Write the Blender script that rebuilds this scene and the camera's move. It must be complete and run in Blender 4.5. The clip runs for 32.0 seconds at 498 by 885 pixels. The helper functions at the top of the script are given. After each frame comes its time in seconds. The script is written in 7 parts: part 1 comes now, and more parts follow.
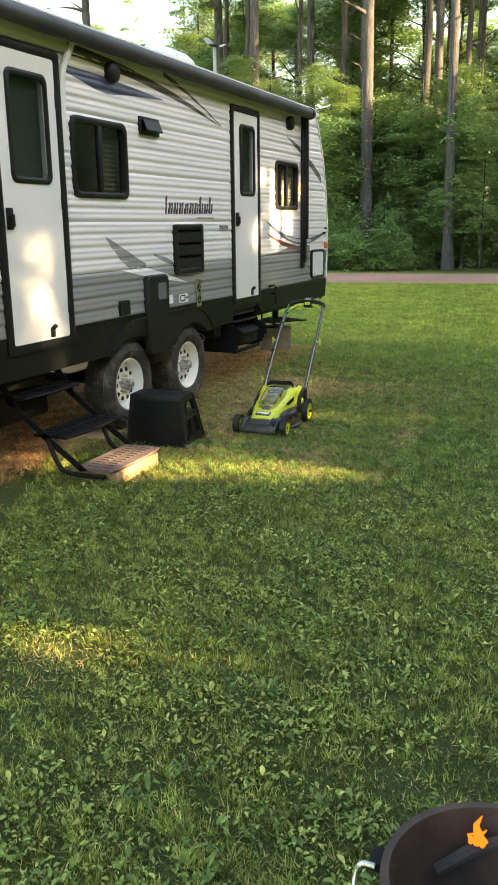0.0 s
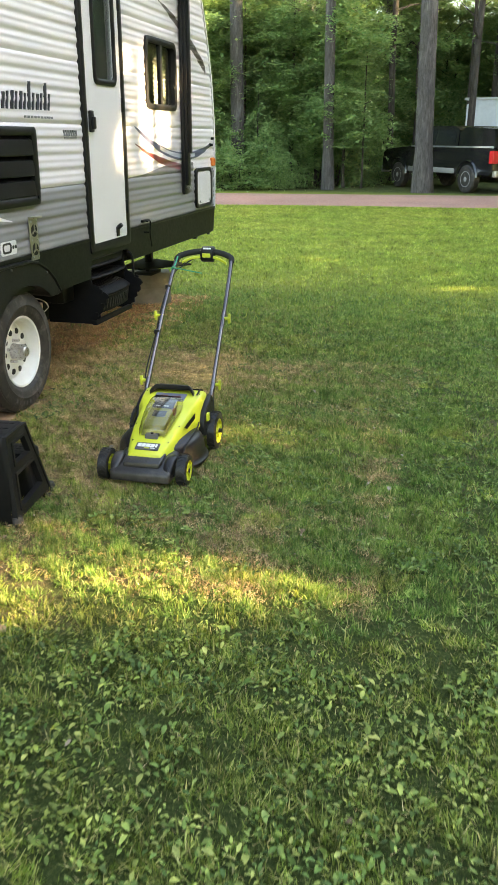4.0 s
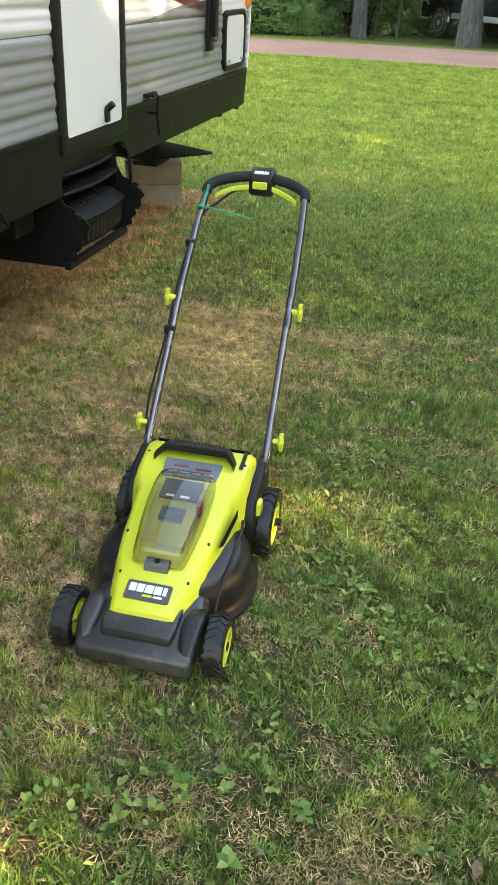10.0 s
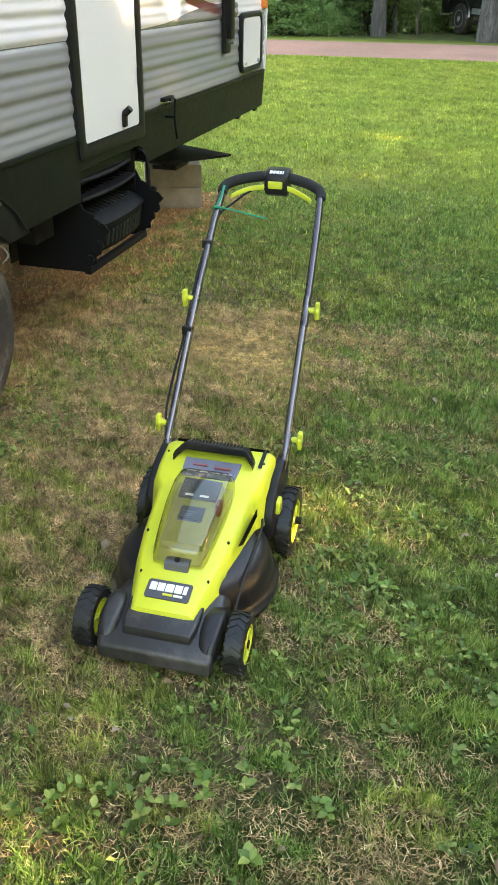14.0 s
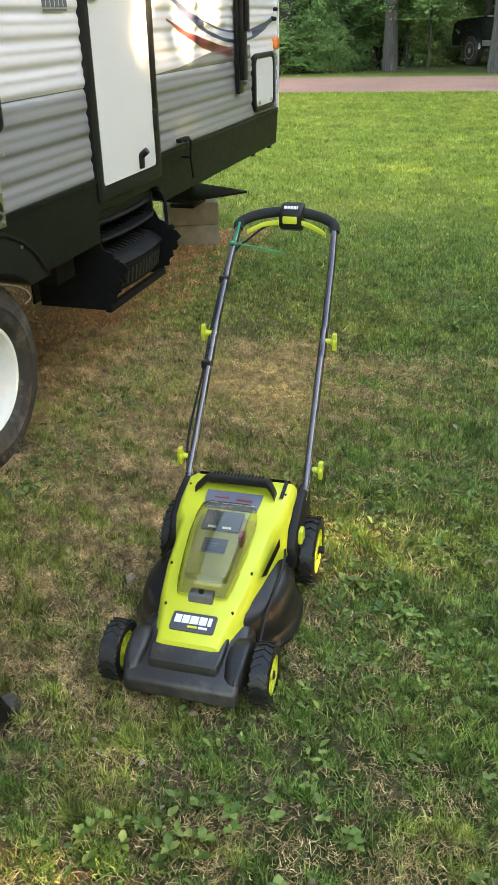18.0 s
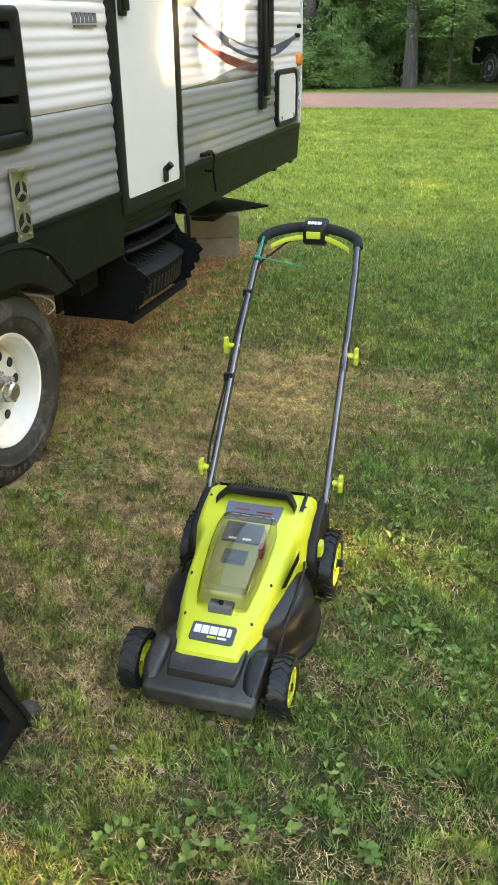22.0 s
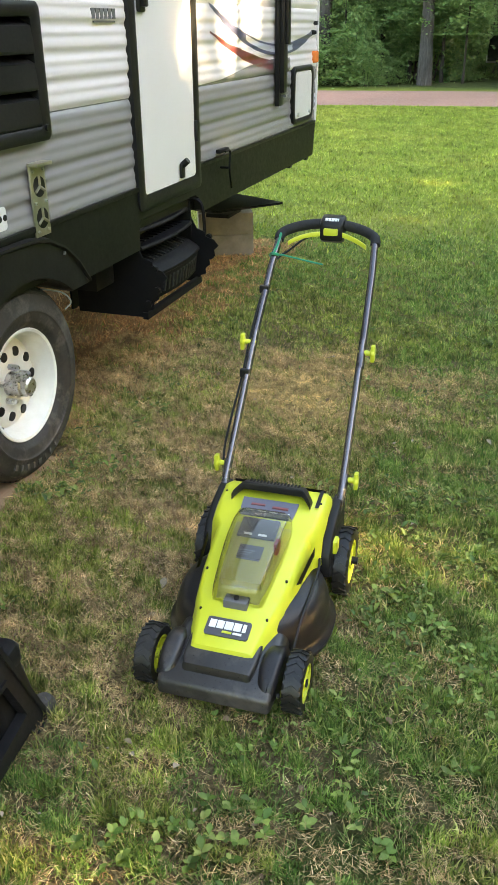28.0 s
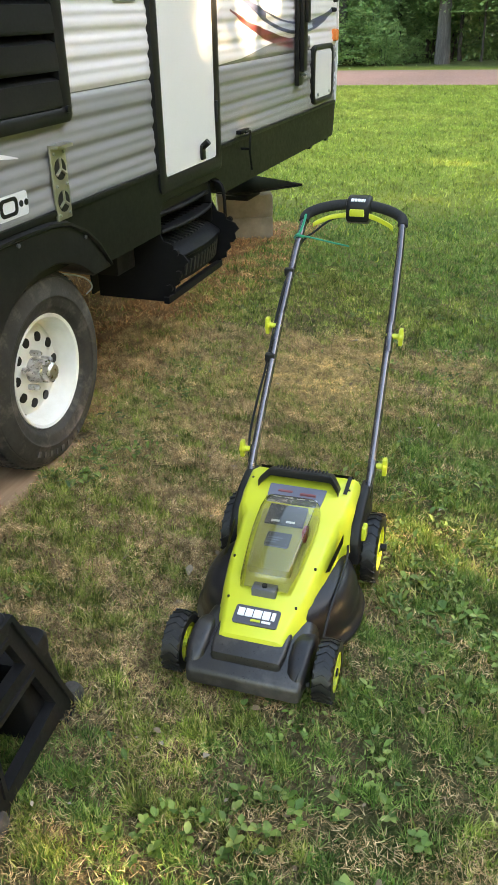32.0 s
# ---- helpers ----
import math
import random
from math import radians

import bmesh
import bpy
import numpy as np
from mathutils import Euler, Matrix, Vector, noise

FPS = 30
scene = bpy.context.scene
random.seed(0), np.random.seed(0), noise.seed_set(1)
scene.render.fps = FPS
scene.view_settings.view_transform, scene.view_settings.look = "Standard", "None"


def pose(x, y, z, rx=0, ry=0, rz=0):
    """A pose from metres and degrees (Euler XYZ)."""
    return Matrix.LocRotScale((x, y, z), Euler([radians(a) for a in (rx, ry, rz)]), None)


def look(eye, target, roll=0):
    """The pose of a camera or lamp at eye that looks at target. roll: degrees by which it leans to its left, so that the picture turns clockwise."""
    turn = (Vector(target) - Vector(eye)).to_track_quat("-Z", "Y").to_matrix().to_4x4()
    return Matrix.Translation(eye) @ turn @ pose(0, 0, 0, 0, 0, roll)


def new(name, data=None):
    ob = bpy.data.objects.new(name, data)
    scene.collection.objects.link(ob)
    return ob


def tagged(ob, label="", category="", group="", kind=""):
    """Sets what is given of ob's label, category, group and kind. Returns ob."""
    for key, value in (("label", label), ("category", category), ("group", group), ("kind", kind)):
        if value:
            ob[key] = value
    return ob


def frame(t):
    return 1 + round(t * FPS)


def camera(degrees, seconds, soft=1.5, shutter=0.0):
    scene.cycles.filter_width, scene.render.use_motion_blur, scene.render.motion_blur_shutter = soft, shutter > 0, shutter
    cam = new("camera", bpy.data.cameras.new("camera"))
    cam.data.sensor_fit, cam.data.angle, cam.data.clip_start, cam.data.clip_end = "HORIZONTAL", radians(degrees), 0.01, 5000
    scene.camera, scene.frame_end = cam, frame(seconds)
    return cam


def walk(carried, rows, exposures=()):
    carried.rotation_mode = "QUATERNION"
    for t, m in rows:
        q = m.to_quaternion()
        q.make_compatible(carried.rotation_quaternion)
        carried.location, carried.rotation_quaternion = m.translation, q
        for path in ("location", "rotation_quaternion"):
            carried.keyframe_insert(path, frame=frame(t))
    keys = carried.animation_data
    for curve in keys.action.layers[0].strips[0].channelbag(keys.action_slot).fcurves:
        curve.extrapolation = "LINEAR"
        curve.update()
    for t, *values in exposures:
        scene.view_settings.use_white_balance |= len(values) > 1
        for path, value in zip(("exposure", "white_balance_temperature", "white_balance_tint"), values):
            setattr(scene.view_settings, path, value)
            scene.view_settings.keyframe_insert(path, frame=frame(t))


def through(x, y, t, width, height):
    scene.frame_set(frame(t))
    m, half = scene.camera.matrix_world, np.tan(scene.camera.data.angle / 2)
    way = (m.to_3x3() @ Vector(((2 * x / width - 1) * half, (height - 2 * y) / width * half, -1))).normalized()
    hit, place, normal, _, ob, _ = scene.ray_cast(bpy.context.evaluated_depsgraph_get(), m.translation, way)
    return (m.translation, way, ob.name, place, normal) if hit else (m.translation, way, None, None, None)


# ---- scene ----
cam = camera(33.2, 32.0, shutter=0.4)
PATH = [
    (0, (0.122, 0.192, 1.673), (-0.649, 1.968, 1.169), -0.7),
    (0.5, (-0.075, 0.332, 1.696), (-0.753, 2.138, 1.168), 0.0),
    (1, (-0.313, 0.609, 1.693), (-0.867, 2.457, 1.163), -0.6),
    (1.5, (-0.478, 0.962, 1.7), (-1.098, 2.775, 1.127), -1.4),
    (2, (-0.714, 1.243, 1.695), (-1.306, 3.05, 1.074), -0.6),
    (2.5, (-0.855, 1.534, 1.69), (-1.334, 3.376, 1.077), -1.7),
    (4.5, (-1.052, 3.057, 1.621), (-1.532, 4.868, 0.921), 0.9),
    (5, (-1.155, 3.343, 1.646), (-1.665, 5.164, 0.993), 1.7),
    (5.5, (-1.252, 3.657, 1.658), (-1.752, 5.486, 1.023), 0.4),
    (6, (-1.329, 4.009, 1.653), (-2.044, 5.745, 0.961), -1.3),
    (6.5, (-1.481, 4.253, 1.625), (-2.166, 5.965, 0.851), 0.1),
    (7, (-1.647, 4.441, 1.613), (-2.159, 6.172, 0.752), 2.2),
    (7.5, (-1.702, 4.625, 1.587), (-2.227, 6.324, 0.673), 0.2),
    (8, (-1.733, 4.79, 1.57), (-2.287, 6.409, 0.535), -2.1),
    (8.5, (-1.776, 4.837, 1.585), (-2.233, 6.484, 0.548), 0.3),
    (9, (-1.825, 4.827, 1.591), (-2.218, 6.504, 0.574), 3.3),
    (9.5, (-1.832, 4.788, 1.594), (-2.217, 6.479, 0.598), 4.0),
    (10, (-1.812, 4.796, 1.598), (-2.213, 6.489, 0.612), 3.0),
    (10.5, (-1.796, 4.796, 1.597), (-2.207, 6.489, 0.614), 2.4),
    (11, (-1.778, 4.796, 1.6), (-2.207, 6.486, 0.621), 1.7),
    (11.5, (-1.774, 4.792, 1.598), (-2.217, 6.483, 0.627), 1.3),
    (12, (-1.782, 4.789, 1.599), (-2.234, 6.478, 0.628), 1.3),
    (12.5, (-1.79, 4.787, 1.595), (-2.25, 6.473, 0.622), 1.3),
    (13, (-1.793, 4.791, 1.595), (-2.25, 6.473, 0.615), 1.4),
    (13.5, (-1.787, 4.785, 1.596), (-2.246, 6.466, 0.615), 1.3),
    (14, (-1.785, 4.792, 1.593), (-2.249, 6.47, 0.61), 1.0),
    (14.5, (-1.783, 4.796, 1.593), (-2.247, 6.474, 0.609), 0.8),
    (16.5, (-1.772, 4.771, 1.612), (-2.276, 6.479, 0.702), 0.7),
    (17, (-1.769, 4.768, 1.612), (-2.299, 6.477, 0.719), -0.4),
    (17.5, (-1.767, 4.776, 1.602), (-2.302, 6.477, 0.696), -1.1),
    (18, (-1.77, 4.774, 1.601), (-2.299, 6.472, 0.686), -1.3),
    (18.5, (-1.778, 4.762, 1.605), (-2.304, 6.463, 0.695), -1.1),
    (19, (-1.791, 4.755, 1.605), (-2.315, 6.458, 0.697), -0.8),
    (19.5, (-1.796, 4.765, 1.602), (-2.319, 6.46, 0.677), -0.7),
    (20, (-1.802, 4.776, 1.596), (-2.325, 6.459, 0.653), -0.5),
    (20.5, (-1.798, 4.774, 1.599), (-2.331, 6.453, 0.652), -0.4),
    (21, (-1.788, 4.771, 1.599), (-2.327, 6.457, 0.667), -0.6),
    (21.5, (-1.788, 4.759, 1.607), (-2.337, 6.453, 0.697), -0.6),
    (22, (-1.789, 4.751, 1.611), (-2.351, 6.452, 0.722), -0.7),
    (22.5, (-1.793, 4.748, 1.616), (-2.368, 6.454, 0.744), -0.8),
    (23, (-1.8, 4.761, 1.605), (-2.376, 6.462, 0.724), -1.0),
    (23.5, (-1.803, 4.773, 1.6), (-2.369, 6.464, 0.693), -1.0),
    (24, (-1.802, 4.765, 1.601), (-2.361, 6.453, 0.685), -0.7),
    (24.5, (-1.801, 4.75, 1.605), (-2.358, 6.444, 0.698), -0.2),
    (26.5, (-1.803, 4.771, 1.6), (-2.371, 6.454, 0.68), -0.6),
    (27, (-1.807, 4.757, 1.601), (-2.383, 6.439, 0.686), -0.5),
    (27.5, (-1.804, 4.745, 1.606), (-2.387, 6.434, 0.707), -0.5),
    (28, (-1.805, 4.741, 1.607), (-2.389, 6.432, 0.714), -0.5),
    (28.5, (-1.81, 4.75, 1.6), (-2.403, 6.429, 0.689), -0.5),
    (29, (-1.817, 4.739, 1.599), (-2.422, 6.412, 0.685), -0.5),
    (29.5, (-1.824, 4.745, 1.597), (-2.432, 6.413, 0.677), -0.8),
    (30, (-1.823, 4.755, 1.594), (-2.44, 6.418, 0.669), -1.0),
    (30.5, (-1.817, 4.754, 1.595), (-2.444, 6.416, 0.676), -1.2),
    (31, (-1.82, 4.757, 1.593), (-2.448, 6.417, 0.671), -1.3),
    (31.5, (-1.837, 4.768, 1.59), (-2.456, 6.423, 0.654), -1.2),
    (32, (-1.847, 4.764, 1.594), (-2.462, 6.427, 0.668), -1.3),
]
walk(cam, [(t, look(eye, target, roll)) for t, eye, target, roll in PATH],
     [(0.0, 2.95, 8500, 9), (1.0, 3.42, 8500, 9), (2.0, 3.32, 8500, 9), (4.0, 3.4, 8500, 9), (6.0, 3.26, 8500, 9), (7.0, 3.01, 8500, 9), (8.0, 3.46, 8500, 9), (9.0, 3.56, 8500, 9), (14.5, 3.60, 8500, 9), (17.0, 3.42, 8500, 9), (20.0, 3.46, 8500, 9), (24.0, 3.53, 8500, 9), (32.0, 3.52, 8500, 9)])

# ---- light ----
world = bpy.data.worlds.new("sky")
scene.world = world
world.use_nodes = True
SUN_TO = Vector((0.94, 0.05, 0.33)).normalized()      # towards the low evening sun
sky = world.node_tree.nodes.new("ShaderNodeTexSky")
sky.sky_type, sky.sun_disc = "NISHITA", False
sky.sun_elevation = math.asin(SUN_TO.z)
sky.sun_rotation = math.atan2(SUN_TO.x, SUN_TO.y)
sky.air_density, sky.dust_density = 1.0, 1.5
back = world.node_tree.nodes["Background"]
world.node_tree.links.new(sky.outputs[0], back.inputs[0])
back.inputs[1].default_value = 0.15
sun = new("sun", bpy.data.lights.new("sun", "SUN"))
sun.data.energy, sun.data.angle, sun.data.color = 5.0, radians(0.6), (1.0, 0.82, 0.55)
sun.matrix_world = look(SUN_TO * 60, (0, 0, 0))


# ---- materials ----
class Nodes:
    """A small builder of node materials."""

    def __init__(self, name):
        self.mat = bpy.data.materials.new(name)
        self.mat.use_nodes = True
        self.tree = self.mat.node_tree
        self.bsdf = self.tree.nodes["Principled BSDF"]

    def add(self, kind, **sets):
        node = self.tree.nodes.new(kind)
        for key, value in sets.items():
            node.inputs[key.replace("_", " ")].default_value = value
        return node

    def link(self, a, b):
        self.tree.links.new(a, b)

    def coords(self, scale=(1, 1, 1)):
        tex = self.add("ShaderNodeTexCoord")
        m = self.add("ShaderNodeMapping", Scale=scale)
        self.link(tex.outputs["Object"], m.inputs["Vector"])
        return m.outputs["Vector"]

    def noise(self, scale, detail=4.0, rough=0.6, vec=None):
        n = self.add("ShaderNodeTexNoise", Scale=scale, Detail=detail, Roughness=rough)
        self.link(vec if vec is not None else self.coords(), n.inputs["Vector"])
        return n.outputs["Fac"]

    def ramp(self, fac, *stops):
        r = self.add("ShaderNodeValToRGB")
        r.color_ramp.elements[0].position, r.color_ramp.elements[0].color = stops[0][0], (*stops[0][1], 1)
        r.color_ramp.elements[1].position, r.color_ramp.elements[1].color = stops[-1][0], (*stops[-1][1], 1)
        for p, c in stops[1:-1]:
            r.color_ramp.elements.new(p).color = (*c, 1)
        self.link(fac, r.inputs["Fac"])
        return r.outputs["Color"]

    def mix(self, fac, a, b, blend="MIX"):
        n = self.tree.nodes.new("ShaderNodeMix")
        n.data_type, n.blend_type = "RGBA", blend
        for sock, v in ((n.inputs["Factor"], fac), (n.inputs["A"], a), (n.inputs["B"], b)):
            if isinstance(v, (int, float)):
                n.inputs["Factor"].default_value = v
            elif isinstance(v, tuple):
                sock.default_value = (*v, 1)
            else:
                self.link(v, sock)
        # the colour sockets share their names with the float ones
        for sock, v in ((n.inputs[6], a), (n.inputs[7], b)):
            if isinstance(v, tuple):
                sock.default_value = (*v, 1)
            else:
                self.link(v, sock)
        return n.outputs[2]

    def bump(self, height, strength=0.3, distance=0.01):
        b = self.add("ShaderNodeBump", Strength=strength, Distance=distance)
        self.link(height, b.inputs["Height"])
        self.link(b.outputs["Normal"], self.bsdf.inputs["Normal"])


def surface(name, low, high, rough=0.5, metal=0.0, scale=6.0, bump=0.0, bump_scale=80.0, bump_distance=0.002, coat=0.0, stain=None, stain_scale=1.7,
            stain_amount=0.5, stretch=(1, 1, 1), spec=0.5):
    """A worn surface: two tones by a coarse noise, stains, and a fine bump."""
    n = Nodes(name)
    vec = n.coords(stretch)
    colour = n.ramp(n.noise(scale, 6, 0.65, vec), (0.3, low), (0.7, high))
    if stain:
        mask = n.ramp(n.noise(stain_scale, 8, 0.7, vec), (0.5, (0, 0, 0)), (0.72, (stain_amount,) * 3))
        colour = n.mix(mask, colour, stain)
    n.link(colour, n.bsdf.inputs["Base Color"])
    fine = n.noise(bump_scale, 5, 0.7, vec)
    r = n.ramp(fine, (0.3, (max(rough - 0.08, 0.02),) * 3), (0.7, (min(rough + 0.08, 1),) * 3))
    n.link(r, n.bsdf.inputs["Roughness"])
    n.bsdf.inputs["Metallic"].default_value = metal
    n.bsdf.inputs["Coat Weight"].default_value = coat
    n.bsdf.inputs["Specular IOR Level"].default_value = spec
    if bump:
        n.bump(fine, bump, bump_distance)
    return n.mat


def foliage(name, colours, rough=0.5, through=0.35, patch=None, patch_scale=0.8, tuft_shade=0.0, tuft_scale=14.0):
    """Leaves: each leaf takes its own tone, and light comes through."""
    n = Nodes(name)
    g = n.add("ShaderNodeNewGeometry")
    steps = [(i / (len(colours) - 1), c) for i, c in enumerate(colours)]
    colour = n.ramp(g.outputs["Random Per Island"], *steps)
    if patch:
        m = n.ramp(n.noise(patch_scale, 4, 0.6), (0.42, (0, 0, 0)), (0.62, (1, 1, 1)))
        colour = n.mix(m, colour, n.ramp(g.outputs["Random Per Island"], *[(i / (len(patch) - 1), c) for i, c in enumerate(patch)]))
    if tuft_shade:
        m = n.ramp(n.noise(tuft_scale, 5, 0.7), (0.3, (1 - tuft_shade,) * 3), (0.7, (1 + tuft_shade,) * 3))
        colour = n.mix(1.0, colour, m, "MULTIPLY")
        # a finer noise paints dark gaps between small clumps into the colour
        m = n.ramp(n.noise(tuft_scale * 4.2, 4, 0.6), (0.36, (1 - 1.05 * tuft_shade,) * 3), (0.62, (1 + 0.75 * tuft_shade,) * 3))
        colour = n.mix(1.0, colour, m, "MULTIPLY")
    n.link(colour, n.bsdf.inputs["Base Color"])
    n.bsdf.inputs["Roughness"].default_value = rough
    n.bsdf.inputs["Specular IOR Level"].default_value = 0.3
    t = n.add("ShaderNodeBsdfTranslucent")
    n.link(colour, t.inputs["Color"])
    m = n.add("ShaderNodeMixShader")
    m.inputs[0].default_value = through
    n.link(n.bsdf.outputs[0], m.inputs[1])
    n.link(t.outputs[0], m.inputs[2])
    n.link(m.outputs[0], n.tree.nodes["Material Output"].inputs["Surface"])
    return n.mat


def glass(name, tint, rough=0.02):
    n = Nodes(name)
    n.bsdf.inputs["Base Color"].default_value = (*tint, 1)
    n.bsdf.inputs["Roughness"].default_value = rough
    n.bsdf.inputs["Transmission Weight"].default_value = 1.0
    n.bsdf.inputs["IOR"].default_value = 1.45
    return n.mat


M_SIDING = surface("white_aluminium_siding", (0.675, 0.635, 0.655), (0.735, 0.69, 0.71), 0.30, scale=3, stretch=(1, 0.25, 1), bump_scale=900)
M_SIDING_GREY = surface("grey_aluminium_siding", (0.232, 0.223, 0.233), (0.27, 0.26, 0.271), 0.24, scale=2, stretch=(1, 0.15, 1), bump_scale=900)
M_DOOR = surface("white_gelcoat", (0.70, 0.675, 0.685), (0.73, 0.705, 0.715), 0.25, scale=3, bump_scale=900)
M_SKIRT = surface("dark_green_black_skirt", (0.0072, 0.0080, 0.0068), (0.0115, 0.0124, 0.0105), 0.45, scale=5, stain=(0.030, 0.027, 0.021), stain_amount=0.25, bump_scale=40, spec=0.13)
M_BLACK = surface("black_plastic", (0.007, 0.007, 0.008), (0.014, 0.014, 0.015), 0.40, scale=9, stain=(0.03, 0.028, 0.022), stain_amount=0.2, bump=0.08, spec=0.22)
M_RUBBER = surface("tyre_rubber", (0.018, 0.0165, 0.016), (0.040, 0.037, 0.034), 0.62, scale=9, stain=(0.17, 0.148, 0.125), stain_amount=0.75, stain_scale=8, bump=0.3, spec=0.4)
M_RUBBER_WORN = surface("scuffed_rubber", (0.045, 0.042, 0.040), (0.11, 0.10, 0.093), 0.7, scale=30)
M_RIM = surface("white_painted_steel", (0.70, 0.69, 0.65), (0.80, 0.79, 0.76), 0.35, scale=8, stain=(0.42, 0.36, 0.28), stain_amount=0.3, stain_scale=5)
M_CHROME = surface("dull_steel", (0.45, 0.45, 0.46), (0.62, 0.62, 0.62), 0.3, 1.0, scale=20)
M_GREY = surface("grey_plastic", (0.10, 0.10, 0.11), (0.14, 0.14, 0.15), 0.45)
M_LIGHT_GREY = surface("pale_grey_plastic", (0.50, 0.50, 0.49), (0.58, 0.58, 0.56), 0.45)
M_BLACK_STEEL = surface("black_painted_steel", (0.005, 0.005, 0.006), (0.009, 0.009, 0.010), 0.55, stain=(0.02, 0.017, 0.013), stain_amount=0.3, stain_scale=7, bump=0.1, spec=0.12)
M_ROOF = surface("grey_white_roof_membrane", (0.5, 0.5, 0.48), (0.6, 0.6, 0.58), 0.6, stain=(0.3, 0.29, 0.26), stain_amount=0.4)
M_AWNING = surface("grey_black_awning_fabric", (0.025, 0.026, 0.028), (0.05, 0.05, 0.052), 0.6, scale=4, bump=0.1)
M_PANE = glass("pale_tinted_glass", (0.55, 0.60, 0.58), 0.05)
M_GLASS = glass("tinted_glass", (0.48, 0.50, 0.47))
M_SHADE = surface("grey_green_shade", (0.13, 0.15, 0.15), (0.17, 0.19, 0.19), 0.7)
M_CURTAIN = surface("pleated_shade", (0.42, 0.41, 0.38), (0.5, 0.49, 0.46), 0.8)
M_WOODTRIM = surface("dark_interior_wood", (0.05, 0.035, 0.025), (0.08, 0.05, 0.035), 0.5)


# ---- building blocks ----
def mesh_of(name, bm, material, smooth=False):
    me = bpy.data.meshes.new(name)
    bm.to_mesh(me)
    bm.free()
    if material:
        me.materials.append(material)
    if smooth:
        me.shade_smooth()
        me.set_sharp_from_angle(angle=radians(38))
    return me


BASE = {}


def thing(name, label, category, at=None, group="", kind="", own_axes=False):
    """An empty at a thing's base. Its parts are given in world metres, or in its own axes."""
    e = tagged(new(name), label, category, group, kind)
    m = at if isinstance(at, Matrix) else Matrix.Translation(at or (0, 0, 0))
    e.matrix_basis = m
    e.empty_display_size = 0.2
    if not own_axes:
        BASE[e.name] = m.inverted()
    return e


def part(name, bm, material, parent=None, label="", smooth=True, kind=""):
    me = bm if isinstance(bm, bpy.types.Mesh) else mesh_of(name, bm, material, smooth)
    ob = new(name, me)
    if parent is not None:
        ob.parent = parent
        if parent.name in BASE:
            ob.matrix_parent_inverse = BASE[parent.name]
    return tagged(ob, label, kind=kind)


def parts(name, bm, material, parent, label="", smooth=True):
    """Each separate piece of a bmesh as a part of its own."""
    bm.verts.ensure_lookup_table()
    left, made = set(bm.verts), []
    while left:
        seed = min(left, key=lambda v: v.index) if len(left) < 4000 else next(iter(left))
        group, edge = {seed}, [seed]
        while edge:
            v = edge.pop()
            for e in v.link_edges:
                o = e.other_vert(v)
                if o not in group:
                    group.add(o)
                    edge.append(o)
        left -= group
        one = bmesh.new()
        order = sorted(group, key=lambda v: v.index)
        copy = {v: one.verts.new(v.co) for v in order}
        for f in {f for v in order for f in v.link_faces}:
            one.faces.new([copy[v] for v in f.verts])
        made.append(part(name, one, material, parent, label, smooth))
    bm.free()
    return made


def quad_rows(bm, rows, closed=False, caps=False):
    """Joins rows of points of equal length into a skin."""
    made = [[bm.verts.new(p) for p in row] for row in rows]
    n = len(made[0])
    for a, b in zip(made, made[1:]):
        for i in range(n if closed else n - 1):
            j = (i + 1) % n
            bm.faces.new((a[i], a[j], b[j], b[i]))
    if caps:
        bm.faces.new(reversed(made[0]))
        bm.faces.new(made[-1])
    return bm


def box(bm, x0, x1, y0, y1, z0, z1, bevel=0.0, turn=None):
    r = bmesh.ops.create_cube(bm, size=1.0)["verts"]
    for v in r:
        v.co = Vector(((x0 + x1) / 2 + v.co.x * (x1 - x0), (y0 + y1) / 2 + v.co.y * (y1 - y0), (z0 + z1) / 2 + v.co.z * (z1 - z0)))
    if bevel:
        edges = list({e for v in r for e in v.link_edges})
        out = bmesh.ops.bevel(bm, geom=edges, offset=bevel, segments=2, affect="EDGES", profile=0.6)
        r = list({v for f in out["faces"] for v in f.verts} | {v for v in r if v.is_valid})
    if turn is not None:
        bmesh.ops.transform(bm, matrix=turn, verts=r)
    return bm


def tube(bm, points, radius, seg=12, caps=True):
    """A round bar along points; radius is a number or one for each point."""
    pts = [Vector(p) for p in points]
    rad = radius if isinstance(radius, (list, tuple)) else [radius] * len(pts)
    rows, side = [], None
    for i, p in enumerate(pts):
        d = (pts[min(i + 1, len(pts) - 1)] - pts[max(i - 1, 0)]).normalized()
        if side is None:
            side = d.orthogonal().normalized()
        side = (side - d * side.dot(d)).normalized()
        up = d.cross(side)
        rows.append([p + rad[i] * (math.cos(a) * side + math.sin(a) * up) for a in (2 * math.pi * k / seg for k in range(seg))])
    return quad_rows(bm, rows, closed=True, caps=caps)


def lathe(bm, profile, axis="x", centre=(0, 0, 0), seg=32, caps=True):
    """Turns (along, radius) pairs round an axis."""
    c = Vector(centre)
    rows = []
    for along, r in profile:
        row = []
        for k in range(seg):
            a = 2 * math.pi * k / seg
            u, v = r * math.cos(a), r * math.sin(a)
            row.append(c + Vector({"x": (along, u, v), "y": (v, along, u), "z": (u, v, along)}[axis]))
        rows.append(row)
    return quad_rows(bm, rows, closed=True, caps=caps)


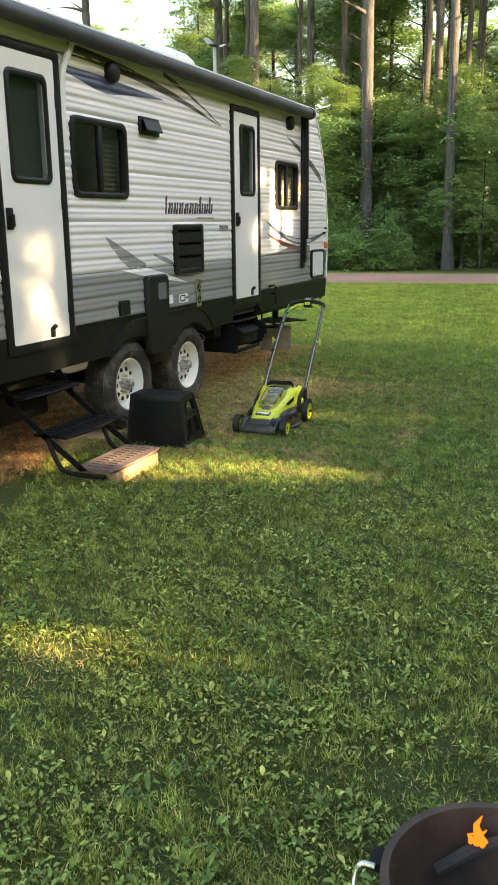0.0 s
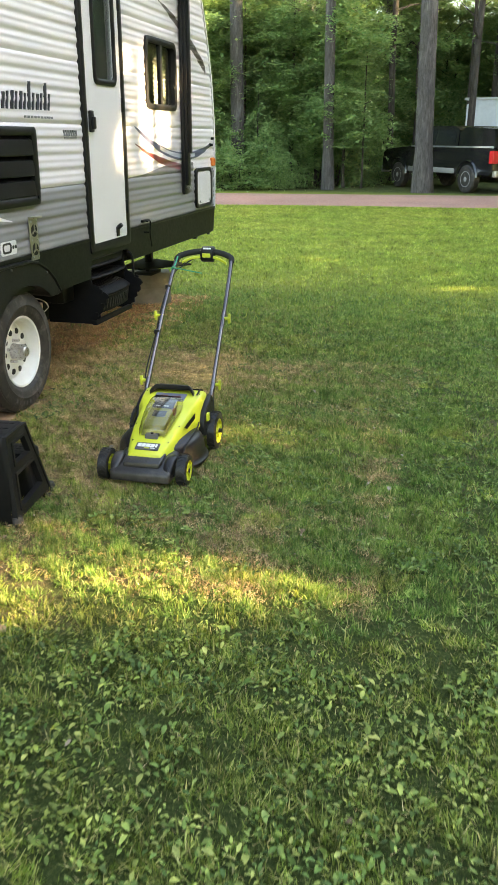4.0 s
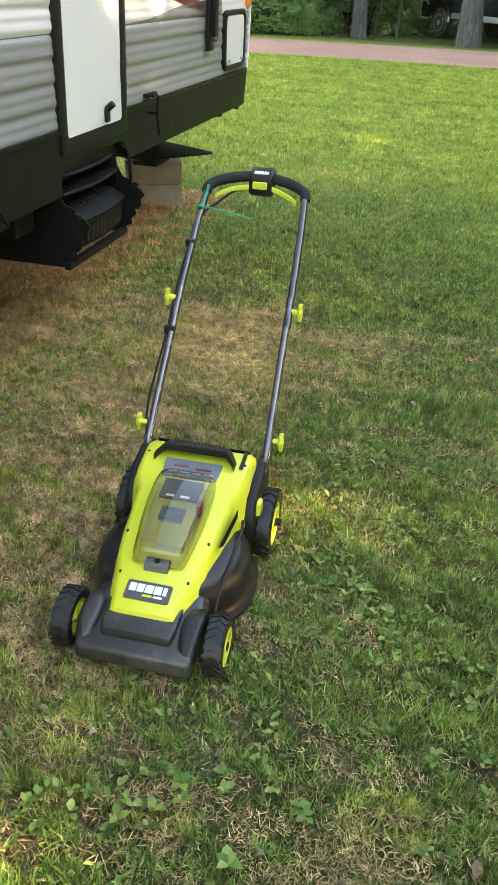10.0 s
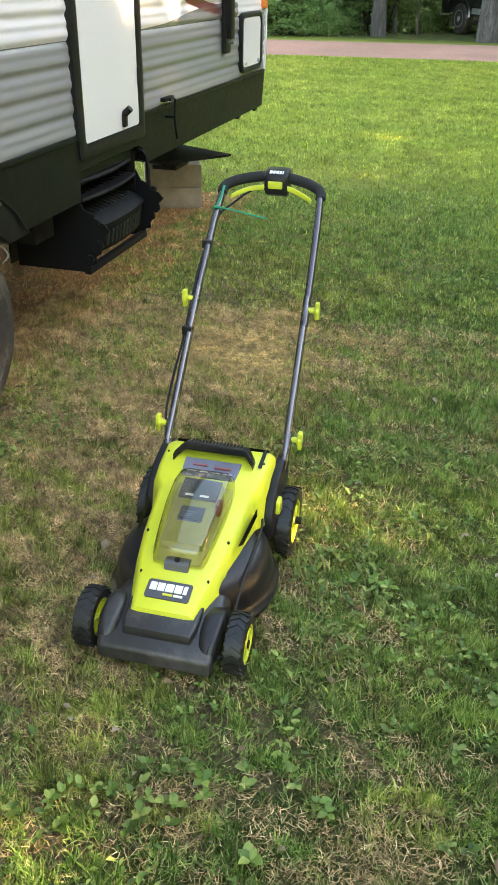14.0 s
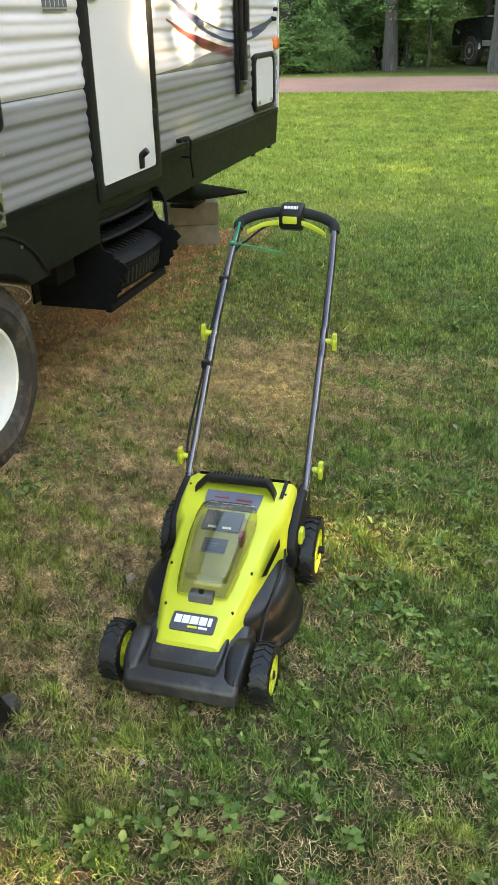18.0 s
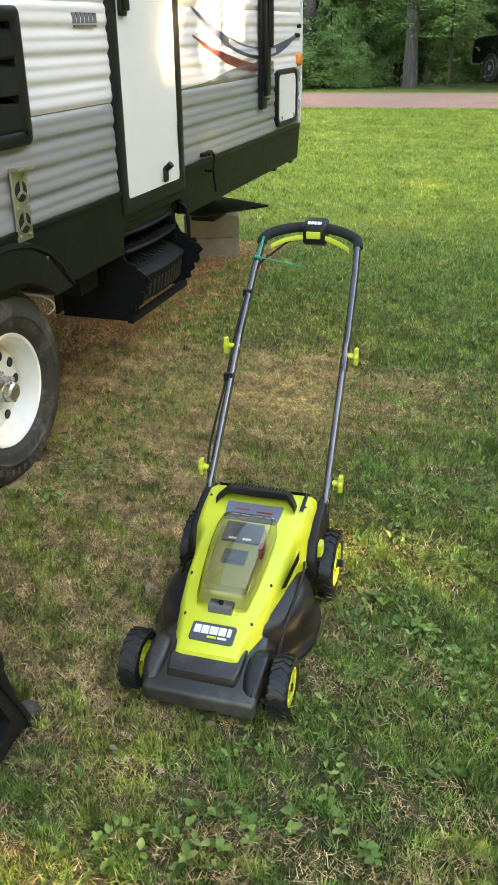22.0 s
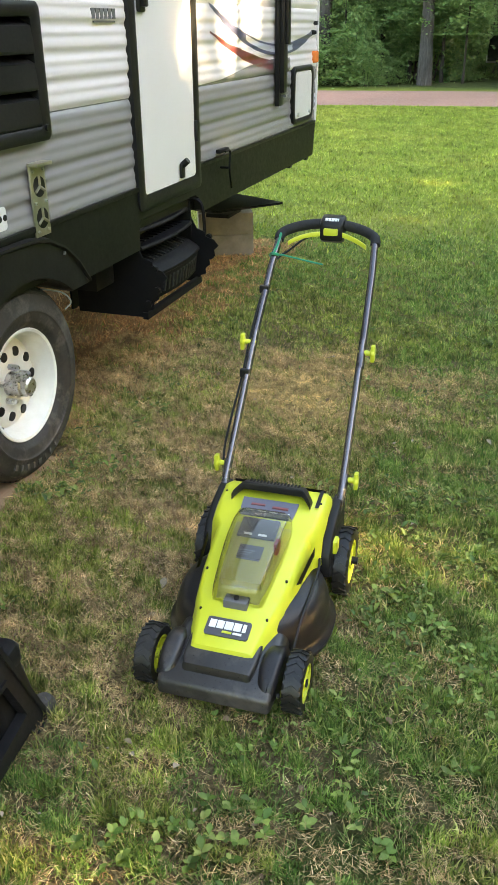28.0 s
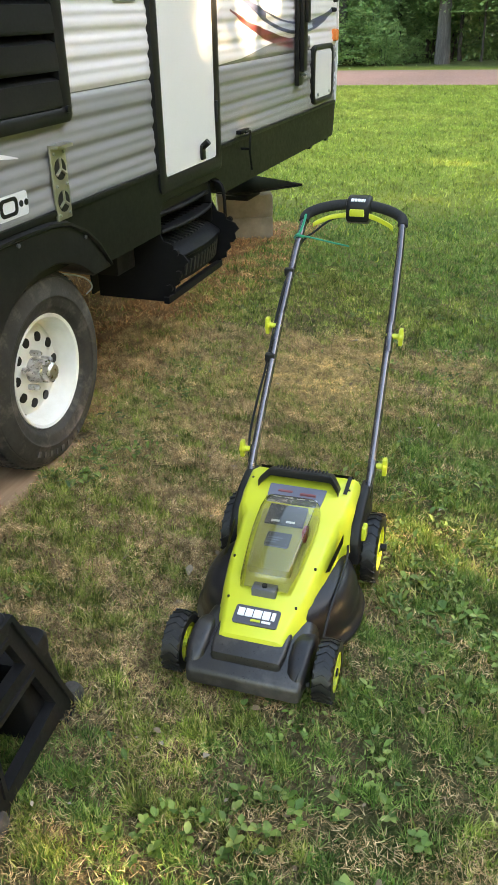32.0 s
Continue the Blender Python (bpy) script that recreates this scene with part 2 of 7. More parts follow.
def bend(points, steps=8):
    """A smooth line through points."""
    p = [Vector(q) for q in points]
    p = [2 * p[0] - p[1], *p, 2 * p[-1] - p[-2]]
    out = []
    for a, b, c, d in zip(p, p[1:], p[2:], p[3:]):
        for k in range(steps):
            t = k / steps
            out.append(0.5 * (2 * b + (c - a) * t + (2 * a - 5 * b + 4 * c - d) * t * t + (3 * b - a - 3 * c + d) * t ** 3))
    return [*out, p[-2]]


def rounded(w0, w1, h0, h1, r, seg=6):
    """The corners of a rounded rectangle, as (across, up), counter-clockwise."""
    out = []
    for cx, cy, a0 in ((w1 - r, h1 - r, 0), (w0 + r, h1 - r, 90), (w0 + r, h0 + r, 180), (w1 - r, h0 + r, 270)):
        for k in range(seg + 1):
            a = radians(a0 + 90 * k / seg)
            out.append((cx + r * math.cos(a), cy + r * math.sin(a)))
    return out


def plate(bm, outline, x0, x1, edge=0.0):
    """A slab from an outline in y and z, from x0 to x1, its outer rim eased."""
    cy = sum(p[0] for p in outline) / len(outline)
    cz = sum(p[1] for p in outline) / len(outline)

    def row(x, inset):
        out = []
        for y, z in outline:
            d = math.hypot(y - cy, z - cz) or 1
            out.append((x, y - (y - cy) / d * inset, z - (z - cz) / d * inset))
        return out

    rows = [row(x0, 0), row(x1 - edge, 0), row(x1, edge)] if edge else [row(x0, 0), row(x1, 0)]
    return quad_rows(bm, rows, closed=True, caps=True)


def ring(bm, outer, inner, x0, x1, edge=0.0):
    """A flat frame between two outlines of equal length, from x0 to x1."""
    mid = [((a[0] * 0.75 + b[0] * 0.25), (a[1] * 0.75 + b[1] * 0.25)) for a, b in zip(outer, inner)]
    mid2 = [((a[0] * 0.25 + b[0] * 0.75), (a[1] * 0.25 + b[1] * 0.75)) for a, b in zip(outer, inner)]
    rows = [[(x, *p) for p in line] for x, line in ((x0, outer), (x1 - edge, outer), (x1, mid), (x1, mid2), (x1 - edge, inner), (x0, inner))]
    return quad_rows(bm, [*rows, rows[0]], closed=True)


def cyl(bm, p0, p1, r0, r1=None, seg=16):
    return tube(bm, [p0, p1], [r0, r0 if r1 is None else r1], seg)

# ---- the travel trailer ----
XW = -3.52            # the crests of the siding on the side that faces the lawn
XF = XW - 2.42        # the far side
REAR = 2.90
SKIRT_TOP, SKIRT_LOW, GREY_TOP, ROOF = 0.95, 0.72, 1.335, 3.02
PITCH, DEEP = 0.0952, 0.0095


def rib(z):
    """How far the siding stands back from its crests at a height."""
    t = ((z - SKIRT_TOP) / PITCH) % 1.0
    back = np.interp(t, (0, 0.08, 0.2, 0.3, 0.42, 0.55, 0.64, 0.72, 0.8, 0.92, 1), (1, 0.86, 0.12, 0, 0.1, 0.55, 0.38, 0.22, 0.36, 0.86, 1))
    seam = abs((z - SKIRT_TOP) / PITCH / 4 - round((z - SKIRT_TOP) / PITCH / 4)) * 4 * PITCH
    return DEEP * float(back) + (0.004 if seam < 0.004 else 0)


def nose(z):
    """Where the front end of the side wall lies at a height."""
    return float(np.interp(z, (0.72, 0.95, 1.3, 1.75, 2.16, 2.47, 2.71, 2.94, 3.1), (11.24, 11.3, 11.33, 11.32, 11.24, 11.13, 11.01, 10.87, 10.74)))


trailer = thing("travel_trailer", "white and grey corrugated travel trailer with a dark skirt", "trailer", (-4.73, 7.1, 0))

# openings in the side wall: y0, y1, z0, z1
DOOR_A, DOOR_B = (4.63, 5.33, 0.87, 2.81), (8.235, 8.915, 0.885, 2.815)
WIN_A, WIN_B = (5.475, 6.205, 1.895, 2.435), (9.435, 10.145, 1.855, 2.365)
VENT = (6.955, 7.505, 1.26, 1.675)
OPENINGS = (DOOR_A, DOOR_B, WIN_A, WIN_B, VENT)


def side_wall(z0, z1, skip):
    """Corrugated siding with holes, from z0 to z1."""
    bm = bmesh.new()
    ys = sorted({REAR, 11.0, *[v for o in OPENINGS for v in o[:2]], *np.arange(REAR, 10.6, 0.6).round(2).tolist()})
    ys = [y for y in ys if y <= 10.6 or y == 11.0]
    ys = [y for y in ys if y < 10.65]
    zs = sorted({z0, z1, *np.arange(z0, z1, PITCH / 12).tolist(), *[v for o in OPENINGS for v in o[2:] if z0 < v < z1]})
    grid = [[bm.verts.new((XW - rib(z), y, z)) for y in ys] + [bm.verts.new((XW - rib(z), nose(z), z))] for z in zs]
    ys = [*ys, 11.0]
    for i in range(len(zs) - 1):
        for j in range(len(ys) - 1):
            my, mz = (ys[j] + ys[j + 1]) / 2, (zs[i] + zs[i + 1]) / 2
            if any(a < my < b and c < mz < d for a, b, c, d in OPENINGS):
                continue
            bm.faces.new((grid[i][j], grid[i][j + 1], grid[i + 1][j + 1], grid[i + 1][j]))
    return bm


part("upper_siding", side_wall(GREY_TOP, ROOF, ()), M_SIDING, trailer, "white ribbed aluminium siding")
part("lower_siding", side_wall(SKIRT_TOP, GREY_TOP, ()), M_SIDING_GREY, trailer, "grey ribbed aluminium siding")

# inner lining behind the siding gives the wall its thickness, the jambs of the openings with it
lining = bmesh.new()
ys = sorted({REAR + 0.02, 10.7, *[v for o in OPENINGS for v in o[:2]]})
zs = sorted({SKIRT_TOP, 2.98, *[v for o in OPENINGS for v in o[2:]]})
for y0, y1 in zip(ys, ys[1:]):
    for z0, z1 in zip(zs, zs[1:]):
        my, mz = (y0 + y1) / 2, (z0 + z1) / 2
        if not any(a < my < b and c < mz < d for a, b, c, d in OPENINGS):
            box(lining, XW - 0.055, XW - 0.02, y0, y1, z0, z1)
part("inner_wall", lining, M_WOODTRIM, trailer, smooth=False)

# skirt: a flat dark panel with wheel arches cut out of it
WHEELS = (6.19, 7.26)
LIP = ((5.78, 5.86, 5.95, 6.05, 6.17, 6.34, 6.74, 7.09, 7.30, 7.41, 7.52, 7.61, 7.69), (0.67, 0.755, 0.83, 0.885, 0.915, 0.925, 0.93, 0.932, 0.928, 0.91, 0.86, 0.79, 0.69))
bm = bmesh.new()
low = [(REAR, 0.68), (5.76, 0.68)]
low += [(y, float(np.interp(y, *LIP)) - 0.006) for y in np.linspace(5.79, 7.68, 40)]
low += [(7.70, 0.69), (8.195, 0.69), (8.20, 0.80), (8.23, 0.82), (8.87, 0.82), (8.92, 0.80), (8.95, 0.73), (8.98, SKIRT_LOW), (11.24, SKIRT_LOW)]
rows = []
for x in (XW - 0.03, XW + 0.004):
    rows.append([(x, y, z) for y, z in low])
    rows.append([(x, min(y, 11.3) if i < len(low) - 1 else 11.3, SKIRT_TOP + 0.004) for i, (y, z) in enumerate(low)])
quad_rows(bm, [rows[1], rows[0], rows[2], rows[3], rows[1]])
part("skirt", bm, M_SKIRT, trailer, "dark green-black skirt panel", smooth=False)
bm = bmesh.new()
box(bm, XW - 0.01, XW + 0.010, REAR, 11.29, SKIRT_TOP - 0.004, SKIRT_TOP + 0.016, 0.003)
part("skirt_rail", bm, M_SKIRT, trailer)

# ends, far side, roof, floor
bm = bmesh.new()
zz = [0.72, 0.95, 1.3, 1.75, 2.16, 2.47, 2.71, 2.94, 3.06]
quad_rows(bm, [[(x, nose(z), z) for z in zz] for x in (XW - 0.005, XF)])
part("front_wall", bm, M_SIDING, trailer)
bm = bmesh.new()
box(bm, XF, XW - 0.012, REAR - 0.03, REAR, 0.72, ROOF)
part("rear_wall", bm, M_SIDING, trailer, smooth=False)
bm = bmesh.new()
box(bm, XF, XF + 0.04, REAR, 10.75, 0.72, ROOF)
part("far_wall", bm, M_SIDING, trailer, smooth=False)
bm = bmesh.new()
box(bm, XF - 0.01, XW + 0.012, REAR - 0.04, 10.83, ROOF, ROOF + 0.05, 0.012)
part("roof", bm, M_ROOF, trailer)
bm = bmesh.new()
box(bm, XF + 0.03, XW - 0.035, REAR, 11.2, 0.74, 0.80)
part("floor", bm, M_BLACK, trailer, smooth=False)
bm = bmesh.new()
for x in (XW - 0.45, XF + 0.45):
    box(bm, x - 0.03, x + 0.03, REAR + 0.1, 11.2, 0.58, 0.74)
for y in (3.4, 4.4, 5.4, 8.3, 9.4, 10.6):
    box(bm, XF + 0.45, XW - 0.45, y, y + 0.05, 0.62, 0.72)
part("chassis", bm, M_BLACK_STEEL, trailer, smooth=False)
bm = bmesh.new()
box(bm, XF + 0.10, XW - 0.10, 7.95, 8.12, 0.55, 0.74, 0.01)
# unseen black block added to darken the space behind the near steps
box(bm, XF + 0.3, XW - 0.42, 3.1, 5.55, 0.24, 0.70, 0.03)
parts("holding_tank", bm, M_BLACK, trailer)

# corner trim where the side meets the front
bm = bmesh.new()
zz = np.linspace(0.95, 3.06, 40)
quad_rows(bm, [[(XW + dx, nose(z) + dy, z) for z in zz] for dx, dy in ((-0.02, -0.02), (0.008, -0.02), (0.008, 0.006), (-0.02, 0.008))])
part("corner_trim", bm, M_SIDING, trailer)
bm = bmesh.new()
box(bm, XW - 0.02, XW + 0.014, REAR, 10.9, 2.975, 3.03, 0.006)
part("gutter_rail", bm, M_SIDING, trailer)


# painted graphics that follow the ribs
def decal(name, ys, low, high, material, off=0.0012, label=""):
    bm = bmesh.new()
    cols = []
    for y in np.arange(ys[0], ys[-1] + 0.001, (ys[-1] - ys[0]) / max(6, round((ys[-1] - ys[0]) / 0.025))):
        a, b = float(np.interp(y, ys, low)), float(np.interp(y, ys, high))
        n = max(4, int((max(np.subtract(high, low)) + 0.05) / 0.012))
        cols.append([(XW - rib(z) + off, y, z) for z in np.linspace(a, max(b, a + 0.0004), n)])
    quad_rows(bm, list(reversed(cols)))
    return part(name, bm, material, trailer, label)


def smooth_curve(ys, zs, n=24):
    """A quadratic through three or more points, at even steps."""
    k = np.polyfit(ys, zs, min(2, len(ys) - 1))
    y = np.linspace(ys[0], ys[-1], n)
    return y.tolist(), np.polyval(k, y).tolist()


M_BROWN_FILM = surface("dark_brown_graphic", (0.055, 0.042, 0.035), (0.08, 0.062, 0.05), 0.35)
M_BLUE_FILM = surface("faded_navy_graphic", (0.045, 0.05, 0.095), (0.07, 0.078, 0.14), 0.35)
M_RED_FILM = surface("faded_maroon_graphic", (0.10, 0.022, 0.026), (0.14, 0.035, 0.036), 0.35)
M_PALE_FILM = surface("pale_blue_grey_graphic", (0.42, 0.44, 0.5), (0.5, 0.52, 0.58), 0.35)

y, hi = smooth_curve((5.5, 6.2, 7.0, 7.98), (2.92, 2.885, 2.79, 2.60))
_, lo = smooth_curve((5.5, 6.2, 7.0, 7.98), (2.84, 2.815, 2.735, 2.595))
decal("brown_swoosh", y, lo, hi, M_BROWN_FILM)
y, hi = smooth_curve((6.87, 7.4, 7.99), (2.93, 2.80, 2.61))
_, lo = smooth_curve((6.87, 7.4, 7.99), (2.89, 2.775, 2.60))
decal("brown_swoosh", y, lo, hi, M_BROWN_FILM)
decal("navy_swoosh", (5.45, 5.8, 5.98, 6.3, 6.84), (2.72, 2.66, 2.64, 2.67, 2.70), (2.77, 2.765, 2.76, 2.74, 2.706), M_BLUE_FILM)
decal("grey_swoosh", (5.86, 6.03, 6.19, 6.45), (1.58, 1.43, GREY_TOP, GREY_TOP), (1.60, 1.535, 1.47, 1.37), M_SIDING_GREY)
decal("white_swoosh", (6.05, 6.35, 6.75, 7.18), (1.335, 1.28, 1.22, 1.168), (1.345, 1.352, 1.28, 1.172), M_SIDING)
decal("grey_swoosh", (6.60, 6.8, 6.95), (1.43, 1.36, GREY_TOP), (1.445, 1.41, 1.36), M_SIDING_GREY)
decal("grey_band", (8.95, 9.3, 9.8, 10.3, 10.62), (GREY_TOP,) * 5, (1.336, 1.35, 1.40, 1.42, 1.415), M_SIDING_GREY, 0.001)
y, lo = smooth_curve((9.17, 9.96, 10.4, 11.17), (1.695, 1.465, 1.435, 1.54))
_, hi = smooth_curve((9.17, 9.97, 10.4, 11.17), (1.715, 1.53, 1.50, 1.575))
decal("navy_crescent", y, lo, hi, M_BLUE_FILM)
y2 = [v + 0.02 for v in y[6:18]]
decal("pale_crescent", y2, [a + 0.018 for a in lo[6:18]], [b - 0.014 for b in hi[6:18]], M_PALE_FILM, 0.0022)
decal("maroon_crescent", (9.16, 9.4, 9.66, 9.95, 10.24), (1.575, 1.50, 1.435, 1.385, 1.355), (1.585, 1.53, 1.485, 1.44, 1.41), M_RED_FILM)
y, hi = smooth_curve((9.8, 10.22, 10.64, 11.05), (2.67, 2.57, 2.46, 2.27))
_, lo = smooth_curve((9.8, 10.22, 10.64, 11.05), (2.655, 2.515, 2.37, 2.19))
decal("brown_swoosh", y, lo, hi, M_BROWN_FILM)

# the maker's lettering, as slanted bars of its size
M_LETTER = surface("navy_black_lettering", (0.02, 0.022, 0.035), (0.03, 0.032, 0.05), 0.4)
bm = bmesh.new()
rng = random.Random(5)
yy = 6.82
for k in range(19):
    w = 0.030 if k % 2 else 0.020
    tall = 0.155 if k in (0, 13, 17) else 0.088 + 0.012 * rng.random()
    z0 = 1.775 + 0.008 * (k / 19)
    lean = 0.022
    x = XW + 0.0015
    p = [(x, yy, z0), (x, yy + w, z0), (x, yy + w + lean, z0 + tall), (x, yy + lean, z0 + tall)]
    front = [bm.verts.new(q) for q in p]
    rear = [bm.verts.new((q[0] - 0.006, q[1], q[2])) for q in p]
    bm.faces.new(front)
    for i in range(4):
        bm.faces.new((rear[i], rear[(i + 1) % 4], front[(i + 1) % 4], front[i]))
    yy += 0.0505
parts("letter_bar", bm, M_LETTER, trailer, "", smooth=False)
bm = bmesh.new()
for k in range(9):
    box(bm, XW - 0.004, XW + 0.001, 7.42 + k * 0.042, 7.45 + k * 0.042, 1.735, 1.748)
for k in range(6):
    box(bm, XW - 0.004, XW + 0.001, 7.92 + k * 0.034, 7.945 + k * 0.034, 1.635, 1.672)
box(bm, XW - 0.004, XW + 0.001, 7.93, 8.11, 1.622, 1.628)
parts("small_letter_bar", bm, M_GREY, trailer, smooth=False)


# ---- doors and windows of the trailer ----
def entry_door(name, o, sash, label):
    y0, y1, z0, z1 = o
    bm = bmesh.new()
    ring(bm, rounded(y0 - 0.03, y1 + 0.03, z0 - 0.03, z1 + 0.02, 0.03), rounded(y0 + 0.035, y1 - 0.035, z0 + 0.035, z1 - 0.04, 0.022), XW - 0.05, XW + 0.018, 0.005)
    body = part(name, bm, M_BLACK, trailer, label)
    # the leaf, with a hole for its pane
    leaf = bmesh.new()
    a = rounded(y0 + 0.037, y1 - 0.037, z0 + 0.037, z1 - 0.042, 0.02)
    b = rounded(*sash, 0.045)
    ring(leaf, a, b, XW - 0.045, XW + 0.014, 0.004)
    part("door_leaf", leaf, M_DOOR, body, "white smooth door leaf")
    fr = bmesh.new()
    w = 0.028
    ring(fr, rounded(sash[0] - w, sash[1] + w, sash[2] - w, sash[3] + w, 0.06), rounded(sash[0] + 0.012, sash[1] - 0.012, sash[2] + 0.012, sash[3] - 0.012, 0.04), XW + 0.008, XW + 0.026, 0.006)
    part("window_frame", fr, M_BLACK, body)
    pane = bmesh.new()
    plate(pane, rounded(*sash, 0.045), XW - 0.012, XW - 0.004)
    part("pane", pane, M_PANE, body).visible_shadow = False
    sh = bmesh.new()
    quad_rows(sh, [[(XW - 0.05 - 0.002 * (k % 2), sash[0] - 0.03, sash[2] - 0.05 + k * 0.02), (XW - 0.05 - 0.002 * (k % 2), sash[1] + 0.03, sash[2] - 0.05 + k * 0.02)] for k in range(int((sash[3] - sash[2] + 0.1) / 0.02))])
    part("blind", sh, M_SHADE, body, "grey shade drawn behind the pane")
    lock = bmesh.new()
    ly = y0 + 0.075
    box(lock, XW + 0.012, XW + 0.032, ly - 0.03, ly + 0.03, 1.66, 1.80, 0.01)
    box(lock, XW + 0.03, XW + 0.05, ly - 0.018, ly + 0.022, 1.68, 1.76, 0.008)
    part("door_handle", lock, M_BLACK, body, "black paddle handle")
    hinge = bmesh.new()
    for z in (z0 + 0.25, (z0 + z1) / 2, z1 - 0.3):
        box(hinge, XW + 0.010, XW + 0.030, y1 - 0.045, y1 - 0.02, z - 0.05, z + 0.05, 0.006)
    parts("hinge", hinge, M_BLACK, body)
    catch = bmesh.new()
    cy = y0 + 0.45
    box(catch, XW + 0.012, XW + 0.026, cy - 0.022, cy + 0.022, z0 + 0.05, z0 + 0.12, 0.006)
    cyl(catch, (XW + 0.02, cy, z0 + 0.11), (XW + 0.05, cy, z0 + 0.135), 0.016)
    part("door_catch", catch, M_BLACK, body, "black plastic door catch")
    return body


entry_door("entry_door", DOOR_A, (4.79, 5.17, 1.985, 2.63), "white entry door in a black frame with a tall window")
entry_door("entry_door", DOOR_B, (8.425, 8.765, 1.995, 2.64), "white entry door in a black frame with a narrow window")


def slider(o, split, label):
    y0, y1, z0, z1 = o
    bm = bmesh.new()
    ring(bm, rounded(y0 - 0.014, y1 + 0.014, z0 - 0.014, z1 + 0.014, 0.07), rounded(y0 + 0.030, y1 - 0.030, z0 + 0.030, z1 - 0.030, 0.05), XW - 0.05, XW + 0.016, 0.005)
    fr = part("window", bm, M_BLACK, trailer, label)
    for a, b, x in ((y0 + 0.03, split, XW - 0.010), (split, y1 - 0.03, XW - 0.022)):
        pane = bmesh.new()
        plate(pane, rounded(a, b, z0 + 0.03, z1 - 0.03, 0.03), x - 0.005, x)
        part("pane", pane, M_GLASS, fr).visible_shadow = False
    bm = bmesh.new()
    box(bm, XW - 0.03, XW + 0.006, split - 0.025, split + 0.025, z0 + 0.03, z1 - 0.03, 0.005)
    part("mullion", bm, M_BLACK, fr)
    sh = bmesh.new()
    quad_rows(sh, [[(XW - 0.075 - 0.012 * (k % 2), split + 0.03, z0 + 0.02 + k * 0.018), (XW - 0.075 - 0.012 * (k % 2), y1 - 0.02, z0 + 0.02 + k * 0.018)] for k in range(int((z1 - z0 - 0.03) / 0.018))])
    part("blind", sh, M_CURTAIN, fr, "pale pleated blind behind the pane")
    return fr


slider(WIN_A, 5.84, "black-framed sliding window with rounded corners")
slider(WIN_B, 9.79, "small black-framed sliding window")

# fridge vent with its louvres
y0, y1, z0, z1 = VENT
bm = bmesh.new()
ring(bm, rounded(y0 - 0.012, y1 + 0.012, z0 - 0.012, z1 + 0.012, 0.03), rounded(y0 + 0.05, y1 - 0.05, z0 + 0.035, z1 - 0.035, 0.01), XW - 0.03, XW + 0.026, 0.006)
vent = part("fridge_vent", bm, M_BLACK, trailer, "black plastic louvred vent cover")
for k in range(3):
    for h in range(1):
        bm = bmesh.new()
        za = z0 + 0.035 + k * 0.115
        quad_rows(bm, [[(XW + dx, y, za + dz) for y in (y0 + 0.048, y1 - 0.048)] for dx, dz in ((0.0, 0.0), (0.022, 0.004), (0.024, 0.012), (0.018, 0.088), (-0.028, 0.112), (-0.03, 0.09), (0.0, 0.0))])
        part("louvre", bm, M_BLACK, vent, smooth=False)
bm = bmesh.new()
box(bm, XW - 0.045, XW - 0.04, y0, y1, z0, z1)
part("vent_backing", bm, M_BLACK, vent, smooth=False)
bm = bmesh.new()
for ky, kz in ((y0 + 0.03, z0 + 0.03), (y1 - 0.03, z0 + 0.03)):
    cyl(bm, (XW + 0.024, ky, kz), (XW + 0.034, ky, kz), 0.012, seg=10)
parts("vent_knob", bm, M_BLACK, vent)

# range hood flap
bm = bmesh.new()
box(bm, XW - 0.012, XW + 0.016, 6.42, 6.74, 2.395, 2.535, 0.008)
hood = part("range_vent", bm, M_BLACK, trailer, "black range hood vent with a flap")
bm = bmesh.new()
quad_rows(bm, [[(XW + dx, y, z) for y in (6.45, 6.71)] for dx, z in ((0.015, 2.515), (0.03, 2.512), (0.065, 2.43), (0.06, 2.422), (0.016, 2.42), (0.015, 2.515))])
part("flap", bm, M_BLACK, hood, smooth=False)

# power inlet cover that hangs over the skirt, and the small hatch beside it
bm = bmesh.new()
plate(bm, rounded(6.40, 6.76, 0.60, 1.27, 0.05), XW - 0.01, XW + 0.045, 0.012)
box_cover = part("furnace_cover", bm, M_BLACK, trailer, "tall black exterior service cover")
bm = bmesh.new()
plate(bm, rounded(6.56, 6.70, 1.06, 1.2, 0.015), XW + 0.044, XW + 0.049, 0.002)
part("service_sticker", bm, M_GREY, box_cover)
bm = bmesh.new()
plate(bm, rounded(5.99, 6.14, 0.975, 1.095, 0.012), XW - 0.01, XW + 0.02, 0.005)
part("outlet_cover", bm, M_BLACK, trailer, "small black outlet cover")
bm = bmesh.new()
plate(bm, rounded(6.78, 6.90, 1.0, 1.075, 0.006), XW - 0.006, XW + 0.004)
part("sticker", bm, M_DOOR, trailer, "small white sticker", smooth=False)
bm = bmesh.new()
plate(bm, rounded(7.025, 7.20, 0.99, 1.068, 0.014), XW - 0.006, XW + 0.0015)
lab = part("sticker", bm, M_DOOR, trailer, "small white sticker with black bars")
bm = bmesh.new()
ring(bm, rounded(7.04, 7.14, 1.0, 1.06, 0.02), rounded(7.055, 7.125, 1.012, 1.048, 0.012), XW + 0.0015, XW + 0.003)
for k in range(2):
    cyl(bm, (XW + 0.001, 7.16 + 0.03 * k, 1.03), (XW + 0.003, 7.16 + 0.03 * k, 1.03), 0.011, seg=12)
parts("bar", bm, M_BLACK, lab, smooth=False)

